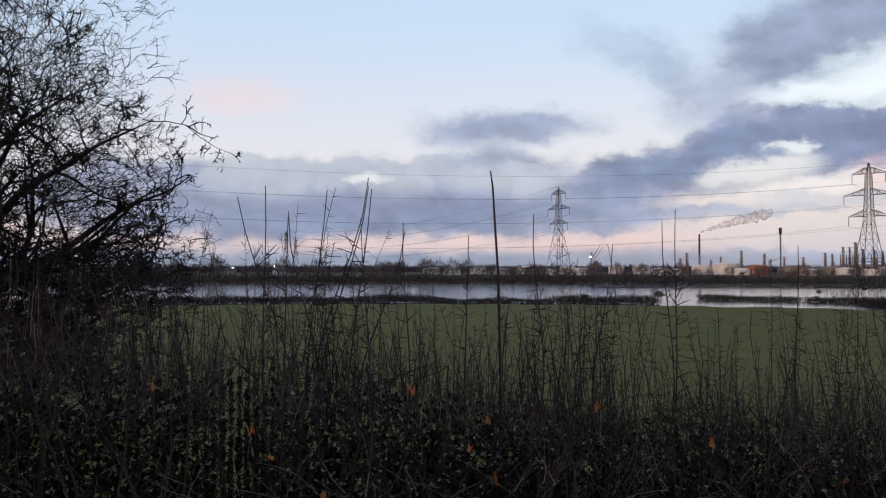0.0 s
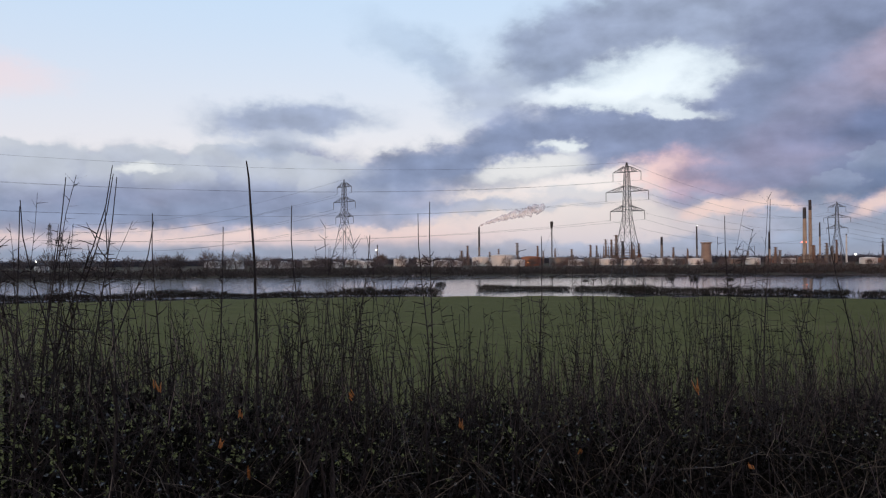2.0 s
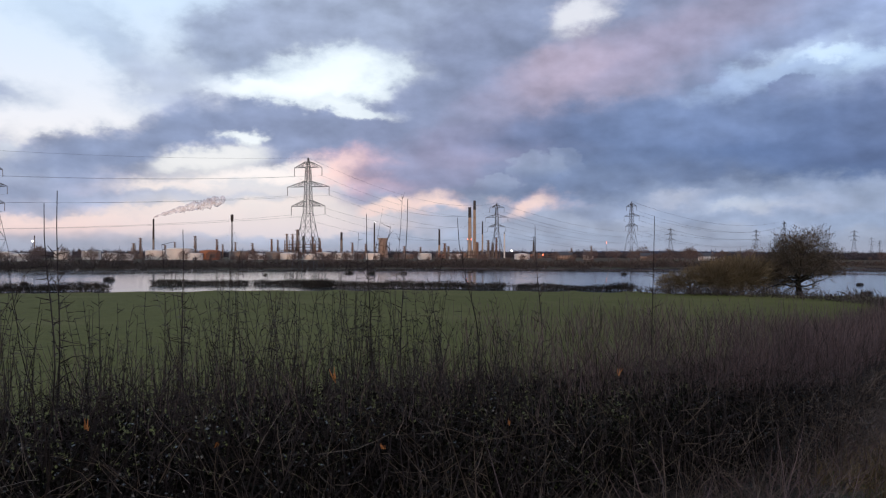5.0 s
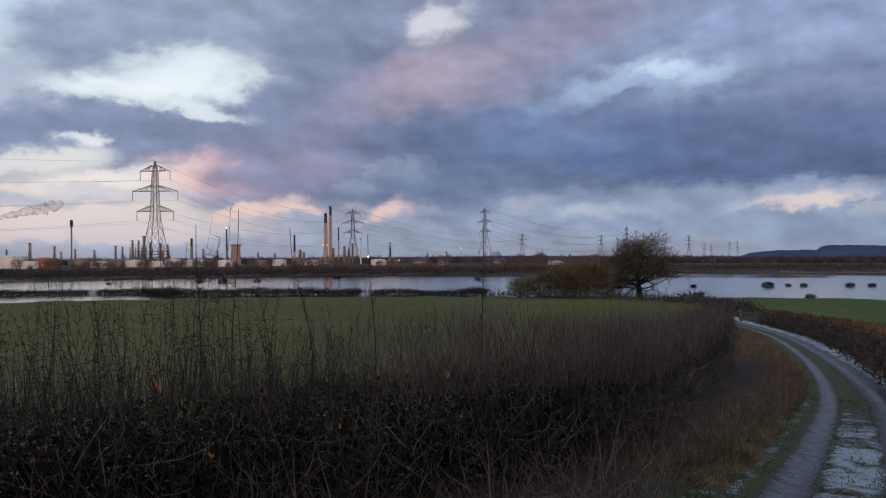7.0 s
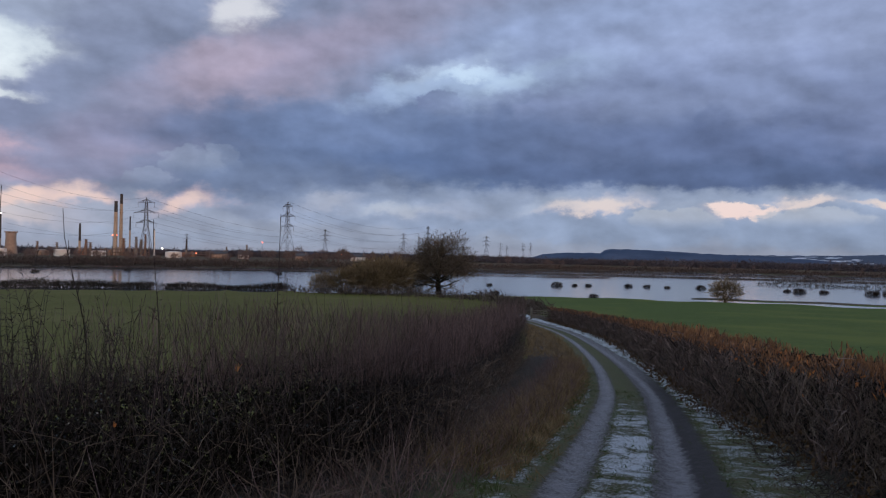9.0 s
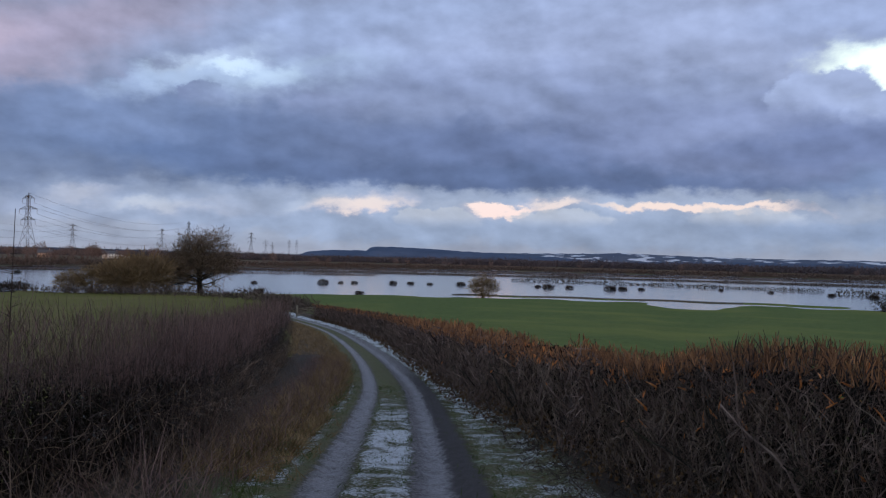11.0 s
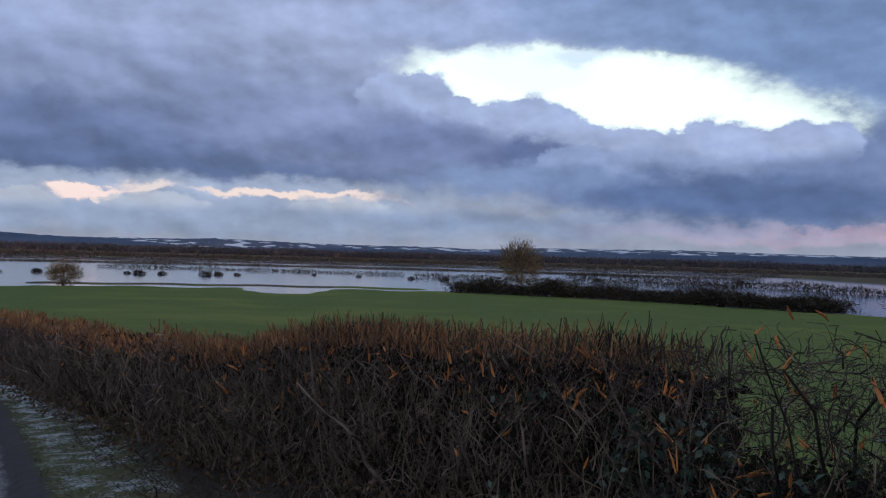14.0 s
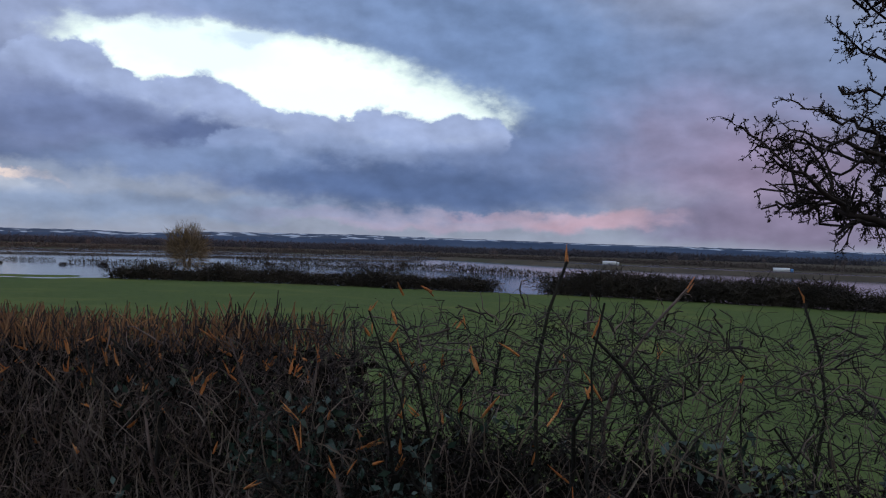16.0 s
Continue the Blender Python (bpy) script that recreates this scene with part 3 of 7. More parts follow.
M_BLUE = surface("blue_cab_paint", [(0.10, 0.25, 0.50), (0.14, 0.32, 0.60)], 0.5, 0.35)
M_RUBBER = surface("black_tyre_rubber", [(0.02, 0.02, 0.02), (0.035, 0.035, 0.035)], 4, 0.8)
M_LAMP_W = lamp_glow("white_plant_lamp", (1.0, 0.92, 0.80), 6.0)
M_LAMP_R = lamp_glow("red_warning_lamp", (1.0, 0.18, 0.08), 5.0)
M_LAMP_O = lamp_glow("sodium_plant_lamp", (1.0, 0.45, 0.12), 6.0)

# flood water: almost black, mirror-like, with small ripples
M_WATER = bpy.data.materials.new("still_flood_water")
M_WATER.use_nodes = True
_n, _l = M_WATER.node_tree.nodes, M_WATER.node_tree.links
_b = _n["Principled BSDF"]
_b.inputs["Base Color"].default_value = (0.020, 0.024, 0.026, 1)
_b.inputs["Roughness"].default_value, _b.inputs["IOR"].default_value = 0.11, 1.33
_t, _w, _u = _n.new("ShaderNodeTexCoord"), _n.new("ShaderNodeTexNoise"), _n.new("ShaderNodeBump")
_l.new(_t.outputs["Object"], _w.inputs["Vector"])
_w.inputs["Scale"].default_value, _w.inputs["Detail"].default_value = 0.9, 5
_l.new(_w.outputs["Fac"], _u.inputs["Height"])
_u.inputs["Strength"].default_value, _u.inputs["Distance"].default_value = 0.12, 0.05
_l.new(_u.outputs[0], _b.inputs["Normal"])


def lane_material():
    """Mud in the wheel ruts, grass between and beside, and thin old snow in patches; u is metres across the lane, v along it."""
    mat = bpy.data.materials.new("muddy_frosted_lane")
    mat.use_nodes = True
    nt = mat.node_tree
    N, L = nt.nodes, nt.links
    b = N["Principled BSDF"]

    def mth(op, a, c=None, clamp=False):
        n = N.new("ShaderNodeMath")
        n.operation, n.use_clamp = op, clamp
        for i, v in enumerate((a, c)):
            if v is None:
                continue
            if isinstance(v, (int, float)):
                n.inputs[i].default_value = v
            else:
                L.new(v, n.inputs[i])
        return n.outputs[0]

    def rng(v, lo, hi, a=0.0, z=1.0):
        n = N.new("ShaderNodeMapRange")
        n.interpolation_type = "SMOOTHSTEP"
        L.new(v, n.inputs[0])
        for i, q in enumerate((lo, hi, a, z)):
            n.inputs[i + 1].default_value = q
        return n.outputs[0]

    def mix(f, a, c):
        n = N.new("ShaderNodeMix")
        n.data_type = "RGBA"
        L.new(f, n.inputs[0])
        for sock, v in ((n.inputs[6], a), (n.inputs[7], c)):
            if isinstance(v, tuple):
                sock.default_value = (*v, 1)
            else:
                L.new(v, sock)
        return n.outputs[2]

    uv, sp = N.new("ShaderNodeUVMap"), N.new("ShaderNodeSeparateXYZ")
    uv.uv_map = "lane"
    L.new(uv.outputs[0], sp.inputs[0])
    co = N.new("ShaderNodeTexCoord")

    def noi(scale, detail=6, rough=0.6, src=None):
        n = N.new("ShaderNodeTexNoise")
        n.inputs["Scale"].default_value, n.inputs["Detail"].default_value, n.inputs["Roughness"].default_value = scale, detail, rough
        L.new(src or co.outputs["Object"], n.inputs["Vector"])
        return n.outputs["Fac"]

    n1, n2, n4 = noi(4.0), noi(22.0), noi(80.0, 4, 0.7)
    u = mth("ADD", sp.outputs[0], mth("MULTIPLY", mth("SUBTRACT", n1, 0.5), 0.35))
    v = sp.outputs[1]
    left = mth("ABSOLUTE", mth("ADD", u, 0.63))
    right = mth("ABSOLUTE", mth("SUBTRACT", u, 0.70))
    rut = mth("MAXIMUM", rng(left, 0.32, 0.18), rng(mth("ABSOLUTE", mth("SUBTRACT", u, 0.80)), 0.56, 0.36))
    mud = mix(rng(n2, 0.3, 0.7), (0.036, 0.032, 0.034), (0.115, 0.105, 0.108))
    # paler rut centres: the sky's sheen on wet mud, put into the colour
    pale = mth("MULTIPLY", rng(n1, 0.36, 0.58, 0.25, 1.0), rng(mth("MINIMUM", left, right), 0.24, 0.06))
    mud = mix(pale, mud, (0.175, 0.173, 0.190))
    tyre = mth("MULTIPLY", rng(mth("ABSOLUTE", mth("SUBTRACT", u, 1.08)), 0.30, 0.16), rng(v, 46.0, 26.0))
    mud = mix(mth("MULTIPLY", tyre, rng(n2, 0.35, 0.6, 0.25, 0.9)), mud, (0.046, 0.043, 0.045))
    turf = mix(rng(n2, 0.35, 0.65), (0.046, 0.054, 0.021), (0.12, 0.102, 0.048))
    turf = mix(rng(n1, 0.45, 0.7), turf, (0.072, 0.098, 0.034))
    # rough brown ground at the hedge feet
    foot = rng(mth("ABSOLUTE", mth("SUBTRACT", u, 0.3)), 1.75, 2.5)
    turf = mix(foot, turf, mix(rng(n2, 0.35, 0.7), (0.017, 0.013, 0.010), (0.056, 0.039, 0.025)))
    base = mix(rut, turf, mud)
    # snow: between the ruts, and along both outer edges, thinning with distance
    mid = mth("MULTIPLY", rng(mth("ABSOLUTE", mth("SUBTRACT", u, 0.05)), 0.62, 0.26), mth("MULTIPLY", rng(v, 3.0, 7.0), rng(v, 30.0, 16.0, 0.35, 1.0)))
    ctr = rng(v, 20.0, 48.0, 1.95, 1.85)
    edr = mth("MULTIPLY", rng(mth("ABSOLUTE", mth("SUBTRACT", u, ctr)), 1.25, 0.3), rng(v, 10.0, 26.0, 0.78, 1.12))
    edl = mth("MULTIPLY", rng(mth("ABSOLUTE", mth("ADD", u, 1.30)), 0.45, 0.14), rng(v, 34.0, 24.0, 0.25, 0.8))
    where = mth("MAXIMUM", mid, mth("MAXIMUM", edr, edl))
    where = mth("MULTIPLY", where, rng(noi(1.7, 5), 0.36, 0.62, 0.62, 1.10))
    crumbs = mth("ADD", mth("MULTIPLY", n2, 0.50), mth("ADD", mth("MULTIPLY", n4, 0.60), mth("MULTIPLY", n1, 0.25)))
    snow = mth("MULTIPLY", rng(mth("ADD", crumbs, mth("MULTIPLY", where, 0.37)), 0.92, 1.08), rng(where, 0.05, 0.3))
    snow = mth("MULTIPLY", snow, rng(rut, 0.85, 0.4))
    base = mix(snow, base, (0.56, 0.60, 0.66))
    L.new(base, b.inputs["Base Color"])
    L.new(mth("MAXIMUM", rng(mth("MULTIPLY", rut, n2), 0.2, 0.6, 0.9, 0.38), mth("MULTIPLY", tyre, 0.72)), b.inputs["Roughness"])
    L.new(rng(tyre, 0.0, 0.9, 0.35, 0.10), b.inputs["Specular IOR Level"])
    bp = N.new("ShaderNodeBump")
    L.new(mth("ADD", mth("MULTIPLY", n2, 0.7), mth("ADD", mth("MULTIPLY", n4, 0.5), mth("MULTIPLY", snow, 0.3))), bp.inputs["Height"])
    bp.inputs["Strength"].default_value, bp.inputs["Distance"].default_value = 0.8, 0.05
    L.new(bp.outputs[0], b.inputs["Normal"])
    return mat


M_LANE = lane_material()


# ---------------------------------------------------------------- mesh helpers
def part(name, bm, material, parent=None, label=""):
    me = bpy.data.meshes.new(name)
    bm.to_mesh(me)
    bm.free()
    return link_mesh(name, me, material, parent, label)


def link_mesh(name, me, material, parent=None, label=""):
    for m in material if isinstance(material, (list, tuple)) else [material]:
        me.materials.append(m)
    ob = new(name, me)
    if parent is not None:
        ob.parent = parent
    if label:
        ob["label"] = label
    return ob


def raw_mesh(name, verts, faces, smooth=False):
    me = bpy.data.meshes.new(name)
    verts = np.asarray(verts, dtype=np.float32)
    me.vertices.add(len(verts))
    me.vertices.foreach_set("co", verts.ravel())
    faces = np.asarray(faces, dtype=np.int32)
    k = faces.shape[1]
    me.loops.add(faces.size)
    me.loops.foreach_set("vertex_index", faces.ravel())
    me.polygons.add(len(faces))
    me.polygons.foreach_set("loop_start", np.arange(0, faces.size, k, dtype=np.int32))
    if smooth:
        me.polygons.foreach_set("use_smooth", np.ones(len(faces), dtype=bool))
    me.update(calc_edges=True)
    return me


def empty(name, x=0.0, y=0.0, z=0.0):
    ob = new(name)
    ob.location = (x, y, z)
    return ob


def tubes(P, R, sides=3):
    """Verts and quads of N tapered tubes: P is (N, n, 3), R is (N, n)."""
    P, R = np.asarray(P, float), np.asarray(R, float)
    N, n = R.shape
    T = np.gradient(P, axis=1)
    T /= np.linalg.norm(T, axis=2, keepdims=True) + 1e-9
    ref = np.where(np.abs(T[..., 2:3]) > 0.9, np.array([1.0, 0, 0]), np.array([0, 0, 1.0]))
    A = np.cross(T, ref)
    A /= np.linalg.norm(A, axis=2, keepdims=True) + 1e-9
    B = np.cross(T, A)
    ang = np.arange(sides) * 2 * math.pi / sides
    V = P[:, :, None, :] + R[:, :, None, None] * (np.cos(ang)[None, None, :, None] * A[:, :, None, :] + np.sin(ang)[None, None, :, None] * B[:, :, None, :])
    idx = np.arange(N * n * sides).reshape(N, n, sides)
    nxt = np.roll(idx, -1, axis=2)
    F = np.stack([idx[:, :-1], nxt[:, :-1], nxt[:, 1:], idx[:, 1:]], axis=-1)
    return V.reshape(-1, 3), F.reshape(-1, 4)


def ribbons(P, R):
    """Verts and quads of N thin tapered twigs, each a flat strip turned its own way: P is (N, n, 3), R is (N, n)."""
    P, R = np.asarray(P, float), np.asarray(R, float)
    N, n = R.shape
    T = np.gradient(P, axis=1)
    A = np.cross(T, rng.normal(0, 1, (N, 1, 3)))
    A *= (1.25 * R)[..., None] / (np.linalg.norm(A, axis=2, keepdims=True) + 1e-9)
    V = np.stack([P - A, P + A], axis=2)
    i = np.arange(N * n * 2).reshape(N, n, 2)
    F = np.stack([i[:, :-1, 0], i[:, :-1, 1], i[:, 1:, 1], i[:, 1:, 0]], axis=-1)
    return V.reshape(-1, 3), F.reshape(-1, 4)


class Heap:
    """Gathers tubes and loose quads into one mesh."""

    def __init__(self):
        self.v, self.f, self.n = [], [], 0

    def add(self, v, f):
        self.v.append(v)
        self.f.append(np.asarray(f) + self.n)
        self.n += len(v)
        return self

    def tube(self, P, R, sides=3):
        return self.add(*(ribbons(P, R) if sides == 3 else tubes(P, R, sides)))

    def rod(self, P, R):
        return self.add(*tubes(P, R, 3))

    def bar(self, a, b, r, sides=4):
        return self.tube(np.array([[a, b]], float), np.array([[r, r]], float), sides)

    def out(self, name, material, parent=None, label="", smooth=False):
        return link_mesh(name, raw_mesh(name, np.concatenate(self.v), np.concatenate(self.f), smooth), material, parent, label)


rng = np.random.default_rng(11)


def unit(v):
    return v / (np.linalg.norm(v, axis=-1, keepdims=True) + 1e-9)


def wander(start, way, length, n=5, wiggle=0.25, lift=0.0):
    """N polylines of n points that start somewhere, head some way, and wander."""
    start, way, length = np.asarray(start, float), unit(np.asarray(way, float)), np.asarray(length, float)
    P = [start]
    d = way
    for _ in range(n - 1):
        d = unit(d + rng.normal(0, wiggle, d.shape) + np.array([0, 0, lift]))
        P.append(P[-1] + d * (length / (n - 1))[:, None])
    return np.stack(P, axis=1)


def sprout(P, R, per, length, angle, n=5, wiggle=0.25, lift=0.0, lo=0.25, hi=1.0, thin=0.6, r_min=0.004):
    """Children along each parent: a batch of polylines and radii."""
    N, m, _ = P.shape
    k = N * per
    who = np.repeat(np.arange(N), per)
    t = (rng.uniform(lo, hi, k)) * (m - 1)
    i = np.minimum(t.astype(int), m - 2)
    f = (t - i)[:, None]
    s = P[who, i] * (1 - f) + P[who, i + 1] * f
    tan = unit(P[who, i + 1] - P[who, i])
    side = unit(np.cross(tan, rng.normal(0, 1, tan.shape)))
    a = np.radians(rng.normal(angle, angle * 0.3, k))[:, None]
    way = tan * np.cos(a) + side * np.sin(a)
    plen = np.linalg.norm(P[:, -1] - P[:, 0], axis=1)[who]
    ln = length * plen * rng.uniform(0.6, 1.25, k) * (1.15 - 0.55 * t / (m - 1))
    C = wander(s, way, ln, n, wiggle, lift)
    r0 = np.maximum((R[who, i] * (1 - f[:, 0]) + R[who, i + 1] * f[:, 0]) * thin, r_min)
    return C, r0[:, None] * np.linspace(1, 0.35, n)[None, :]


def leaves(centres, size, name_seed=0):
    """Loose four-sided leaves at the centres, turned every way."""
    k = len(centres)
    a, b = unit(rng.normal(0, 1, (k, 3))), rng.normal(0, 1, (k, 3))
    b = unit(np.cross(a, b))
    s = (size * rng.uniform(0.6, 1.3, k))[:, None]
    c = np.asarray(centres)
    nrm = np.cross(a, b) * s * 0.25
    V = np.stack([c - a * s, c - b * s * 0.6 + nrm, c + a * s, c + b * s * 0.6 + nrm], axis=1)
    return V.reshape(-1, 3), np.arange(k * 4).reshape(k, 4)


def lathe(bm_heap, profile, x, y, z, sides=20):
    """Turns (radius, height) pairs about an upright axis."""
    n = len(profile)
    a = np.arange(sides) * 2 * math.pi / sides
    V = np.array([[x + r * math.cos(q), y + r * math.sin(q), z + h] for r, h in profile for q in a])
    idx = np.arange(n * sides).reshape(n, sides)
    nx = np.roll(idx, -1, axis=1)
    F = np.stack([idx[:-1], nx[:-1], nx[1:], idx[1:]], axis=-1).reshape(-1, 4)
    return bm_heap.add(V, F)


def box(heap, x0, y0, z0, x1, y1, z1):
    V = np.array([[x, y, z] for z in (z0, z1) for x, y in ((x0, y0), (x1, y0), (x1, y1), (x0, y1))], float)
    return heap.add(V, np.array([[0, 3, 2, 1], [4, 5, 6, 7], [0, 1, 5, 4], [1, 2, 6, 5], [2, 3, 7, 6], [3, 0, 4, 7]]))


def polar(az, r):
    return r * math.sin(radians(az)), r * math.cos(radians(az))

# ---------------------------------------------------------------- land and water
WATER = -9.40
PLAIN = -8.75


def smooth01(x, lo, hi):
    t = np.clip((np.asarray(x, float) - lo) / (hi - lo), 0, 1)
    return t * t * (3 - 2 * t)


def near_shore(az):
    return np.interp(az, [-60, 0, 50, 64, 78, 88, 89.6, 92.6, 95, 100, 110, 125, 150, 180], [258, 250, 240, 240, 238, 238, 214, 214, 244, 242, 232, 210, 198, 198])


def far_shore(az):
    return np.interp(az, [-60, 0, 20, 45, 62, 70, 98, 106, 120, 150], [520, 520, 500, 520, 600, 690, 690, 720, 720, 560])


def ground(x, y):
    """Height of the land: a hillside that falls to the flooded plain, and unseen higher ground behind, added to keep
    the low sun off the foreground.
    """
    x, y = np.asarray(x, float), np.asarray(y, float)
    r, az = np.hypot(x, y), np.degrees(np.arctan2(x, y))
    h = -10.3 * (1 - np.exp(-r * 240 / near_shore(az) / 95))
    h = h + (PLAIN - h) * smooth01(r - far_shore(az) - 14 * np.sin(az * 1.7) - 7 * np.sin(az * 4.3 + 1), -18, 30)
    bank = -9.17 - 0.4 * ((r - 244 - 2 * np.sin(az)) / 7) ** 2 - 3 * smooth01(az, 76, 72) - 3 * smooth01(az, 100, 104)
    h = np.maximum(h, bank)
    rear = -(x * math.sin(radians(62)) + y * math.cos(radians(62)))
    return h + (26 - h) * smooth01(rear, 14, 120)


def line_at(points, step):
    """Points every step metres along a smoothed line through the given ones."""
    p = np.array(points, float)
    for _ in range(3):
        q = np.empty((2 * len(p) - 2, 2))
        q[0::2], q[1::2] = 0.75 * p[:-1] + 0.25 * p[1:], 0.25 * p[:-1] + 0.75 * p[1:]
        p = np.vstack([p[:1], q, p[-1:]])
    s = np.concatenate([[0], np.cumsum(np.linalg.norm(np.diff(p, axis=0), axis=1))])
    k = np.arange(0, s[-1], step)
    return np.stack([np.interp(k, s, p[:, 0]), np.interp(k, s, p[:, 1])], axis=1)


LANE = [(-14, -4.5), (0, -0.2), (9.6, 2.6), (18, 5.3), (26.8, 8.3), (43, 14.9), (62, 23.6), (80, 32.8), (94, 41.6), (106, 50), (122, 60)]
HEDGE_L = [(-16, -0.8), (-6, 2.7), (0, 4.45), (3.5, 4.8), (7, 4.9), (10, 5.1), (12.5, 6.2), (15.5, 7.7), (20, 9.6), (24, 11.3), (30, 14.0), (41.5, 18.9)]
HEDGE_R = [(-6, -7.2), (0, -5.3), (2.2, -4.5), (4.0, -3.6), (8, -1.7), (12, 0.4), (16.5, 2.3), (21.5, 4.4), (33, 8.8), (45, 13.7), (57, 18.6), (78, 28.6), (96, 39.6), (107, 46.8)]

# the ground: one sheet out to the horizon
_az = np.concatenate([np.arange(-60, 160, 0.8), np.arange(160, 300, 5.0)])
_r = np.concatenate([np.arange(0.0, 6, 0.5), np.arange(6, 30, 1.0), 30 * 1.035 ** np.arange(0, 76), np.arange(200, 262, 3.0), [450, 480, 505, 520, 535, 550, 565, 580, 600, 640, 700, 760, 850, 1000, 1300, 1800, 2600, 3600, 4800]])
_r = np.unique(np.round(_r, 2))
A_, R_ = np.meshgrid(np.radians(_az), _r)
X_, Y_ = R_ * np.sin(A_), R_ * np.cos(A_)
Z_ = ground(X_, Y_) + np.where(R_ < 240, 0.05 * np.sin(X_ * 0.31) * np.sin(Y_ * 0.23), 0)
# the sheet dips a little under the lane, whose own surface lies on top
_lane = line_at(LANE, 1.0)
_d = np.full(X_.shape, 99.0)
_off = np.interp(_lane[:, 0], [14, 32], [0.0, 0.8])
for (px, py), o in zip(_lane, _off):
    _d = np.minimum(_d, np.hypot(X_ - px - 0.42 * o, Y_ - py + 0.9 * o) - o)
Z_ -= 0.35 * smooth01(_d, 4.4, 3.0)
_i = np.arange(X_.size).reshape(X_.shape)
_n1 = np.roll(_i, -1, axis=1)
_f = np.stack([_i[:-1], _i[1:], _n1[1:], _n1[:-1]], axis=-1).reshape(-1, 4)
me = raw_mesh("ground", np.stack([X_.ravel(), Y_.ravel(), Z_.ravel()], axis=1), _f, True)
ground_ob = link_mesh("ground", me, [M_GRASS, M_MARSH, M_GRASS_R])
_rc = np.hypot(X_.ravel(), Y_.ravel())[_f].mean(axis=1)
_ac = np.degrees(np.arctan2(X_.ravel()[_f].mean(axis=1), Y_.ravel()[_f].mean(axis=1)))
_side = np.where(_ac > np.interp(_rc, [8, 30, 60, 110, 400], [75, 72, 67.5, 65.5, 64]), 2, 0)
me.polygons.foreach_set("material_index", np.where(_rc > near_shore(_ac) + 2, 1, _side).astype(np.int32))
tagged(ground_ob, "green winter pasture falling to brown marsh along a flooded plain", "ground", kind="structure")

# the flood
_a = np.radians(np.arange(-60, 161, 2.0))
_rr = np.array([190.0, 260, 340, 440, 560, 760])
V = np.array([[r * math.sin(a), r * math.cos(a), WATER] for r in _rr for a in _a])
_k = np.arange(len(V)).reshape(len(_rr), len(_a))
water = link_mesh("water", raw_mesh("water", V, np.stack([_k[:-1, :-1], _k[1:, :-1], _k[1:, 1:], _k[:-1, 1:]], axis=-1).reshape(-1, 4)), M_WATER)
tagged(water, "still grey flood water lying over low fields", "water", kind="structure")


def lane():
    """The farm lane, with two worn wheel ruts, laid on the hillside."""
    c = line_at(LANE, 0.16)
    t = unit(np.gradient(c, axis=0))
    nrm = np.stack([t[:, 1], -t[:, 0]], axis=1)          # to the right of the way ahead
    s = np.concatenate([[0], np.cumsum(np.linalg.norm(np.diff(c, axis=0), axis=1))])
    s = s - s[np.argmin(np.hypot(c[:, 0], c[:, 1]))]
    u = np.concatenate([np.linspace(-4.6, -1.5, 20)[:-1], np.linspace(-1.5, 2.2, 62), np.linspace(2.2, 6.0, 22)[1:]])
    wide = np.interp(s, [14, 32], [0.62, 1.0])[:, None]
    ue = np.where(u[None, :] > 3, 3 + (u[None, :] - 3) * wide, u[None, :] + 0 * wide)
    P = c[:, None, :] + nrm[:, None, :] * ue[..., None]
    z = ground(P[..., 0], P[..., 1])
    jig = np.array([[noise.noise(Vector((a * 0.7, b * 3, 0))) for b in u] for a in s])
    big = np.array([[noise.noise(Vector((a * 3.1, b * 5, 4))) for b in u] for a in s])
    U, S = u[None, :] + 0.06 * jig, s[:, None]
    rut = np.exp(-((U + 0.63) / 0.20) ** 2) + np.exp(-((U - 0.70) / 0.27) ** 2)
    tread = np.exp(-((U - 0.95) / 0.16) ** 2) * 0.018 * np.sign(np.sin(S * 26 + U * 9)) * (np.abs(S) < 24)
    z = z + 0.05 - 0.085 * rut + 0.03 * jig + 0.018 * big + tread + 0.05 * smooth01(np.abs(U - 0.1), 1.2, 2.6)
    z = z - 0.55 * smooth01(U, 4.4, 5.8) - 0.5 * smooth01(-U, 4.0, 4.6)
    n, m = len(s), len(u)
    k = np.arange(n * m).reshape(n, m)
    F = np.stack([k[:-1, :-1], k[:-1, 1:], k[1:, 1:], k[1:, :-1]], axis=-1).reshape(-1, 4)
    me = raw_mesh("farm_lane", np.stack([P[..., 0].ravel(), P[..., 1].ravel(), z.ravel()], axis=1), F, True)
    layer = me.uv_layers.new(name="lane")
    uvs = np.stack([ue.ravel(), np.broadcast_to(s[:, None], z.shape).ravel()], axis=1)
    layer.data.foreach_set("uv", uvs[F.ravel()].astype(np.float32).ravel())
    ob = link_mesh("road", me, M_LANE)
    tagged(ob, "muddy farm lane with two wheel ruts and thin patches of snow", "lane", kind="structure")


lane()


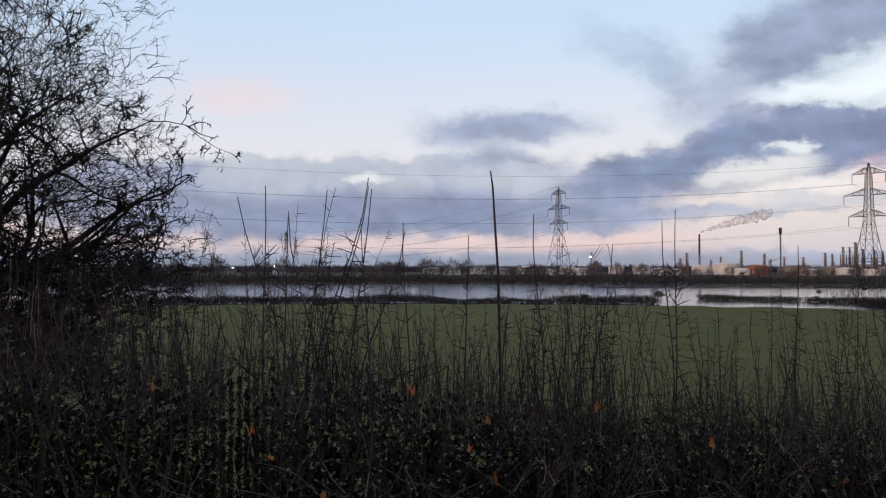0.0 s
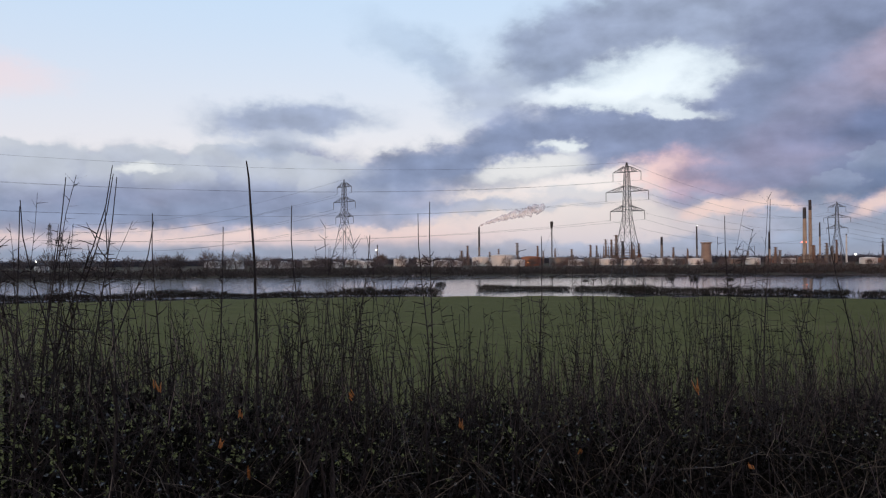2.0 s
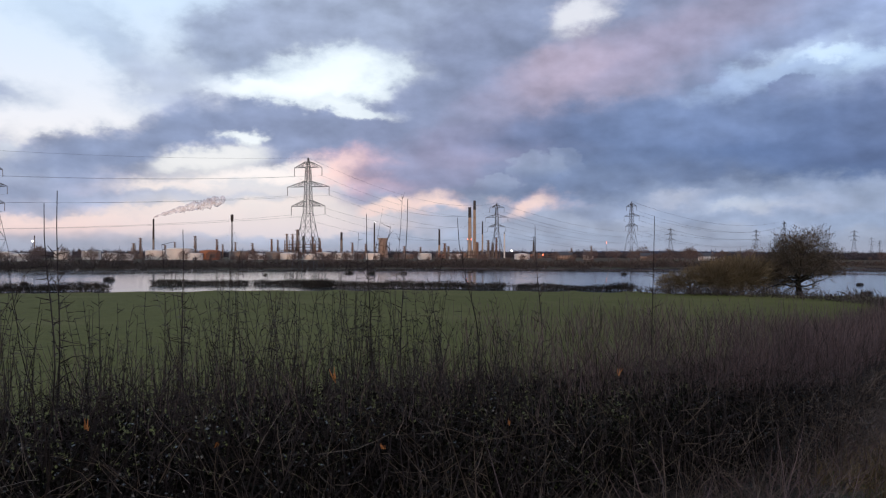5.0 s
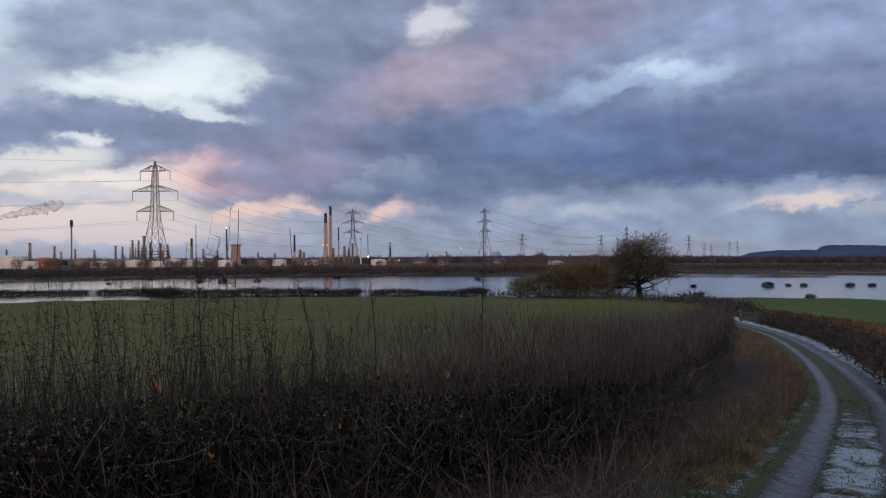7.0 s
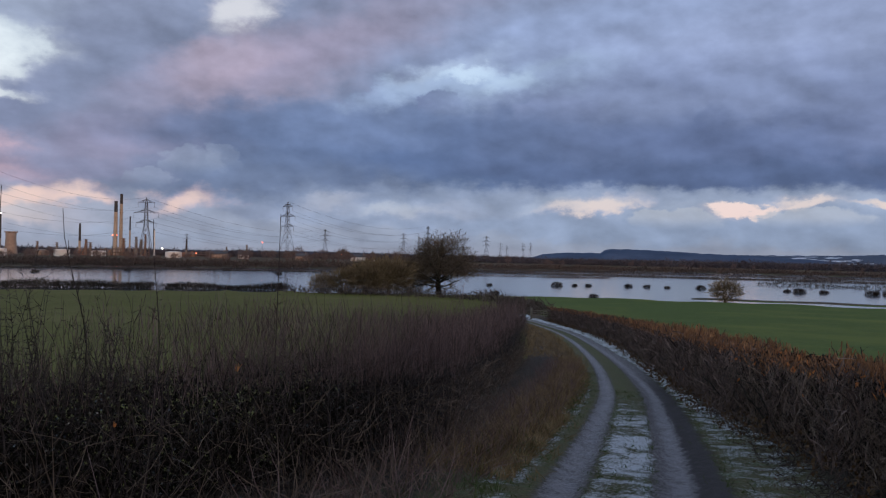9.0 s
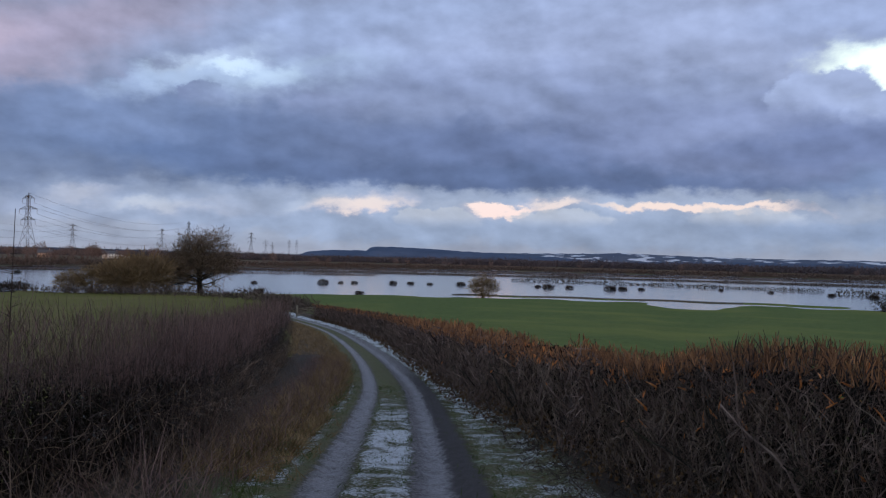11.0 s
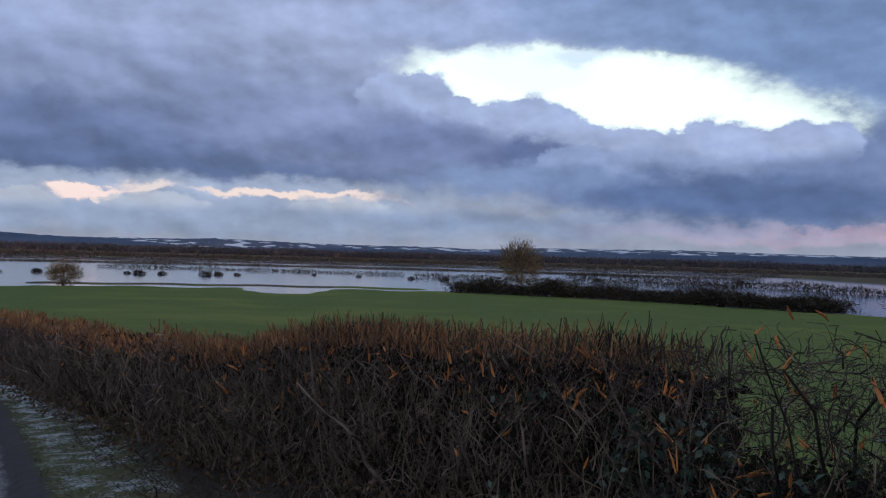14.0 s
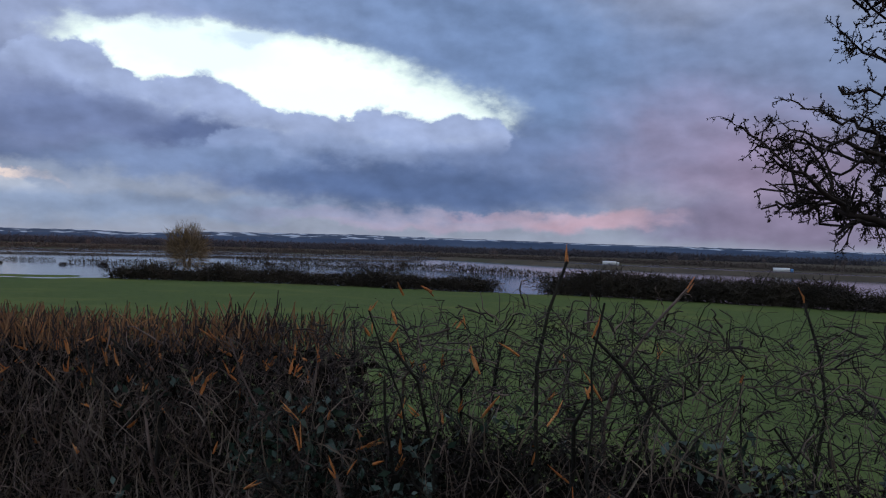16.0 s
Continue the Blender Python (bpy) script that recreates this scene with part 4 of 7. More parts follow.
def hedge_bank(label, pts, inner, outer):
    """A strip of bare leaf mould on a low bank under a hedge; inner and outer are metres to the left of its line."""
    c = line_at(pts, 0.5)
    t = unit(np.gradient(c, axis=0))
    nrm = np.stack([-t[:, 1], t[:, 0]], axis=1)
    w = np.linspace(inner, outer, 9)
    P = c[:, None, :] + nrm[:, None, :] * w[None, :, None]
    up = np.sin(np.linspace(0, math.pi, 9))[None, :] ** 0.5 * 0.13 - 0.06
    rough = np.array([[0.03 * noise.noise(Vector((a * 2.3, b * 2.3, 7))) for a, b in row] for row in P])
    z = ground(P[..., 0], P[..., 1]) + up + rough
    k = np.arange(P.shape[0] * 9).reshape(-1, 9)
    F = np.stack([k[:-1, :-1], k[:-1, 1:], k[1:, 1:], k[1:, :-1]], axis=-1).reshape(-1, 4)
    ob = link_mesh("hedge_bank", raw_mesh("hedge_bank", np.stack([P[..., 0].ravel(), P[..., 1].ravel(), z.ravel()], axis=1), F[:, ::-1], True), M_SOIL)
    tagged(ob, label, "bank", kind="structure")


hedge_bank("low dark bank of leaf mould under the unkempt hedge", HEDGE_L, -0.5, 1.9)
hedge_bank("low dark bank of leaf mould under the trimmed hedge", HEDGE_R, -1.7, 0.7)


def hill(name, label, az0, az1, r, tops, material, seed, base=-14.0, deep=500):
    """A long far hill: a ridge line between two bearings, rounded, with a wooded edge."""
    az = np.arange(az0, az1, 0.12)
    el = np.interp(az, [p[0] for p in tops], [p[1] for p in tops])
    el = el + np.array([0.035 * noise.noise(Vector((a * 2.1, seed, 0))) + 0.02 * noise.noise(Vector((a * 9, seed, 1))) for a in az])
    prof = [(0.0, 0.0), (0.2, 0.5), (0.45, 0.82), (0.75, 1.0), (1.0, 0.9), (1.4, 0.3)]
    V = []
    for q, w in prof:
        rr = r + q * deep
        top = EYE + (r + 0.75 * deep) * np.tan(np.radians(el))
        lump = np.array([1 + (0.10 * noise.noise(Vector((a * 1.3, q * 3, seed))) if 0 < q < 0.7 else 0) for a in az])
        zz = base + (top - base) * w * lump
        V.append(np.stack([rr * np.sin(np.radians(az)), rr * np.cos(np.radians(az)), zz], axis=1))
    V = np.concatenate(V)
    k = np.arange(len(V)).reshape(len(prof), len(az))
    F = np.stack([k[:-1, :-1], k[1:, :-1], k[1:, 1:], k[:-1, 1:]], axis=-1).reshape(-1, 4)
    ob = link_mesh(name, raw_mesh(name, V, F, True), material)
    return tagged(ob, label, "hill", kind="structure")


hill("backdrop_hill", "dark wooded ridge tinted haze blue, with a steep end far beyond the flood", 64.5, 84, 3700,
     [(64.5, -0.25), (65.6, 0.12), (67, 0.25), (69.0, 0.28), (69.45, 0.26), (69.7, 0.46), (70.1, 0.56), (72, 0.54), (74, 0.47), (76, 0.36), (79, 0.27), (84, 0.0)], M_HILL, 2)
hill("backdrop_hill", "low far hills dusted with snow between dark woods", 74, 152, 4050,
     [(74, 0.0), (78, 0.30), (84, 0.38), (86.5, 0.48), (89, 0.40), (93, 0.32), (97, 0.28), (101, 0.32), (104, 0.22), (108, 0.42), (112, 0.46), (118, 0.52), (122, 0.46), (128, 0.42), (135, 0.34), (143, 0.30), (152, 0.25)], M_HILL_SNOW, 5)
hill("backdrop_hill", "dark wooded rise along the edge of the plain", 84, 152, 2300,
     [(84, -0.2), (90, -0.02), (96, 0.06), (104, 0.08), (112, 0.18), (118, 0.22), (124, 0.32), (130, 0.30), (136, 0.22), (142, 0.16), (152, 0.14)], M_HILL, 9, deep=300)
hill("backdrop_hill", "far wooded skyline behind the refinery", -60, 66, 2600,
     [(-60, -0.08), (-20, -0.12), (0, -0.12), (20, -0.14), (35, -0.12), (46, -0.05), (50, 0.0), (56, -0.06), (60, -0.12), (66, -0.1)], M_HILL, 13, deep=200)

# ---------------------------------------------------------------- hedges
def hedge_frame(points, step=0.05):
    c = line_at(points, step)
    t = unit(np.gradient(c, axis=0))
    nrm = np.stack([-t[:, 1], t[:, 0]], axis=1)          # to the left of the line
    s = np.arange(len(c)) * step
    return c, nrm, s


def scatter(frame_, k, lo, hi, depth, weights=None):
    """k places in a hedge between two stretches of its line: x, y, and the ground's height."""
    c, nrm, s = frame_
    i = np.where((s >= lo) & (s <= hi))[0]
    j = rng.choice(i, k)
    w = rng.uniform(*depth, k)
    p = c[j] + nrm[j] * w[:, None]
    return np.column_stack([p, ground(p[:, 0], p[:, 1])]), j, w


def lift_of(p, h):
    q = p.copy()
    q[:, 2] += h
    return q


def ways(k, up, flat=1.0):
    v = rng.normal(0, flat, (k, 3))
    v[:, 2] = np.abs(rng.normal(up, 0.4, k))
    return unit(v)


def left_hedge():
    fr = hedge_frame(HEDGE_L)
    c, nrm, s = fr
    s0 = s[np.argmin(np.hypot(c[:, 0], c[:, 1] - 4.9))]
    root = empty("thorn_hedge", 0.0, 4.9, float(ground(0, 4.9)) - 0.02)
    tagged(root, "unkempt dark hawthorn hedge with tall bare shoots beside the lane", "hedge")
    inv = Matrix.Translation(-root.location)

    def heap_out(hp, name, mat, label="", kind=""):
        ob = hp.out(name, mat, root, label)
        ob.matrix_parent_inverse = inv
        if kind:
            ob["kind"] = kind
        return ob

    body, red, grey, dark, wet = [Heap() for _ in range(5)]
    TALL = lambda q: np.interp(q[:, 0], [-4, -1, 1, 4, 7, 13, 20, 30, 41], [1.95, 1.6, 1.30, 1.28, 1.40, 1.44, 1.5, 1.95, 2.25])
    # (from, to, twigs a metre, thickness of twig)
    for lo, hi, per, th in ((0, s0 - 6, 500, 1.4), (s0 - 6, s0 + 5, 2300, 0.8), (s0 + 5, s0 + 14, 1500, 1.0), (s0 + 14, s[-1], 620, 1.7)):
        near, far = lo < s0 + 5, lo >= s0 + 14
        # the dense body, with an uneven top
        k = int(per * (hi - lo))
        p, j, w = scatter(fr, k, lo, hi, (0.0, 1.6))
        lump = np.array([1 + 0.10 * noise.noise(Vector((q * 0.03, 8.1, 0))) for q in j])
        h = rng.uniform(0.0, 1.0, k) ** 0.8 * TALL(p) * lump
        P = wander(lift_of(p, h), ways(k, 0.7, 0.8), rng.uniform(0.06, 0.26, k) * (1.8 if far else 1), 4, 0.20)
        body.tube(P, (0.0011 + 0.0034 * rng.uniform(0, 1, k) ** 2.5)[:, None] * th * np.linspace(1, 0.5, 4))
        # stout old stems inside it
        k = int(per * 0.012 * (hi - lo))
        p, j, w = scatter(fr, k, lo, hi, (0.1, 1.2))
        P = wander(p, ways(k, 1.8, 0.35), TALL(p) * rng.uniform(0.7, 1.1, k), 7, 0.16, 0.05)
        body.rod(P, rng.uniform(0.007, 0.014, k)[:, None] * np.linspace(1, 0.5, 7))
        # upright shoots with short spurs over the dense body
        k = int((150 if near else 75 if not far else 60) * (hi - lo))
        p, j, w = scatter(fr, k, lo, hi, (0.0, 1.6))
        thick = np.array([noise.noise(Vector((q * 0.055, 2.2, 0))) for q in j])
        ln = (0.20 + 0.80 * rng.uniform(0, 1, k) ** 1.4) * (1.1 if far else 1) * np.clip(1 + 0.9 * thick, 0.35, 1.5)
        P = wander(lift_of(p, rng.uniform(0.72, 1.0, k) * TALL(p)), ways(k, 2.2, 0.30), ln, 6, 0.07, 0.04)
        R = (rng.uniform(0.0028, 0.0048, k) if near else rng.uniform(0.0018, 0.0034, k))[:, None] * th * np.linspace(1, 0.45, 6)
        (body if near else red).rod(P, R)
        C, Q = sprout(P, R, 24 if near else 14 if not far else 3, 0.11, 68, 3, 0.15, lo=0.0, thin=0.65, r_min=(0.0022 if near else 0.0012) * th)
        (body if near else red).tube(C, Q)
        # a haze of young upright twigs, thick where the hedge runs away along the lane
        k = int((480 if near else 1500 if not far else 620) * (hi - lo))
        p, j, w = scatter(fr, k, lo, hi, (0.0, 1.6))
        P = wander(lift_of(p, (0.80 + (0.30 if near else 0.52) * rng.uniform(0, 1, k) ** 1.4) * TALL(p)), ways(k, 1.7, 0.42), rng.uniform(0.12, 0.36, k), 4, 0.12)
        R = rng.uniform(0.0011, 0.0024, k)[:, None] * th * np.linspace(1, 0.5, 4)
        clump = np.array([noise.noise(Vector((a * 0.045, b * 1.3, 6))) + 0.6 * noise.noise(Vector((a * 0.16, b * 3.0, 2))) for a, b in zip(j, w)]) + rng.normal(0, 0.15, k)
        mixed = rng.uniform(0, 1, k) < 0.45 - 0.8 * clump
        red.tube(P[(clump > -0.22) & ~mixed], R[(clump > -0.22) & ~mixed])
        body.tube(P[(clump > -0.22) & mixed], R[(clump > -0.22) & mixed])
        # grey dead stems low at the front
        k = int(per * 0.06 * (hi - lo))
        p, j, w = scatter(fr, k, lo, hi, (-0.25, 0.25))
        P = wander(lift_of(p, rng.uniform(0.0, 1.0, k)), ways(k, 0.9), rng.uniform(0.2, 0.6, k), 5, 0.16)
        grey.tube(P, rng.uniform(0.0013, 0.0030, k)[:, None] * th * np.linspace(1, 0.5, 5))
        # near-black leaves stand in for the shade inside, others are wet and shining
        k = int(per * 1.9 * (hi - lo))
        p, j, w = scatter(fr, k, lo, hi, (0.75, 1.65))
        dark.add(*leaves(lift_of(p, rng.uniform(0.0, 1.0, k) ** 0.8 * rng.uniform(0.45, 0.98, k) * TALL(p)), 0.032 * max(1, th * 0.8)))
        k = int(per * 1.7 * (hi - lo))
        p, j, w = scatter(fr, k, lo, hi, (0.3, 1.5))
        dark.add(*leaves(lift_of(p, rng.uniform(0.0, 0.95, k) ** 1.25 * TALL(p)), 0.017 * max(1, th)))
        k = int(per * 0.75 * (hi - lo))
        p, j, w = scatter(fr, k, lo, hi, (-0.1, 0.9))
        q = lift_of(p, rng.uniform(0.0, 0.95, k) ** 1.1 * TALL(p))
        keep = np.array([noise.noise(Vector((a * 1.6, b * 1.6, c_ * 1.6))) > 0.0 for a, b, c_ in q])
        wet.add(*leaves(q[keep], 0.012 * max(1, th)))
    heap_out(wet, "bramble_leaves", M_LEAF_WET, "small wet bramble leaves", "stuff")
    heap_out(body, "twig_mass", M_TWIG, kind="stuff")
    heap_out(red, "young_growth", M_TWIG_RED, "reddish young twigs", "stuff")
    heap_out(grey, "dead_wood", M_TWIG_GREY, "pale grey dead stems", "stuff")
    heap_out(dark, "shade_leaf_mass", M_LEAF_SHADE, "near-black leaves standing in for the shade inside the hedge", "stuff")

    # single tall shoots, each by its bearing and the height of its tip
    shoots = [(-12.9, 4.5, -9.8), (-12.2, 5.3, -11.6), (-10.4, 3.2, -10.8), (-9.2, 3.6, -9.5), (-8.0, 5.1, -9.7), (-6.4, 5.8, -7.9), (-6.1, 5.4, -7.6),
              (-5.1, 5.2, -6.6), (-5.4, 3.2, -4.9), (-3.9, 2.3, -5.0), (-2.2, 2.9, -3.0), (1.6, 2.0, 1.5), (6.9, 3.5, 5.7), (10.8, 1.4, 10.5),
              (15.1, 2.9, 14.6), (15.6, 3.6, 15.2), (34.6, 2.4, 34.2), (36.8, 3.4, 36.6), (41.0, 2.1, 40.7), (22.5, 1.2, 23.2), (45.5, 1.6, 45.2), (52.5, 2.2, 52.2)]
    inner = hedge_frame([(a + 0.0, b + 0.5) for a, b in HEDGE_L])[0]
    az_in = np.degrees(np.arctan2(inner[:, 0], inner[:, 1]))
    for a_tip, e_tip, a_foot in shoots:
        i = np.argmin(np.abs(az_in - a_foot))
        x, y = inner[i]
        d = math.hypot(x, y)
        z0 = float(ground(x, y)) + 0.9
        tx, ty = d * math.sin(radians(a_tip)), d * math.cos(radians(a_tip))
        tip = np.array([tx, ty, EYE + d * math.tan(radians(e_tip))])
        foot = np.array([x, y, z0])
        t = np.linspace(0, 1, 9)[:, None]
        bend = np.array([rng.normal(0, 0.07), rng.normal(0, 0.05), 0])
        P = (foot * (1 - t) + tip * t + bend * np.sin(t * math.pi * 1.5))[None]
        R = (np.linspace(0.0062, 0.0024, 9) * max(1, d / 7))[None]
        hp = Heap().tube(P, R, 5)
        C, Q = sprout(P, R, 46, 0.085, 70, 3, 0.2, lo=0.02, hi=0.8, thin=0.5, r_min=0.003)
        hp.tube(C, Q)
        heap_out(hp, "shoot", M_TWIG)
    # the one thick bare stem
    i = np.argmin(np.abs(az_in - 4.0))
    x, y = inner[i]
    d = math.hypot(x, y)
    z0 = float(ground(x, y)) + 1.0
    P = np.array([[[x + d * math.tan(radians(b)), y, z] for b, z in ((0.0, z0), (0.05, 1.0), (-0.1, 1.6), (-0.35, 1.95), (-0.45, 2.1), (-0.6, 2.2))]])
    heap_out(Heap().tube(P, np.array([[0.008, 0.0085, 0.008, 0.007, 0.006, 0.004]]), 6), "bare_stem", M_TWIG)

    # splintered ends left by the cutter
    for a, e, ln in ((-12.6, -11.0, 0.10), (-11.8, -12.6, 0.07), (-2.4, -8.6, 0.09), (1.7, -12.4, 0.10), (3.5, -14.4, 0.13), (3.0, -10.5, 0.06), (10.2, -9.6, 0.08),
                     (17.8, -11.6, 0.10), (33.0, -8.8, 0.16), (50.6, -8.2, 0.14), (25.5, -13.0, 0.07), (-8.2, -15.3, 0.08), (-19.0, -7.8, 0.08), (44.0, -11.6, 0.07), (36.0, -13.4, 0.07)):
        cl = np.degrees(np.arctan2(c[:, 0], c[:, 1]))
        x, y = c[np.argmin(np.abs(cl - a))] * 0.97
        d = math.hypot(x, y)
        z = EYE + d * math.tan(radians(e))
        k = 5
        P = wander(np.array([[x, y, z]] * k) + rng.normal(0, 0.007, (k, 3)), ways(1, 1.3, 0.5) + rng.normal(0, 0.1, (k, 3)), rng.uniform(0.4, 1.0, k) * ln * 0.6, 3, 0.14)
        heap_out(Heap().tube(P, np.array([[0.003, 0.004, 0.001]] * k) * max(1, d / 8), 4), "split_end", M_CUT, "torn orange wood end")


def right_hedge():
    fr = hedge_frame([(x, y) for x, y in HEDGE_R])
    c, nrm, s = fr
    sx = lambda x: float(s[np.argmin(np.abs(c[:, 0] - x))])
    root = empty("trimmed_hedge", 8.0, -2.4, float(ground(8.0, -2.4)) - 0.02)
    tagged(root, "flail-trimmed hawthorn hedge with torn orange stem ends", "hedge")
    inv = Matrix.Translation(-root.location)

    def heap_out(hp, name, mat, label="", kind=""):
        ob = hp.out(name, mat, root, label)
        ob.matrix_parent_inverse = inv
        if kind:
            ob["kind"] = kind
        return ob

    body, tan, grey, dark, litter, brown = [Heap() for _ in range(6)]
    top = lambda x: np.interp(x, [-4, 2, 4, 6, 9, 16, 30, 60, 110], [2.1, 2.12, 2.05, 1.74, 1.66, 1.62, 1.85, 1.95, 1.7])
    for x0, x1, per, th in ((-4, 3.2, 1500, 0.95), (3.2, 5.4, 1900, 0.95), (5.4, 12, 2100, 1.05), (12, 26, 900, 1.5), (26, 60, 330, 2.8), (60, 108, 210, 4.2)):
        lo, hi = sx(x0), sx(x1)
        sparse = x1 <= 5.5
        far = x0 >= 26
        k = int(per * (hi - lo))
        p, j, w = scatter(fr, k, lo, hi, (-1.2, 0.0))
        lump = np.array([noise.noise(Vector((q * 0.022, 3.7, 0.5))) + 0.5 * noise.noise(Vector((q * 0.075, 1.7, 0.5))) for q in j])
        H = top(p[:, 0]) + (0.30 if x0 >= 12 else 0.10) * lump
        h = rng.uniform(0.02, 1.0, k) ** 0.85 * (H - 0.12)
        p[:, :2] += nrm[j] * ((0.75 if x0 >= 12 else 0.25) * np.clip(lump + 0.35, -0.4, 1.2) * (1.05 - h / 2.4))[:, None]
        P = wander(lift_of(p, h), ways(k, 0.45 if sparse else 1.1, 0.95 if sparse else 0.75), rng.uniform(0.08, 0.30, k) * (2.4 if far else 1.6 if x0 >= 12 else 1.2 if sparse else 1), 6 if sparse else 4, 0.45 if sparse else 0.20)
        P[..., 2] = np.minimum(P[..., 2], (p[:, 2] + H + rng.normal(0, 0.05, k))[:, None])
        R = (0.0014 + 0.0060 * rng.uniform(0, 1, k) ** 3)[:, None] * th * np.linspace(1, 0.5, P.shape[1])
        half = rng.uniform(0, 1, k) < (0.85 if sparse else 0.36)
        (body.rod if x1 <= 12 else body.tube)(P[half], R[half])
        (brown.rod if x1 <= 12 else brown.tube)(P[~half], R[~half])
        # trimmed tips along the top
        if not sparse:
            k = int(per * 0.30 * (hi - lo))
            p, j, w = scatter(fr, k, lo, hi, (-1.15, 0.05))
            lump = np.array([noise.noise(Vector((q * 0.022, 3.7, 0.5))) + 0.5 * noise.noise(Vector((q * 0.075, 1.7, 0.5))) for q in j])
            H = top(p[:, 0]) + (0.30 if x0 >= 12 else 0.10) * lump
            p[:, :2] += nrm[j] * ((0.35 if x0 >= 12 else 0.1) * np.clip(lump + 0.35, -0.4, 1.2))[:, None]
            P = wander(lift_of(p, H - rng.uniform(0.0, 0.26, k) ** 1.2), ways(k, 1.7, 0.55), rng.uniform(0.05, 0.2, k) * (2 if far else 1), 3, 0.15)
            keep = rng.uniform(0, 1, k) < np.interp(p[:, 0], [5, 7, 9, 12, 40, 60], [0.3, 0.55, 0.75, 0.85, 0.9, 0.5])
            (tan.rod if x1 <= 12 else tan.tube)(P[keep], rng.uniform(0.003, 0.007, k)[keep][:, None] * th * np.linspace(1, 0.7, 3))
            (body.rod if x1 <= 12 else body.tube)(P[~keep], rng.uniform(0.003, 0.006, k)[~keep][:, None] * th * np.linspace(1, 0.6, 3))
        k = int(per * 0.09 * (hi - lo))
        p, j, w = scatter(fr, k, lo, hi, (-0.3, 0.2))
        P = wander(lift_of(p, rng.uniform(0.0, 1.25, k)), ways(k, 1.3, 0.7), rng.uniform(0.2, 0.6, k), 5, 0.18)
        grey.tube(P, rng.uniform(0.002, 0.0042, k)[:, None] * th * np.linspace(1, 0.5, 5))
        # near-black leaves fill in the dark depth of the hedge as shade
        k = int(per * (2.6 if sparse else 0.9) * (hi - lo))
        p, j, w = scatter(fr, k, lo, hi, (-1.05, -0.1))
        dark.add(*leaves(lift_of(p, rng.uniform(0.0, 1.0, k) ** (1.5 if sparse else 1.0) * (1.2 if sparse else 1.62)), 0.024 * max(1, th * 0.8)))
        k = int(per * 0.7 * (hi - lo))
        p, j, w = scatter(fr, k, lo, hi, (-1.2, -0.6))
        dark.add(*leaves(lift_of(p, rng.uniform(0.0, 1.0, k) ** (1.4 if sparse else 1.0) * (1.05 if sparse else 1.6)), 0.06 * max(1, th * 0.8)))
        k = int(per * 0.16 * (hi - lo))
        p, j, w = scatter(fr, k, lo, hi, (-0.9, 0.6))
        litter.add(*leaves(lift_of(p, rng.uniform(0.0, 0.7, k) ** 2), 0.026 * th))
    # ivy low in the thin stretch
    lo, hi = sx(-1.0), sx(6.5)
    p, j, w = scatter(fr, 16000, lo, hi, (-0.9, 0.1))
    q = lift_of(p, rng.uniform(0, 1.25, 16000) ** 1.4)
    keep = np.array([noise.noise(Vector((a * 1.3, b * 1.3, c_ * 1.3))) > 0.02 for a, b, c_ in q])
    heap_out(Heap().add(*leaves(q[keep], 0.034)), "ivy", M_IVY, "glossy dark ivy", "stuff")
    heap_out(body, "twig_mass", M_TWIG, kind="stuff")
    heap_out(brown, "brown_twig_mass", M_TWIG_BROWN, "paler brown twigs", "stuff")
    heap_out(tan, "trimmed_edge", M_TWIG_TAN, "orange-brown trimmed twig tips", "stuff")
    heap_out(grey, "dead_wood", M_TWIG_GREY, "pale grey dead stems", "stuff")
    heap_out(dark, "shade_leaf_mass", M_LEAF_SHADE, "near-black leaves standing in for shade, low and deep in the hedge", "stuff")
    heap_out(litter, "leaf_litter", M_LEAF_DEAD, "dry brown leaves", "stuff")

    # woody stems, many ending in a splintered cut
    for x0, x1, per in ((-3, 3.4, 8.0), (3.4, 5.6, 13.0), (5.6, 12, 15.0), (12, 24, 3.0)):
        lo, hi = sx(x0), sx(x1)
        for _ in range(int(per * (hi - lo))):
            p, j, w = scatter(fr, 1, lo, hi, (-0.95, -0.05))
            H = float(top(p[0, 0])) * rng.uniform(0.72, 1.04)
            lean = unit(np.array([[rng.normal(0, 0.20), rng.normal(0, 0.20), 1.0]]))
            P = wander(p, lean, np.array([H * 1.08]), 9, 0.26, 0.12)
            r = rng.uniform(0.006, 0.017) * (1.4 if x0 >= 12 else 1)
            R = (np.linspace(1.25, 0.55, 9) * rng.uniform(0.85, 1.15, 9) * r)[None]
            hp = Heap().tube(P, R, 6)
            C, Q = sprout(P, R, 34, 0.13, 62, 7, 0.5, lo=0.12, hi=0.98, thin=0.45, r_min=0.0036)
            hp.rod(C, Q * 0.8)
            C2, Q2 = sprout(C, Q, 6, 0.34, 66, 3, 0.35, thin=0.6, r_min=0.0024)
            hp.tube(C2, Q2)
            stem = heap_out(hp, "stem", M_BARK if rng.uniform() < (0.6 if x0 > 5 else 0.9) else M_TWIG_BROWN)
            if rng.uniform() < 0.5:
                k = int(rng.integers(2, 4))
                tip = P[0, -1]
                Sp = wander(tip[None] + rng.normal(0, r * 0.5, (k, 3)), unit(lean + rng.normal(0, 0.45, (1, 3)) + rng.normal(0, 0.14, (k, 3))), rng.uniform(0.03, 0.12, k), 3, 0.08)
                ob = Heap().tube(Sp, np.array([[0.6, 0.7, 0.1]] * k) * max(0.6 * r, 0.007), 4).out("split_end", M_CUT, stem, "torn orange wood end")
                ob.matrix_parent_inverse = Matrix.Identity(4)
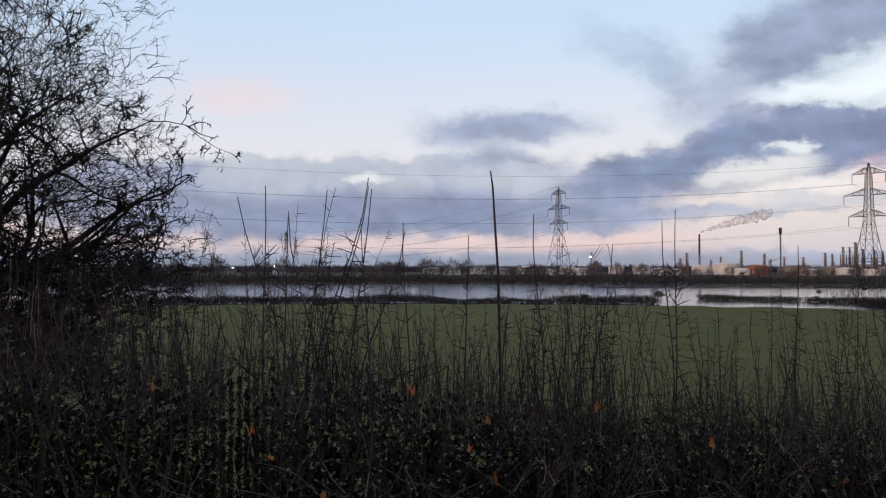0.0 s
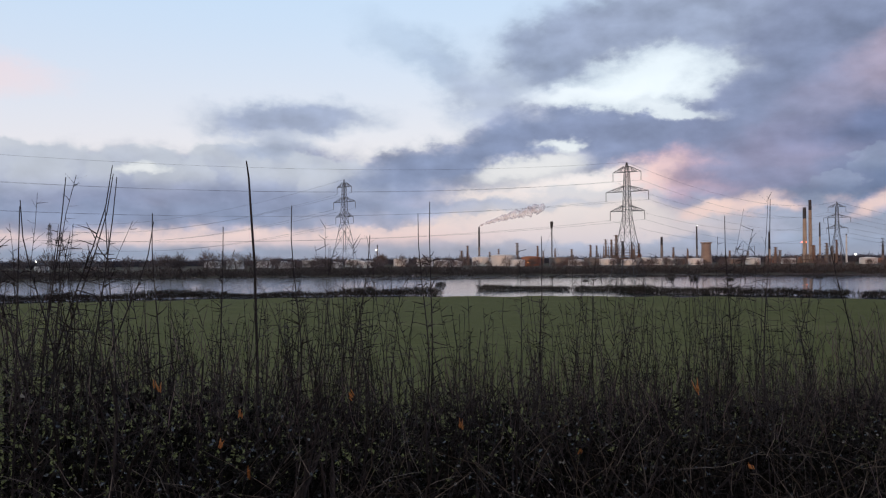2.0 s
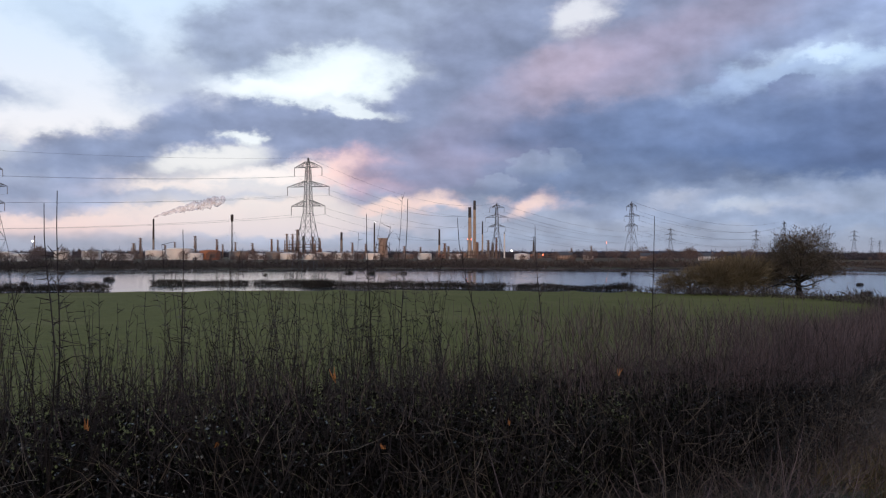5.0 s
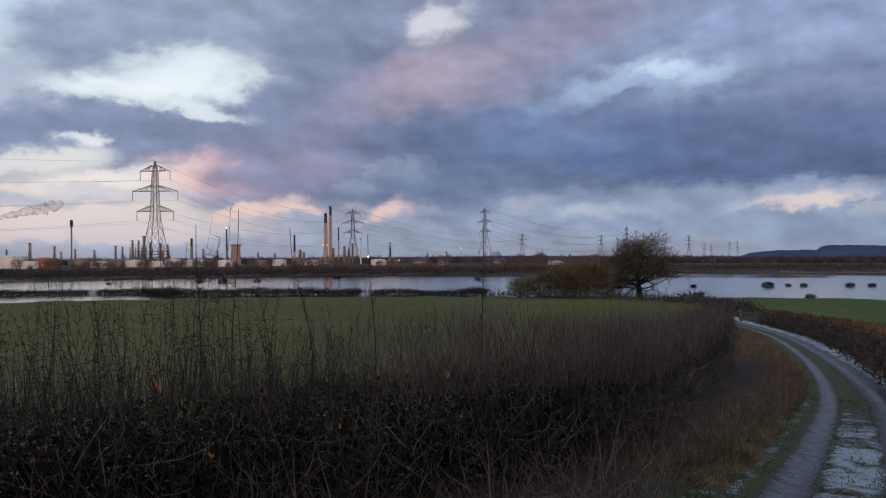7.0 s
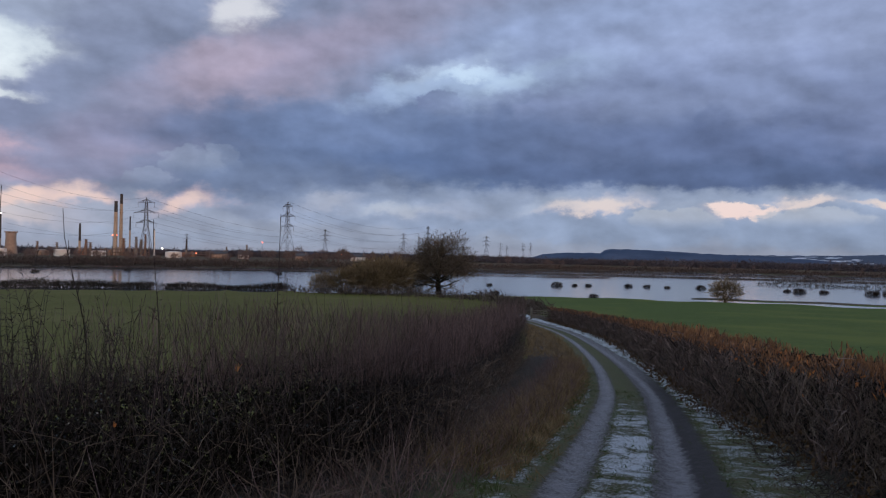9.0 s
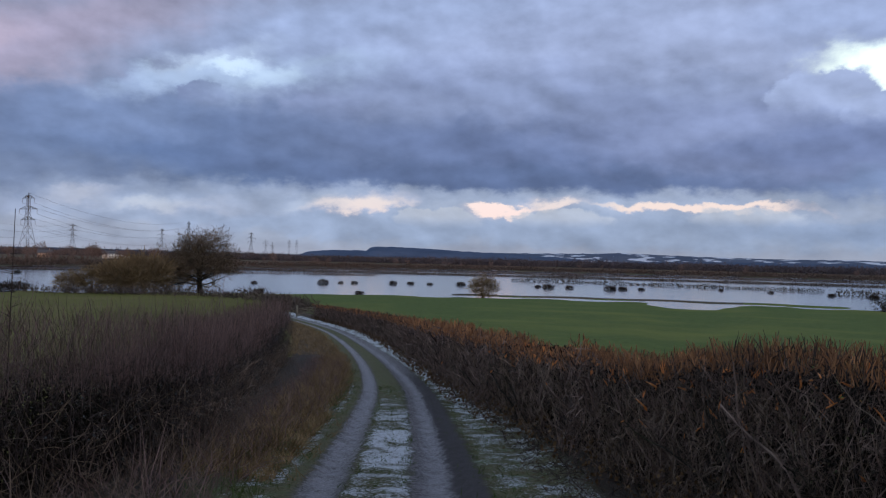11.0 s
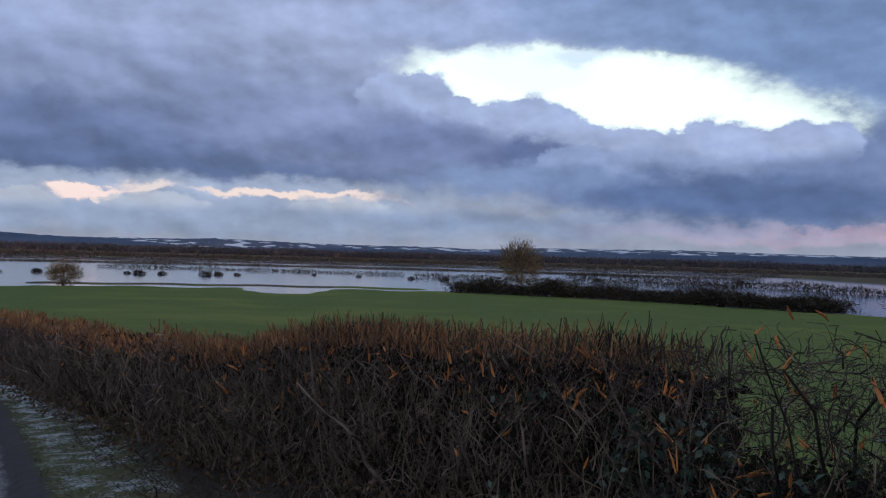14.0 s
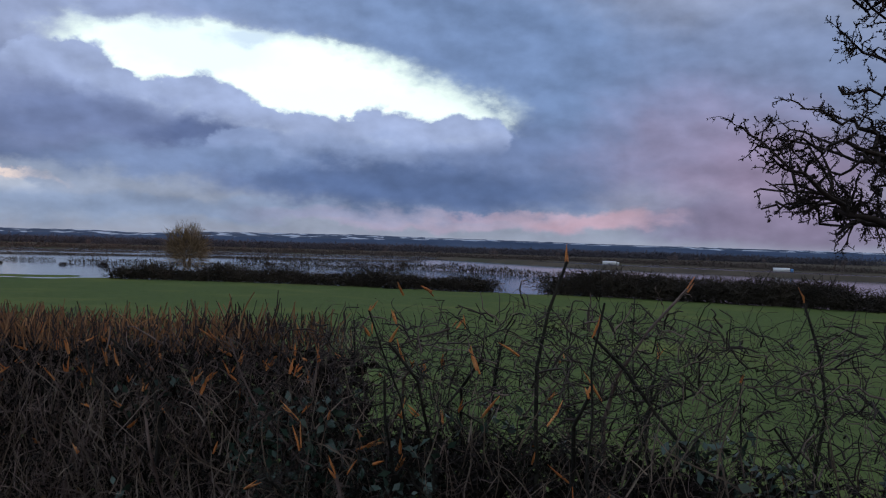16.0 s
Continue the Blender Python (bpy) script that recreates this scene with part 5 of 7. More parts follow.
    # torn ends all along the cut top
    lo, hi = sx(4.2), sx(22)
    for _ in range(210):
        p, j, w = scatter(fr, 1, lo, hi, (-1.0, 0.0))
        h = float(top(p[0, 0])) * rng.uniform(0.78, 0.98)
        k = int(rng.integers(2, 5))
        far_off = 1 + max(0.0, p[0, 0] - 8) * 0.05
        P = wander(lift_of(np.repeat(p, k, 0), h) + rng.normal(0, 0.010, (k, 3)), ways(1, 1.1, 0.7) + rng.normal(0, 0.16, (k, 3)), rng.uniform(0.03, 0.12, k), 3, 0.08)
        heap_out(Heap().tube(P, rng.uniform(0.004, 0.010, k)[:, None] * far_off * np.array([[0.8, 1.0, 0.2]]), 4), "split_end", M_CUT, "torn orange wood end")
    # torn slivers hanging low on the face
    lo, hi = sx(3.4), sx(11)
    for _ in range(70):
        p, j, w = scatter(fr, 1, lo, hi, (-0.2, 0.14))
        h = rng.uniform(0.45, 1.0) * float(top(p[0, 0]))
        k = int(rng.integers(1, 3))
        P = wander(lift_of(np.repeat(p, k, 0), h) + rng.normal(0, 0.008, (k, 3)), ways(1, 0.9, 0.6) + rng.normal(0, 0.1, (k, 3)), rng.uniform(0.05, 0.19, k), 3, 0.08)
        heap_out(Heap().tube(P, rng.uniform(0.005, 0.011, k)[:, None] * np.array([[0.8, 1.0, 0.2]]), 4), "split_end", M_CUT, "torn orange wood end")


left_hedge()
right_hedge()


def verge_grass():
    c = line_at(LANE, 0.1)
    t = unit(np.gradient(c, axis=0))
    nrm = np.stack([t[:, 1], -t[:, 0]], axis=1)
    for name, label, mat, u0, u1, per, h0, h1, x0, x1 in (
            ("verge_grass", "long dead brown grass along the lane's edge", M_DEAD_GRASS, -2.35, -1.2, 900, 0.08, 0.40, 9.5, 17),
            ("verge_grass", "long dead brown grass along the lane's edge", M_DEAD_GRASS, -2.5, -1.4, 420, 0.15, 0.5, 16, 44),
            ("verge_grass", "dead brown grass beside the lane beyond the hedge's end", M_DEAD_GRASS, -4.4, -1.5, 130, 0.2, 0.6, 44, 100),
            ("verge_grass", "thin dry grass at the foot of the trimmed hedge", M_TWIG, 2.2, 4.3, 160, 0.06, 0.34, 3, 40),
            ("verge_grass", "thin dry grass at the foot of the trimmed hedge", M_DEAD_GRASS, 4.0, 5.6, 80, 0.15, 0.5, 28, 90),
            ("dead_stalks", "tall dry weed stalks before the unkempt hedge", M_TWIG_GREY, -2.9, -1.7, 75, 0.3, 0.95, 2, 24),
            ("dead_stalks", "dry weed stalks at the foot of the trimmed hedge", M_TWIG_GREY, 2.9, 4.4, 40, 0.2, 0.6, 3, 22),
            ("verge_grass", "green tufts among the dead grass of the verge", M_GREEN_BLADE, -2.3, -1.2, 170, 0.06, 0.26, 5, 34),
            ("dead_stalks", "dark reddish weed stems on the verge", M_TWIG_RED, -3.0, -1.5, 130, 0.2, 0.8, 3, 40),
            ("lane_grass", "short green grass between the wheel ruts", M_GREEN_BLADE, -0.35, 0.35, 150, 0.02, 0.08, 5, 26),
            ("lane_grass", "short green grass at the lane's edge", M_GREEN_BLADE, 1.2, 2.6, 190, 0.03, 0.11, 5, 30),
            ("lane_grass", "short green grass at the lane's edge", M_GREEN_BLADE, -1.9, -1.05, 170, 0.03, 0.12, 5, 34)):
        i = np.where((c[:, 0] > x0) & (c[:, 0] < x1))[0]
        k = int(per * len(i) * 0.1)
        j = rng.choice(i, k)
        u = rng.uniform(u0, u1, k)
        u = np.where(rng.uniform(0, 1, k) < 0.5, u, np.round(u * 3 + 0.4 * np.sin(j * 0.31)) / 3 + rng.normal(0, 0.06, k))
        p = c[j] + nrm[j] * u[:, None]
        q = np.column_stack([p, ground(p[:, 0], p[:, 1]) + 0.04])
        w = rng.normal(0, 0.5, (k, 3))
        w[:, 2] = 1
        tuft = np.array([0.72 + 1.0 * noise.noise(Vector((a * 1.7, b * 1.7, 3))) + 0.9 * noise.noise(Vector((a * 4.6, b * 4.6, 9))) for a, b in p])
        P = wander(q, w, rng.uniform(h0, h1, k) * np.clip(tuft, 0.25, 1.5), 3, 0.2, -0.2)
        th = 1.0 + max(0, x0 - 10) * 0.04
        ob = Heap().tube(P, rng.uniform(0.0022, 0.005, k)[:, None] * th * np.array([[1, 0.8, 0.2]])).out(name, mat)
        tagged(ob, label, "grass", kind="stuff")

    # fallen leaves and twigs on the rough ground before the trimmed hedge
    i = np.where((c[:, 0] > 3) & (c[:, 0] < 30))[0]
    k = 3600
    j = rng.choice(i, k)
    u = rng.uniform(1.7, 4.4, k)
    p = c[j] + nrm[j] * u[:, None]
    q = np.column_stack([p, ground(p[:, 0], p[:, 1]) + 0.10])
    ob = Heap().add(*leaves(q, 0.016)).out("leaf_litter", M_LEAF_DEAD)
    tagged(ob, "fallen brown leaves on rough ground beside the lane", "leaf litter", kind="stuff")
    k = 7000
    j = rng.choice(i, k)
    p = c[j] + nrm[j] * rng.uniform(1.9, 4.4, k)[:, None]
    P = wander(np.column_stack([p, ground(p[:, 0], p[:, 1]) + 0.09]), ways(k, 0.25), rng.uniform(0.06, 0.3, k), 4, 0.3)
    ob = Heap().tube(P, rng.uniform(0.002, 0.005, k)[:, None] * np.ones((1, 4))).out("fallen_twigs", M_TWIG)
    tagged(ob, "hedge clippings strewn beside the lane", "clippings", kind="stuff")


verge_grass()


# ---------------------------------------------------------------- trees
def bare_tree(name, label, x, y, height, spread, trunk_r, limbs, counts, seed, crook=0.30, spray=(0.06, 0.13), bark=None, twig=None, low=0.22, droop=0.0, fine=0.010, z=None, upright=0.5, thin_end=0.35, face=None, dome=0, knots=0):
    """A bare winter tree: trunk, each limb, and a crown of branches down to twigs."""
    global rng
    rng = np.random.default_rng(seed)
    bark, twig = bark or M_BARK, twig or M_TWIG
    z = float(ground(x, y)) - 0.15 if z is None else z
    root = empty(name, x, y, z)
    tagged(root, label, "tree")
    tp = wander(np.zeros((1, 3)), np.array([[rng.normal(0, 0.06), rng.normal(0, 0.06), 1]]), np.array([height * (low + 0.22)]), 7, 0.07)
    tr = (trunk_r * np.array([1.35, 1.05, 0.95, 0.9, 0.85, 0.75, 0.55]))[None]
    Heap().tube(tp, tr, 10).out("trunk", bark, root, smooth=True)
    ang = np.arange(limbs) * 2.399 + rng.uniform(0, 6)
    LP, LR = [], []
    for i in range(limbs):
        f = (i + 0.5) / limbs
        if face is not None and i % 4:
            ang[i] = face + (ang[i] % (2 * math.pi) - math.pi) * 0.55      # more growth on the open side
        start = tp[0, int(round(2 + 4 * f))]
        se = upright + (0.98 - upright) * f ** 1.2
        ce = math.sqrt(1 - se * se)
        way = np.array([[math.cos(ang[i]) * ce, math.sin(ang[i]) * ce, se]])
        reach = 0.84 / math.hypot(ce / spread, max(se, 0.0) / (height - start[2])) * rng.uniform(0.85, 1.05)
        P = wander(start[None], way, np.array([reach]), 11, 0.17, -droop)
        R = (trunk_r * rng.uniform(0.24, 0.40) * np.linspace(1, 0.06, 11) ** 0.9)[None]
        Heap().tube(P, R, 6).out("limb", bark, root, smooth=True)
        LP.append(P[0])
        LR.append(R[0])
    P, R = np.array(LP), np.array(LR)
    crown = Heap()
    for lev, (per, ln, an) in enumerate(counts):
        last = lev == len(counts) - 1
        P, R = sprout(P, R, per, ln, an, 3 if last else 6, crook, 0.02 - droop * 0.6, lo=0.22, thin=0.55, r_min=fine * (thin_end if last else 1))
        crown.tube(P, R, 3 if lev else 4)
    if dome:
        # the outer shell of the crown: short twigs pointing outwards from a wide dome
        d = unit(rng.normal(0, 1, (dome, 3)) + np.array([0, 0, 0.35]))
        d = d[d[:, 2] > -0.25]
        k = len(d)
        rad = rng.uniform(0.25, 1, k) ** 0.5 * np.array([0.86 + 0.42 * noise.noise(Vector((q[0] * 3.2, q[1] * 3.2, q[2] * 3.2))) for q in d])
        mid = height * 0.36
        c = np.column_stack([d[:, 0] * rad * spread * 0.88, d[:, 1] * rad * spread * 0.88, mid + d[:, 2] * rad * np.where(d[:, 2] > 0, height - mid, mid * 0.9)])
        P = wander(c, d + rng.normal(0, 0.45, (k, 3)), rng.uniform(*spray, k) * height, 5, crook)
        R = fine * 0.62 * rng.uniform(0.6, 1.2, k)[:, None] * np.linspace(1, 0.45, 5)
        crown.tube(P, R)
        if knots:
            C, Q = sprout(P, R, knots, 0.5, 55, 4, 0.35, lo=0.1, thin=0.75, r_min=fine * 0.38)
            crown.tube(C, Q)
    ob = crown.out("crown", twig, root, "bare twigs")
    return root


bare_tree("oak_tree", "broad bare oak with low sweeping branches in the field hedge", *polar(-30.8, 22.0), 11.8, 6.9, 0.40, 36,
          ((10, 0.46, 50), (7, 0.45, 48), (5, 0.44, 48), (3, 0.55, 50)), 5, crook=0.32, spray=(0.03, 0.06), droop=0.0, fine=0.0135, low=0.06, upright=-0.12, thin_end=0.6, face=-0.2, twig=M_THORN, dome=8500, knots=4)
bare_tree("oak_tree", "lone round-crowned bare oak at the field's edge by the flood", *polar(58.8, 237), 17.4, 13.0, 0.75, 40,
          ((9, 0.34, 55), (7, 0.38, 52)), 12, twig=M_WILLOW_DARK, droop=0.0, crook=0.36, spray=(0.05, 0.10), fine=0.062, low=0.12, upright=0.10, thin_end=0.7, dome=13000)
rng = np.random.default_rng(21)


def thorn_tree():
    """The wind-bent hawthorn that leans over the trimmed hedge."""
    root = empty("hawthorn_tree", *polar(158.4, 5.6), float(ground(*polar(158.4, 5.6))) - 0.1)
    tagged(root, "gnarled bare hawthorn with lichened branches rising from the hedge", "tree")
    bx, by, bz = root.location

    def at(az, el, d):
        x, y = polar(az + 0.7, d)
        return np.array([x - bx, y - by, EYE + d * math.tan(radians(el * 0.93 - 1.3)) - bz])

    def limb(pts, r0, r1):
        pts = np.array(pts)
        s = np.linspace(0, len(pts) - 1, 14)
        i = np.minimum(s.astype(int), len(pts) - 2)
        P = (pts[i] * (1 - (s - i)[:, None]) + pts[i + 1] * (s - i)[:, None])
        P[1:-1] += rng.normal(0, 0.022, (12, 3))
        return P, np.linspace(r0, r1, 14)

    tp, tr = limb([np.zeros(3), at(155.8, -5, 5.55), at(154.6, 0.6, 5.5), at(154.8, 8, 5.5), at(155.5, 16, 5.5)], 0.11, 0.055)
    Heap().tube(tp[None], tr[None], 9).out("trunk", M_BARK, root, smooth=True)
    LP, LR = [], []
    for pts, r0, r1 in (([at(154.4, 0.6, 5.5), at(151.2, 1.8, 5.3), at(149.2, 3.2, 5.1), at(147.2, 4.4, 5.0), at(145.6, 5.6, 4.9)], 0.036, 0.007),
                        ([at(154.5, 3.5, 5.5), at(151.6, 6.0, 5.4), at(149.2, 7.4, 5.3), at(146.8, 8.2, 5.2)], 0.03, 0.006),
                        ([at(154.7, 6.0, 5.5), at(152.2, 8.6, 5.6), at(150.3, 10.8, 5.6), at(148.2, 12.6, 5.6)], 0.027, 0.005),
                        ([at(154.8, 9.0, 5.5), at(152.5, 13.2, 5.3), at(150.6, 15.4, 5.3), at(149.4, 16.8, 5.3)], 0.03, 0.006),
                        ([at(154.4, 0.2, 5.5), at(151.0, 2.2, 5.8), at(148.6, 2.4, 5.7), at(145.2, 4.6, 5.6)], 0.024, 0.005),
                        ([at(154.6, 5.0, 5.5), at(151.5, 5.0, 5.2), at(148.4, 6.4, 4.9), at(146.4, 6.0, 4.7)], 0.026, 0.005),
                        ([at(155.0, 10.0, 5.5), at(157.5, 15.0, 5.2), at(160, 20, 5.0), at(162, 24, 5.0)], 0.04, 0.008),
                        ([at(155.0, 12.0, 5.5), at(153.5, 20.0, 5.6), at(152, 26, 5.6), at(150.5, 31, 5.7)], 0.04, 0.008),
                        ([at(156.0, 2.0, 5.5), at(159.5, 5.0, 5.8), at(163, 8, 6.0), at(167, 10, 6.2)], 0.04, 0.008)):
        P, R = limb(pts, r0 * 0.62, r1 * 0.62)
        for w in (3, 6):
            side = unit(rng.normal(0, 1, 3) + np.array([0, 0, 0.6]))
            b = P[w] + side * rng.uniform(0.25, 0.5) + (P[-1] - P[w]) * rng.uniform(0.4, 0.8)
            Q, S = limb([P[w], (P[w] + b) / 2 + rng.normal(0, 0.06, 3), b], R[w] * 0.7, 0.005)
            Heap().tube(Q[None], S[None], 5).out("limb", M_THORN, root, smooth=True)
            LP.append(Q)
            LR.append(S)
        Heap().tube(P[None], R[None], 6).out("limb", M_THORN, root, smooth=True)
        LP.append(P)
        LR.append(R)
    P, R = np.array(LP), np.array(LR)
    crown = Heap()
    for per, ln, an, r in ((18, 0.26, 50, 0.0035), (9, 0.36, 55, 0.0027), (5, 0.38, 62, 0.0022)):
        P, R = sprout(P, R, per, ln, an, 5, 0.5, 0.03, lo=0.12, thin=0.62, r_min=r)
        crown.tube(P, R, 4 if r > 0.0035 else 3)
    crown.out("crown", M_THORN, root, "knotty thorn twigs")


thorn_tree()


def twig_ball(seed, h, w, k, r, name, label, mat, category="bush", foot=0.0):
    """A rounded bare bush or far tree: a few stems, and a crown of short twigs that point outwards. foot: where the crown begins."""
    global rng
    keep = rng
    rng = np.random.default_rng(seed)
    root = empty(name)
    tagged(root, label, category)
    n = 5 if foot < 0.1 else 2
    st = rng.normal(0, 0.06 * w, (n, 3)) * np.array([1, 1, 0])
    way = rng.normal(0, 0.35 if foot < 0.1 else 0.1, (n, 3))
    way[:, 2] = 1
    P = wander(st, way, np.full(n, h * 0.7), 5, 0.12)
    Heap().tube(P, r * np.array([[4.0, 3.4, 2.8, 2.2, 1.2]]) * np.ones((n, 1)), 5).out("trunk", mat, root)
    d = unit(rng.normal(0, 1, (k, 3)))
    lump = np.array([1 + 0.5 * noise.noise(Vector((*(q * 2.2), ))) for q in d])
    q = d * (rng.uniform(0.05, 1, k) ** 0.45 * 0.86 * lump)[:, None]
    mid = h * (foot + (1 - foot) * 0.48)
    c = np.column_stack([q[:, 0] * w, q[:, 1] * w, mid + q[:, 2] * (h - mid)])
    c[:, 2] = np.maximum(c[:, 2], 0.02 * h)
    T = wander(c, d + np.array([0, 0, 0.55]) + rng.normal(0, 0.35, (k, 3)), rng.uniform(0.10, 0.24, k) * h, 3, 0.2)
    Heap().tube(T, r * rng.uniform(0.6, 1.2, k)[:, None] * np.array([[1.0, 0.8, 0.4]])).out("crown", mat, root)
    rng = keep
    return root


def set_down(ob, x, y, turn=0.0, size=1.0, z=None):
    """Moves the first of a kind, or a copy of it, to a place on the land."""
    ob.matrix_basis = pose(x, y, max(float(ground(x, y)), WATER - 0.3) - 0.05 if z is None else z, 0, 0, turn)
    ob.scale = (size, size, size)
    return ob


def repeat(ob, x, y, turn=0.0, size=1.0, z=None):
    cp = copy_thing(ob, pose(0, 0, 0))
    return set_down(cp, x, y, turn, size, z)


# brown willows and bushes along the shore
w1 = twig_ball(31, 6.0, 4.6, 2200, 0.042, "willow_bush", "brown bare willow bush at the water's edge", M_WILLOW)
set_down(w1, *polar(77.6, 232))
w2 = twig_ball(32, 15.0, 6.6, 2200, 0.055, "willow_tree", "tall rounded brown willow standing behind the dark hedge", M_WILLOW, "tree", 0.12)
set_down(w2, *polar(106.9, 262))
for az, r, s in ((55.4, 228, 1.7), (53.9, 224, 1.45), (52.4, 226, 1.15), (56.8, 238, 1.5), (51.0, 228, 0.9), (54.6, 240, 1.6)):
    repeat(w1, *polar(az, r), rng.uniform(0, 360), s)
w1["group"] = "brown willow bushes by the flood"

# dark clumps standing in the flood
b1 = twig_ball(33, 2.3, 2.4, 1000, 0.05, "flooded_bush", "dark bare bush standing in flood water", M_THORN)
b1["group"] = "bushes standing in the flood"
set_down(b1, *polar(66.7, 318), z=WATER - 0.75)
for az, r, s in ((67.9, 322, 0.75), (68.8, 322, 0.9), (71.4, 326, 1.15), (72.6, 328, 0.95), (73.9, 326, 0.8), (76.0, 330, 1.3), (77.0, 332, 0.6), (81.2, 325, 0.9), (81.9, 322, 1.5), (83.3, 324, 1.1),
                 (86.0, 322, 1.6), (86.8, 326, 1.2), (88.0, 328, 0.9), (62.2, 306, 0.8), (69.2, 236, 0.9), (62.6, 240, 0.9), (26.5, 440, 0.9), (29.5, 400, 1.3), (31.0, 390, 1.5), (33.2, 395, 1.2), (14.3, 330, 1.4),
                 (9.5, 300, 1.0), (24.0, 380, 0.8), (38.5, 430, 1.2), (48.0, 400, 1.0), (99.5, 330, 1.0), (101.8, 326, 1.3), (96.0, 340, 0.8), (112.0, 380, 1.3), (121.0, 420, 1.5), (93.0, 345, 0.7)):
    repeat(b1, *polar(az, r), rng.uniform(0, 360), s * 0.68, z=WATER - 0.55 * s)


def scrub_line(label, pts, height, width, per, r, mat, seed, name="field_hedge", z=None, up=0.9, category="hedge"):
    """A far hedge or belt of scrub: one mass of short stems along a line of bearings and distances."""
    g = np.random.default_rng(seed)
    q = np.array([polar(a, d) for a, d in pts])
    c = line_at(q, 0.5)
    k = int(per * len(c) * 0.5)
    j = g.integers(0, len(c), k)
    p = c[j] + g.normal(0, width / 2.6, (k, 2))
    lump = np.array([noise.noise(Vector((a * 0.09, b * 0.09, seed))) for a, b in c])
    hh = height * np.clip(1 + 0.6 * lump[j], 0.3, 1.8) * g.uniform(0.45, 1.0, k) ** 0.8
    zz = np.maximum(ground(p[:, 0], p[:, 1]), WATER - 0.15) if z is None else np.full(k, z)
    w = g.normal(0, 0.75, (k, 3))
    w[:, 2] = up
    global rng
    keep, rng = rng, g
    P = wander(np.column_stack([p, zz + hh * g.uniform(0, 0.75, k)]), w, hh * g.uniform(0.22, 0.45, k), 2, 0.3)
    rng = keep
    ob = Heap().tube(P, r * g.uniform(0.6, 1.3, k)[:, None] * np.array([[1.3, 0.6]])).out(name, mat)
    return tagged(ob, label, category, kind="stuff")


# hedges and banks about the flood
scrub_line("dark hedge along the far edge of the pasture", [(-45, 262), (-20, 256), (-5, 252), (6, 249), (12, 248), (14.2, 247)], 2.6, 2.2, 130, 0.05, M_SCRUB, 1)
scrub_line("dark scrubby hedge standing in flood water", [(17.0, 285), (20, 282), (22.8, 280)], 2.3, 2.6, 130, 0.05, M_SCRUB, 2)
scrub_line("dark scrubby hedge standing in flood water", [(23.4, 278), (26, 275), (28.2, 272)], 2.3, 2.6, 130, 0.05, M_SCRUB, 3)
scrub_line("dark scrubby hedge standing in flood water", [(26.6, 258), (31, 254), (36, 250), (40.2, 246)], 2.3, 2.6, 130, 0.05, M_SCRUB, 4)
scrub_line("dark scrubby hedge standing in flood water", [(40.9, 247), (45, 244), (48.6, 241)], 2.3, 2.6, 130, 0.05, M_SCRUB, 5)
scrub_line("brown tangle of scrub at the pasture's corner", [(48.6, 226), (52, 218), (56, 214), (60, 205), (63, 190), (64.5, 160), (65.5, 132)], 2.6, 4.0, 44, 0.05, M_SCRUB_FAR, 6, name="scrub_thicket")
scrub_line("low bank of reeds across the flood", [(36, 520), (48, 470), (60, 452), (72, 452), (66, 452)], 1.2, 3.0, 26, 0.08, M_WOOD_FAR, 7, name="reed_bank", category="reeds")
scrub_line("low bank of brown reeds across the flood", [(60, 530), (68, 515), (80, 505), (94, 500), (108, 505), (122, 520)], 1.5, 9.0, 60, 0.09, M_SCRUB_FAR, 8, name="reed_bank", category="reeds")
scrub_line("thin bank of brown reeds across the flood", [(62, 610), (74, 595), (84, 588), (96, 600), (110, 612), (124, 610)], 1.3, 10.0, 50, 0.09, M_SCRUB_FAR, 28, name="reed_bank", category="reeds")
scrub_line("line of dark bushes across the flood", [(79.5, 410), (84, 402), (88, 395), (92, 388), (96, 382), (99, 376)], 2.0, 3.0, 22, 0.08, M_SCRUB, 9)
scrub_line("line of dark bushes across the flood", [(100, 360), (106, 352), (113, 350), (121, 352)], 2.4, 5.0, 26, 0.08, M_SCRUB, 10)
scrub_line("thick dark hedge along the edge of the pasture", [(102.6, 232), (106, 228), (112, 222), (118, 214), (124, 206), (127.0, 203)], 4.6, 5.0, 280, 0.05, M_SCRUB, 11, up=0.35)
scrub_line("tall dark thicket at the corner of the pasture", [(131.0, 205), (136, 200), (142, 196), (150, 192), (158, 190)], 6.6, 6.0, 280, 0.055, M_SCRUB, 12, up=0.4, name="scrub_thicket")
scrub_line("dark hedge behind the flood", [(110, 440), (120, 400), (130, 330), (140, 300), (150, 280)], 3.4, 4.0, 26, 0.08, M_SCRUB, 13)
scrub_line("narrow bank across the flood", [(10, 420), (18, 430), (26, 455), (36, 470), (46, 462), (54, 455)], 1.0, 5.0, 22, 0.09, M_SCRUB, 14, name="reed_bank", category="reeds")
scrub_line("bare brown scrub along the far shore", [(-50, 545), (-20, 548), (0, 545), (18, 525), (30, 535), (45, 545), (60, 630)], 5.4, 26.0, 55, 0.16, M_SCRUB_FAR, 15, name="scrub_belt", category="scrub")
scrub_line("bare brown scrub along the far shore", [(60, 650), (72, 715), (84, 715), (98, 715), (106, 745), (120, 750), (135, 700), (152, 600)], 4.0, 30.0, 45, 0.17, M_SCRUB_FAR, 16, name="scrub_belt", category="scrub")
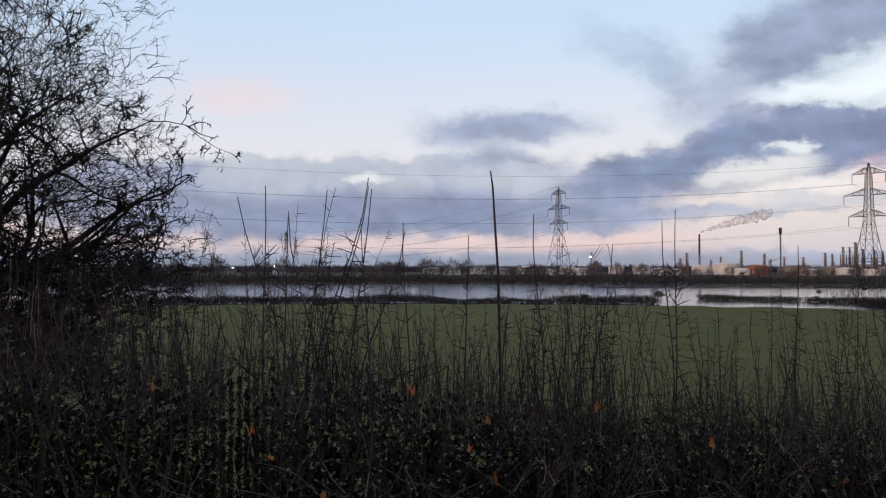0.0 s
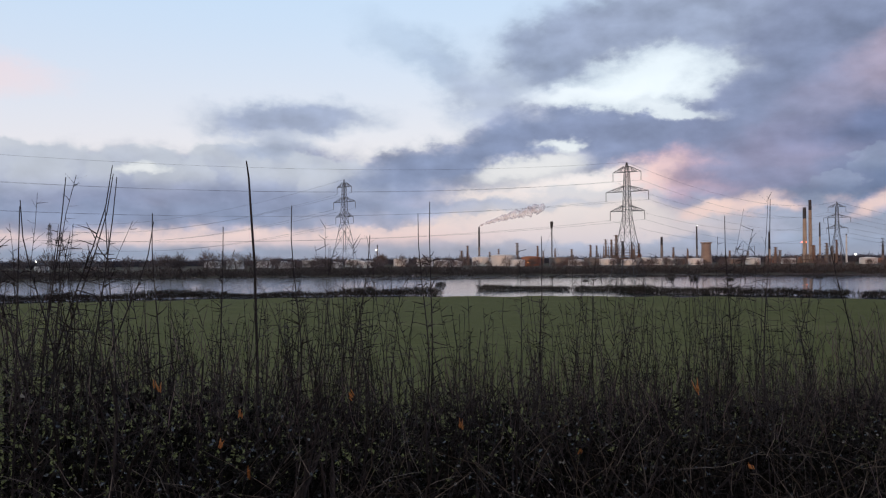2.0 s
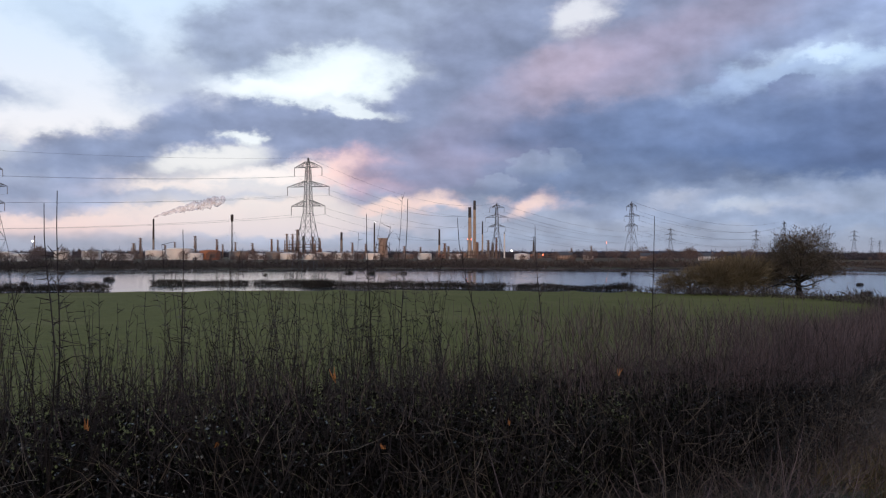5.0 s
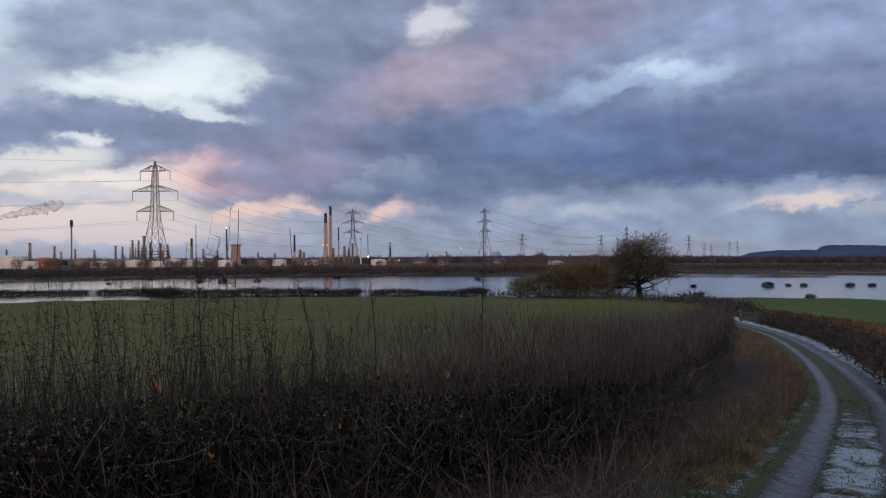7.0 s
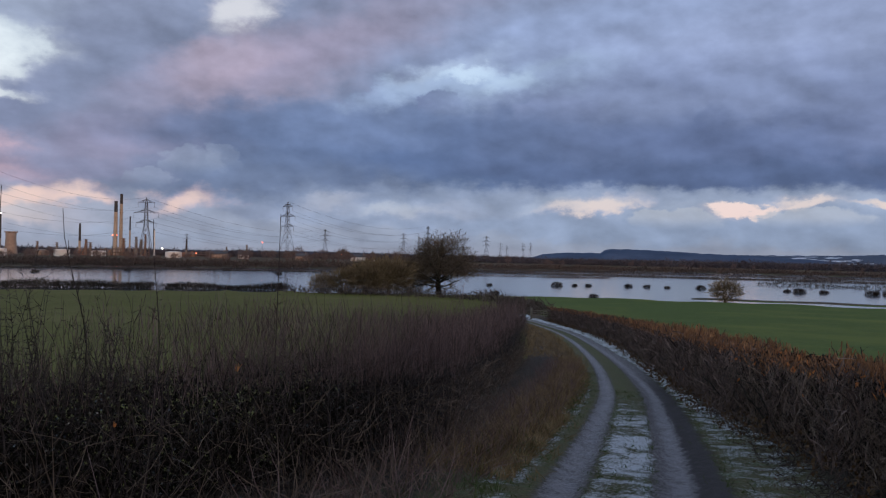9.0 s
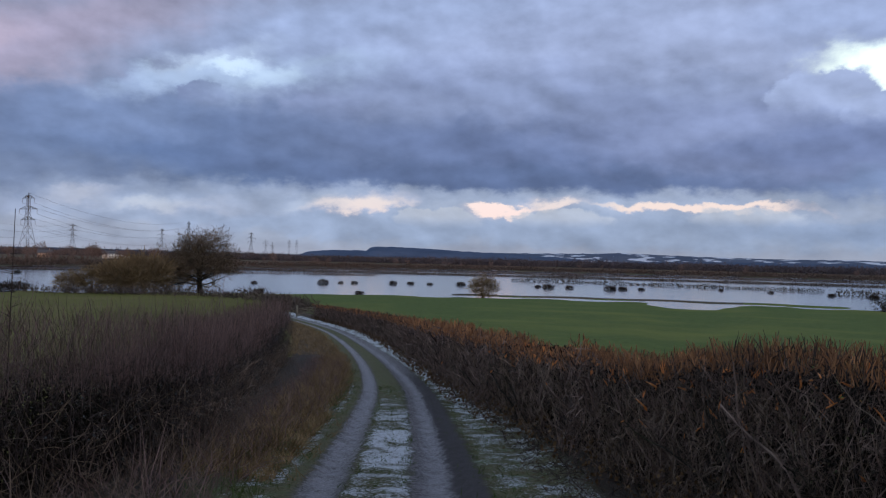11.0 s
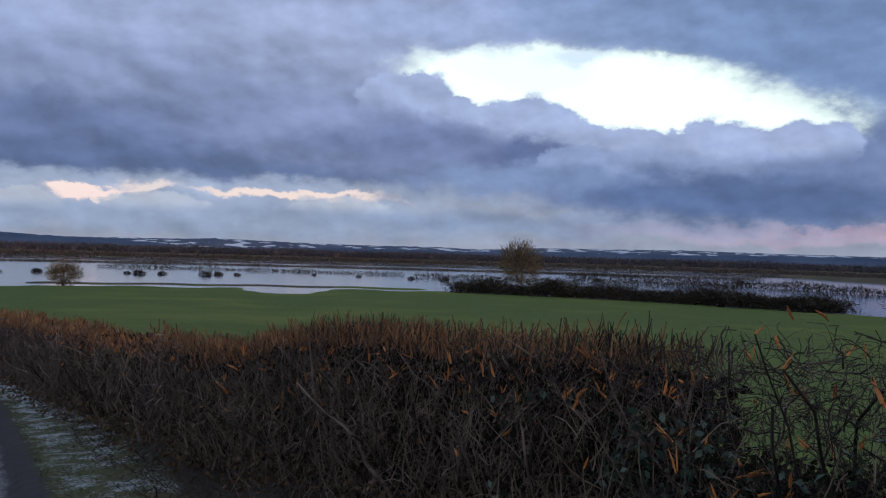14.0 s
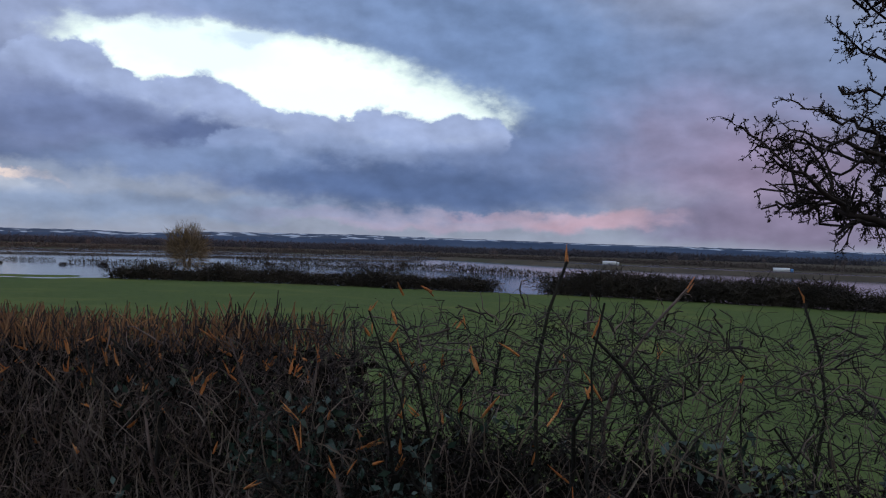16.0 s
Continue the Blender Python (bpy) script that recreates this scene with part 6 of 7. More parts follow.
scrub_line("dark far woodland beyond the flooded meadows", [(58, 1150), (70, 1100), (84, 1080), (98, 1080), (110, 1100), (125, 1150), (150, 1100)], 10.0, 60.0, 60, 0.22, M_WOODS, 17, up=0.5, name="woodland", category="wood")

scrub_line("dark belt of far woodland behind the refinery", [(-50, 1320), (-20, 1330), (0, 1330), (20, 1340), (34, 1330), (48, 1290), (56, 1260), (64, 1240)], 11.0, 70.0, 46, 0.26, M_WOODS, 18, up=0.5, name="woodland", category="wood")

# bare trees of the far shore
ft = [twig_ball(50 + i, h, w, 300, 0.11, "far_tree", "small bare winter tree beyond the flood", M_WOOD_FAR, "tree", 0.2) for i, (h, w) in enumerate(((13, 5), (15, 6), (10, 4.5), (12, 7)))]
g = np.random.default_rng(77)
for i, o in enumerate(ft):
    o["group"] = "bare trees of the far shore"
    set_down(o, *polar(-6 + i * 3.1, 640 + 12 * i))
for _ in range(125):
    a = g.uniform(-42, 17)
    repeat(ft[int(g.integers(0, 4))], *polar(a, g.uniform(600, 860)), g.uniform(0, 360), g.uniform(0.6, 1.15))
for _ in range(70):
    a = g.uniform(17, 64)
    repeat(ft[int(g.integers(0, 4))], *polar(a, g.uniform(760, 1000)), g.uniform(0, 360), g.uniform(0.4, 0.85))
for _ in range(60):
    a = g.uniform(4, 46)
    repeat(ft[int(g.integers(0, 4))], *polar(a, g.uniform(640, 840)), g.uniform(0, 360), g.uniform(0.4, 0.75))
for _ in range(20):
    a = g.uniform(46, 56)
    repeat(ft[int(g.integers(0, 4))], *polar(a, g.uniform(900, 1100)), g.uniform(0, 360), g.uniform(0.7, 1.2))
for _ in range(36):
    a = g.uniform(64, 150)
    repeat(ft[int(g.integers(0, 4))], *polar(a, g.uniform(760, 1000)), g.uniform(0, 360), g.uniform(0.3, 0.6))

# ---------------------------------------------------------------- pylons and wires
ARMS = ((0.60, 7.6), (0.76, 9.4), (0.92, 6.2))      # share of the height, half span


def pylon_width(h, H=50.0):
    f = h / H
    return np.interp(f, [0, 0.3, 0.55, 0.92, 1.0], [5.6, 3.4, 1.5, 0.85, 0.12])


def pylon():
    H = 50.0
    root = empty("pylon")
    tagged(root, "grey lattice steel electricity pylon with three pairs of arms", "pylon", "pylons on the plain")
    for sx, sy in ((1, 1), (1, -1), (-1, 1), (-1, -1)):
        hs = np.linspace(0, H, 12)
        P = np.array([[[sx * pylon_width(h), sy * pylon_width(h), h] for h in hs]])
        Heap().tube(P, np.full((1, 12), 0.13), 4).out("leg", M_STEEL, root)
    br = Heap()
    hs = [0]
    while hs[-1] < H * 0.93:
        hs.append(hs[-1] + max(2.0, 2.3 * float(pylon_width(hs[-1]))))
    for a, b in zip(hs[:-1], hs[1:]):
        wa, wb = float(pylon_width(a)), float(pylon_width(min(b, H)))
        ca = [(wa, wa), (wa, -wa), (-wa, -wa), (-wa, wa)]
        cb = [(wb, wb), (wb, -wb), (-wb, -wb), (-wb, wb)]
        for i in range(4):
            j = (i + 1) % 4
            br.bar((*ca[i], a), (*cb[j], b), 0.075)
            br.bar((*ca[j], a), (*cb[i], b), 0.075)
            br.bar((*cb[i], b), (*cb[j], b), 0.065)
    br.out("bracing", M_STEEL, root)
    for f, half in ARMS:
        for s in (1, -1):
            h, w = f * H, float(pylon_width(f * H))
            hp = Heap()
            for y in (w, -w):
                hp.bar((s * w, y, h), (s * half, 0, h), 0.11)
                hp.bar((s * w, y, h + 2.4), (s * half, 0, h), 0.10)
                for q in (0.3, 0.6):
                    x = s * (w + (half - w) * q)
                    hp.bar((x, y * (1 - q), h), (x, y * (1 - q), h + 2.4 * (1 - q)), 0.07)
                    hp.bar((x, y * (1 - q), h), (s * w, y, h + 2.4), 0.07)
            arm = hp.out("arm", M_STEEL, root)
            ins = Heap().bar((s * half, 0, h), (s * half, 0, h - 3.6), 0.13, 6)
            ins.out("insulator", M_GLASS_INS, arm)
    return root


first = pylon()
PY = {"A": (26.8, 353, 1.0, 52), "B": (39.5, 700, 1.0, 52), "C": (48.45, 690, 1.0, 100), "D": (7.8, 600, 1.32, 60), "E": (-10.55, 985, 1.0, 60), "F": (50.93, 1500, 1.0, 70), "G": (56.2, 1650, 1.0, 80), "H": (57.86, 1190, 1.0, 120),
      "I": (61.82, 1750, 1.0, 40), "J": (62.77, 2200, 0.85, 60), "K": (64.3, 2300, 0.9, 20), "L": (64.8, 2250, 0.9, 20), "M": (41.98, 1700, 0.8, 60), "N": (-43.0, 300, 1.0, 82), "O": (-9.9, 1020, 0.85, 60), "Q": (63.2, 2300, 0.75, 30)}
PLACE_OF = {}
for key, (az, r, size, turn) in PY.items():
    x, y = polar(az, r)
    z = min(float(ground(x, y)), PLAIN)
    if key == "A":
        set_down(first, x, y, -turn, size, z)
    else:
        repeat(first, x, y, -turn, size, z)
    PLACE_OF[key] = (x, y, z, size, radians(-turn))


def wires(a, b, sag):
    """The conductors from one pylon to the next, each hanging in its own curve."""
    root = empty("power_line", *PLACE_OF[a][:3])
    tagged(root, "thin overhead power line conductors sagging between pylons", "power line")
    inv = Matrix.Translation(-root.location)

    def tip(k, s, f, half):
        x, y, z, size, t = PLACE_OF[k]
        hook = 50 * f * size - 3.6 * size if half else 50 * size
        return np.array([x + s * half * size * math.cos(t), y + s * half * size * math.sin(t), z + hook])

    ends = [(s, f, half) for f, half in ARMS for s in (1, -1)] + [(0, 1.0, 0)]
    xa = {e: tip(a, *e) for e in ends}
    xb = {e: tip(b, *e) for e in ends}
    flip = np.linalg.norm(xa[ends[0]] - xb[ends[0]]) > np.linalg.norm(xa[ends[0]] - xb[ends[1]])
    for e in ends:
        q = (-e[0] if flip else e[0], e[1], e[2])
        t = np.linspace(0, 1, 25)[:, None]
        P = xa[e] * (1 - t) + xb[q if q in xb else e] * t
        P[:, 2] -= sag * 4 * (t * (1 - t))[:, 0]
        d = np.linalg.norm(P[:, :2], axis=1)
        ob = Heap().tube(P[None], np.clip(d * 0.00009, 0.020, 0.075)[None], 4).out("wire", M_WIRE, root)
        ob.matrix_parent_inverse = inv


for a, b, sag in (("N", "A", 10), ("A", "B", 9), ("E", "D", 12), ("B", "F", 14), ("C", "H", 12)):
    wires(a, b, sag)


# ---------------------------------------------------------------- the refinery across the flood
def top_at(el, r):
    return EYE + r * math.tan(radians(el)) - PLAIN


def stack(az, r, el, rad, label, dark=0.2, name="chimney", base_mat=None, taper=0.72):
    x, y = polar(az, r)
    H = top_at(el, r)
    root = empty(name, x, y, PLAIN - 0.3)
    tagged(root, label, "chimney")
    hd = H * (1 - dark)
    mid = rad * (1 - (1 - taper) * (1 - dark))
    lathe(Heap(), [(rad * 1.25, 0), (rad * 1.25, 2.5), (rad, 3.0), (mid, hd)], 0, 0, 0, 16).out("shaft", base_mat or M_CONC, root, smooth=True)
    lathe(Heap(), [(mid * 1.01, hd), (rad * taper, H), (rad * taper * 0.8, H + 0.02), (rad * taper * 0.8, H - 2)], 0, 0, 0, 16).out("sooty_top", M_SOOT, root, "blackened top", smooth=True)
    for f in (0.45, 0.7):
        q = rad * (1 - (1 - taper) * f)
        lathe(Heap(), [(q, H * f), (q + 1.0, H * f), (q + 1.0, H * f + 0.3), (q, H * f + 0.3)], 0, 0, 0, 16).out("gallery", M_PLANT, root)
    return root


stack(37.66, 1180, 2.95, 2.9, "tall concrete chimney catching warm light, with a sooty top", 0.20)
stack(37.98, 1190, 3.41, 2.5, "tallest concrete chimney catching warm light, with a sooty top", 0.16)
stack(38.52, 1190, 2.0, 1.2, "slim refinery chimney with a dark top", 0.35)
stack(35.59, 1180, 1.47, 1.7, "short refinery chimney with a long sooty top", 0.55)
stack(31.19, 1150, 1.88, 1.3, "slim dark refinery flare stack", 0.6, "flare_stack", M_PLANT)
stack(16.9, 1000, 2.04, 1.3, "thin dark chimney with smoke drifting from it", 0.5, "chimney", M_PLANT)
stack(28.98, 1150, 1.25, 2.0, "short grey refinery column", 0.3, "column", M_PLANT)
stack(40.0, 1200, 1.25, 1.1, "slim pale refinery stack", 0.05, "chimney", M_TANK)
stack(41.98, 1200, 0.65, 1.4, "short dark refinery stack", 0.6, "chimney", M_PLANT)
stack(10.0, 1000, 0.9, 0.8, "thin steel mast beyond the trees", 0.1, "chimney", M_PLANT)


def guyed_flare(az, r, el):
    x, y = polar(az, r)
    H = top_at(el, r)
    root = empty("flare_stack", x, y, PLAIN - 0.3)
    tagged(root, "tall thin guyed flare stack with a dark burner head", "flare stack")
    lathe(Heap(), [(0.7, 0), (0.55, H * 0.86)], 0, 0, 0, 8).out("riser", M_PLANT, root)
    lathe(Heap(), [(0.8, H * 0.84), (1.7, H * 0.87), (1.9, H * 0.97), (1.5, H), (1.0, H - 1)], 0, 0, 0, 12).out("burner_head", M_SOOT, root)
    for k in range(3):
        a = k * 2.094 + 0.4
        Heap().bar((0, 0, H * 0.8), (H * 0.3 * math.cos(a), H * 0.3 * math.sin(a), 0), 0.06).out("guy_wire", M_WIRE, root)
    br = Heap()
    for i in range(14):
        h0, h1 = H * 0.86 * i / 14, H * 0.86 * (i + 1) / 14
        for k in range(3):
            a, b = k * 2.094, (k + 1) * 2.094
            br.bar((1.1 * math.cos(a), 1.1 * math.sin(a), h0), (1.1 * math.cos(b), 1.1 * math.sin(b), h1), 0.09)
            br.bar((1.1 * math.cos(a), 1.1 * math.sin(a), h0), (1.1 * math.cos(a), 1.1 * math.sin(a), h1), 0.09)
    br.out("lattice", M_STEEL, root)


guyed_flare(21.8, 1080, 2.38)


def tank(az, r, rad, h, mat, label, name="storage_tank"):
    x, y = polar(az, r)
    root = empty(name, x, y, PLAIN - 0.2)
    tagged(root, label, "tank", "storage tanks")
    lathe(Heap(), [(rad, 0), (rad, h)], 0, 0, 0, 28).out("shell", mat, root, smooth=True)
    lathe(Heap(), [(rad * 1.01, h - 0.05), (rad * 1.01, h + 0.15), (rad * 0.5, h + rad * 0.09), (0.05, h + rad * 0.13)], 0, 0, 0, 28).out("roof", mat, root, smooth=True)
    for q in (0.35, 0.7):
        lathe(Heap(), [(rad + 0.02, h * q), (rad + 0.22, h * q), (rad + 0.22, h * q + 0.25), (rad + 0.02, h * q + 0.25)], 0, 0, 0, 28).out("wind_girder", mat, root)
    a0 = math.atan2(-y, -x)
    pts = np.array([[(rad + 0.5) * math.cos(a0 + 0.9 * t), (rad + 0.5) * math.sin(a0 + 0.9 * t), h * t] for t in np.linspace(0, 1, 10)])
    Heap().tube(pts[None], np.full((1, 10), 0.18), 4).out("stair", M_STEEL, root)


for az, r, rad, h, m, lab in ((17.1, 985, 12, 10, M_TANK, "white cylindrical oil storage tank"), (18.55, 960, 15, 12, M_TANK, "large white oil storage tank with a shallow roof"),
                              (20.4, 940, 11, 10, M_RUST, "rust-red oil storage tank catching warm light"), (13.2, 1000, 10, 9, M_TANK, "white cylindrical oil storage tank"), (11.6, 1010, 9, 9, M_TANK, "white cylindrical oil storage tank"),
                              (22.3, 1000, 12, 9, M_PLANT, "dull grey oil storage tank"), (24.6, 1000, 12, 8, M_PLANT, "dull grey oil storage tank"), (25.5, 985, 10, 7, M_TANK, "low white oil storage tank"),
                              (27.8, 1000, 9, 8, M_TANK, "white cylindrical oil storage tank"), (28.8, 980, 8, 7, M_TANK, "small white oil storage tank"), (30.0, 1000, 9, 7, M_PLANT, "dull grey oil storage tank"),
                              (8.4, 990, 10, 8, M_TANK, "white cylindrical oil storage tank"), (5.6, 1000, 11, 8, M_TANK, "white cylindrical oil storage tank"), (2.4, 1000, 10, 7, M_WHITE_WALL, "pale oil storage tank behind trees"),
                              (-0.8, 1020, 10, 7, M_WHITE_WALL, "pale oil storage tank behind trees"), (36.7, 1050, 8, 6, M_TANK, "low white oil storage tank"), (33.4, 1040, 9, 6, M_PLANT, "dull grey oil storage tank")):
    tank(az, r, rad, h, m, lab)
for az, r, rad, h, m in ((14.4, 890, 9, 7, M_TANK), (15.3, 900, 7, 6.5, M_WHITE_WALL), (9.4, 880, 12, 6.5, M_TANK), (7.0, 900, 10, 6, M_WHITE_WALL), (3.8, 890, 11, 6.5, M_TANK), (19.5, 930, 8, 7, M_WHITE_WALL),
                         (23.4, 960, 9, 6.5, M_TANK), (26.9, 960, 9, 6, M_TANK), (29.4, 950, 7, 7.5, M_TANK), (31.1, 960, 8, 7, M_WHITE_WALL), (34.6, 980, 8, 7, M_TANK), (41.2, 1000, 9, 6.5, M_TANK), (0.6, 900, 9, 8, M_TANK)):
    tank(az, r, rad, h, m, "pale oil storage tank between bare trees")


def column(az, r, el, rad, mat, label):
    """A distillation column with ring platforms and a side pipe."""
    x, y = polar(az, r)
    H = top_at(el, r)
    root = empty("process_column", x, y, PLAIN - 0.2)
    tagged(root, label, "column", "refinery columns")
    lathe(Heap(), [(rad, 0), (rad, H * 0.62), (rad * 0.72, H * 0.66), (rad * 0.72, H * 0.97), (rad * 0.3, H)], 0, 0, 0, 12).out("vessel", mat, root, smooth=True)
    for f in np.arange(0.22, 0.98, 0.15):
        lathe(Heap(), [(rad * 0.7, H * f), (rad + 1.1, H * f), (rad + 1.1, H * f + 0.5), (rad * 0.7, H * f + 0.5)], 0, 0, 0, 12).out("platform", M_PLANT_RED, root)
    Heap().tube(np.array([[[rad + 0.5, 0, 0], [rad + 0.5, 0, H * 0.9], [rad * 0.3, 0, H * 0.99]]]), np.full((1, 3), 0.3), 6).out("side_pipe", M_PLANT, root)


g = np.random.default_rng(5)
for az, el, rad in ((19.46, 0.95, 2.0), (20.83, 0.74, 1.7), (24.35, 0.77, 1.6), (24.75, 0.72, 1.3), (25.35, 1.13, 1.8), (25.72, 1.12, 1.7), (26.05, 1.42, 3.0), (26.45, 1.0, 2.4), (27.05, 0.95, 2.2), (27.5, 0.85, 1.7),
                    (18.2, 0.55, 1.2), (16.1, 0.8, 2.0), (15.7, 0.45, 2.6), (23.1, 0.5, 1.5), (22.0, 0.55, 1.2), (29.7, 0.55, 1.6), (30.6, 0.45, 1.3), (35.95, 0.5, 2.2), (38.15, 0.6, 2.8), (38.9, 0.72, 2.2), (39.2, 0.55, 2.0),
                    (39.45, 0.9, 1.6), (36.2, 0.3, 2.0), (33.2, 0.3, 1.4), (34.3, 0.25, 1.3), (45.8, 0.35, 1.2), (17.6, 0.35, 1.4), (44.5, 0.2, 1.0), (21.2, 0.4, 1.0)):
    column(az, 1120 + g.uniform(-40, 40), el, rad * 0.72, M_PLANT_RED if g.uniform() < 0.5 else M_PLANT, "upright refinery process column with ring platforms")


def pipe_rack(az, r, wide, high, label):
    """An open steel frame full of vessels and pipes."""
    x, y = polar(az, r)
    root = empty("process_unit", x, y, PLAIN - 0.2)
    root.rotation_euler = (0, 0, -radians(az))
    tagged(root, label, "process unit")
    nx, nz = max(2, int(wide / 6)), max(2, int(high / 5))
    fr = Heap()
    for i in range(nx + 1):
        for yy in (-5, 5):
            X = -wide / 2 + wide * i / nx
            fr.bar((X, yy, 0), (X, yy, high * g.uniform(0.7, 1.0)), 0.4)
    for k in range(1, nz + 1):
        for yy in (-5, 5):
            fr.bar((-wide / 2, yy, high * 0.7 * k / nz), (wide / 2, yy, high * 0.7 * k / nz), 0.35)
    fr.out("frame", M_PLANT_RED, root)
    for k in range(nz):
        hp = Heap()
        box(hp, -wide / 2, -5, high * 0.7 * k / nz + 0.3, wide / 2, 5, high * 0.7 * k / nz + 0.6)
        hp.out("deck", M_PLANT, root)
    for _ in range(nx + 2):
        h, q = g.uniform(2, high * 0.7), g.uniform(1.2, 2.6)
        X = g.uniform(-wide / 2, wide / 2)
        lathe(Heap(), [(q, 0), (q, h), (q * 0.6, h + q * 0.6), (0.1, h + q * 0.8)], X, g.uniform(-3, 3), 0, 10).out("vessel", M_PLANT if g.uniform() < 0.6 else M_RUST, root, smooth=True)


pipe_rack(26.4, 1110, 46, 26, "rusty refinery process unit of frames, vessels and pipes")
pipe_rack(25.5, 1130, 24, 15, "rusty refinery process unit of frames, vessels and pipes")
pipe_rack(38.6, 1160, 44, 13, "refinery process unit at the chimneys' feet")
pipe_rack(37.4, 1160, 24, 11, "refinery process unit at the chimneys' feet")
pipe_rack(35.8, 1160, 16, 12, "refinery process unit round a short chimney")
pipe_rack(29.8, 1130, 30, 9, "low refinery process unit")
pipe_rack(22.8, 1130, 36, 9, "low refinery process unit")
pipe_rack(15.9, 1060, 12, 14, "dark refinery loading tower")
pipe_rack(42.4, 1180, 34, 8, "low refinery process unit")


def cooling_tower(az, r, el, rad):
    x, y = polar(az, r)
    H = top_at(el, r)
    root = empty("cooling_tower", x, y, PLAIN - 0.2)
    tagged(root, "stout brown cooling tower with a notched rim", "cooling tower")
    lathe(Heap(), [(rad, 0), (rad * 0.86, H * 0.35), (rad * 0.76, H * 0.7), (rad * 0.8, H * 0.97), (rad * 0.7, H * 0.97), (rad * 0.66, H * 0.7)], 0, 0, 0, 24).out("shell", M_BRICK, root, smooth=True)
    for k in range(8):
        a = k * math.pi / 4
        hp = Heap()
        cx, cy = rad * 0.76 * math.cos(a), rad * 0.76 * math.sin(a)
        box(hp, cx - 1.2, cy - 1.2, H * 0.94, cx + 1.2, cy + 1.2, H)
        hp.out("rim_block", M_BRICK, root)


cooling_tower(31.77, 1120, 0.86, 7.5)


def lamp_on(az, r, el, mat, label, size=0.8):
    x, y = polar(az, r)
    z = EYE + r * math.tan(radians(el))
    root = empty("plant_lamp", x, y, PLAIN - 0.2)
    tagged(root, label, "lamp", "lamps of the refinery")
    Heap().bar((0, 0, 0), (0, 0, z - PLAIN), 0.16, 6).out("post", M_STEEL, root)
    lathe(Heap(), [(0.05, -size), (size * 0.7, -size * 0.7), (size, 0), (size * 0.7, size * 0.7), (0.05, size)], 0, 0, z - PLAIN + size, 8).out("lens", mat, root, "lit lamp")


for az, r, el, m, lab, s in ((31.19, 1100, 1.92, M_LAMP_W, "bright white lamp high on a post", 0.6), (40.5, 1000, -0.05, M_LAMP_W, "bright white lamp on a low post", 0.9), (37.75, 1150, 0.75, M_LAMP_R, "red warning lamp on a mast", 0.8),
                             (37.5, 1150, 0.75, M_LAMP_R, "red warning lamp on a mast", 0.8), (42.6, 1000, -0.3, M_LAMP_R, "red warning lamp on a low post", 0.7), (20.2, 930, -0.45, M_LAMP_O, "orange sodium lamp on a post", 0.7), (46.8, 1100, 0.5, M_LAMP_R, "red warning lamp on a mast", 0.7),
                             (9.9, 1000, 0.5, M_LAMP_W, "bright white lamp on a post", 0.8), (-14.0, 760, -0.2, M_LAMP_W, "white street lamp on a post", 0.6), (-11.3, 760, -0.1, M_LAMP_W, "white street lamp on a post", 0.6), (52.0, 1000, -0.2, M_LAMP_R, "red warning lamp on a low post", 0.5)):
    lamp_on(az, r, el, m, lab, s)


def plume(az, r, el, az2, el2, grow, label, seed):
    """Smoke that leaves a chimney: a row of rolling lumps that widen along the wind."""
    gg = np.random.default_rng(seed)
    x0, y0 = polar(az, r)
    z0 = EYE + r * math.tan(radians(el))
    x1, y1 = polar(az2, r)
    z1 = EYE + r * math.tan(radians(el2))
    n, sides = 44, 14
    hp = Heap()
    V = []
    for i in range(n):
        t = i / (n - 1)
        s = (0.5 + grow * t ** 0.8) * (1.0 if t < 0.8 else max(0.05, math.sqrt(1 - ((t - 0.8) / 0.2) ** 2)))
        c = Vector((x0 + (x1 - x0) * t, y0 + (y1 - y0) * t, z0 + (z1 - z0) * t ** 0.8))
        for k in range(sides):
            a = k * 2 * math.pi / sides
            d = Vector((math.cos(a) * math.sin(radians(az)), math.cos(a) * math.cos(radians(az)), math.sin(a)))
            q = c + d * s
            V.append(q + d * s * (0.75 * noise.noise(q / (1.6 * s + 1.5)) + 0.35 * noise.noise(q / (0.5 * s + 0.6))))
    idx = np.arange(n * sides).reshape(n, sides)
    nx = np.roll(idx, -1, axis=1)
    hp.add(np.array([list(v) for v in V]), np.stack([idx[:-1], nx[:-1], nx[1:], idx[1:]], axis=-1).reshape(-1, 4))
    ob = hp.out("smoke_plume", M_SMOKE, smooth=True)
    tagged(ob, label, "smoke", kind="stuff")


plume(16.9, 1000, 2.08, 21.4, 3.35, 6.5, "grey smoke drifting from a thin chimney", 3)


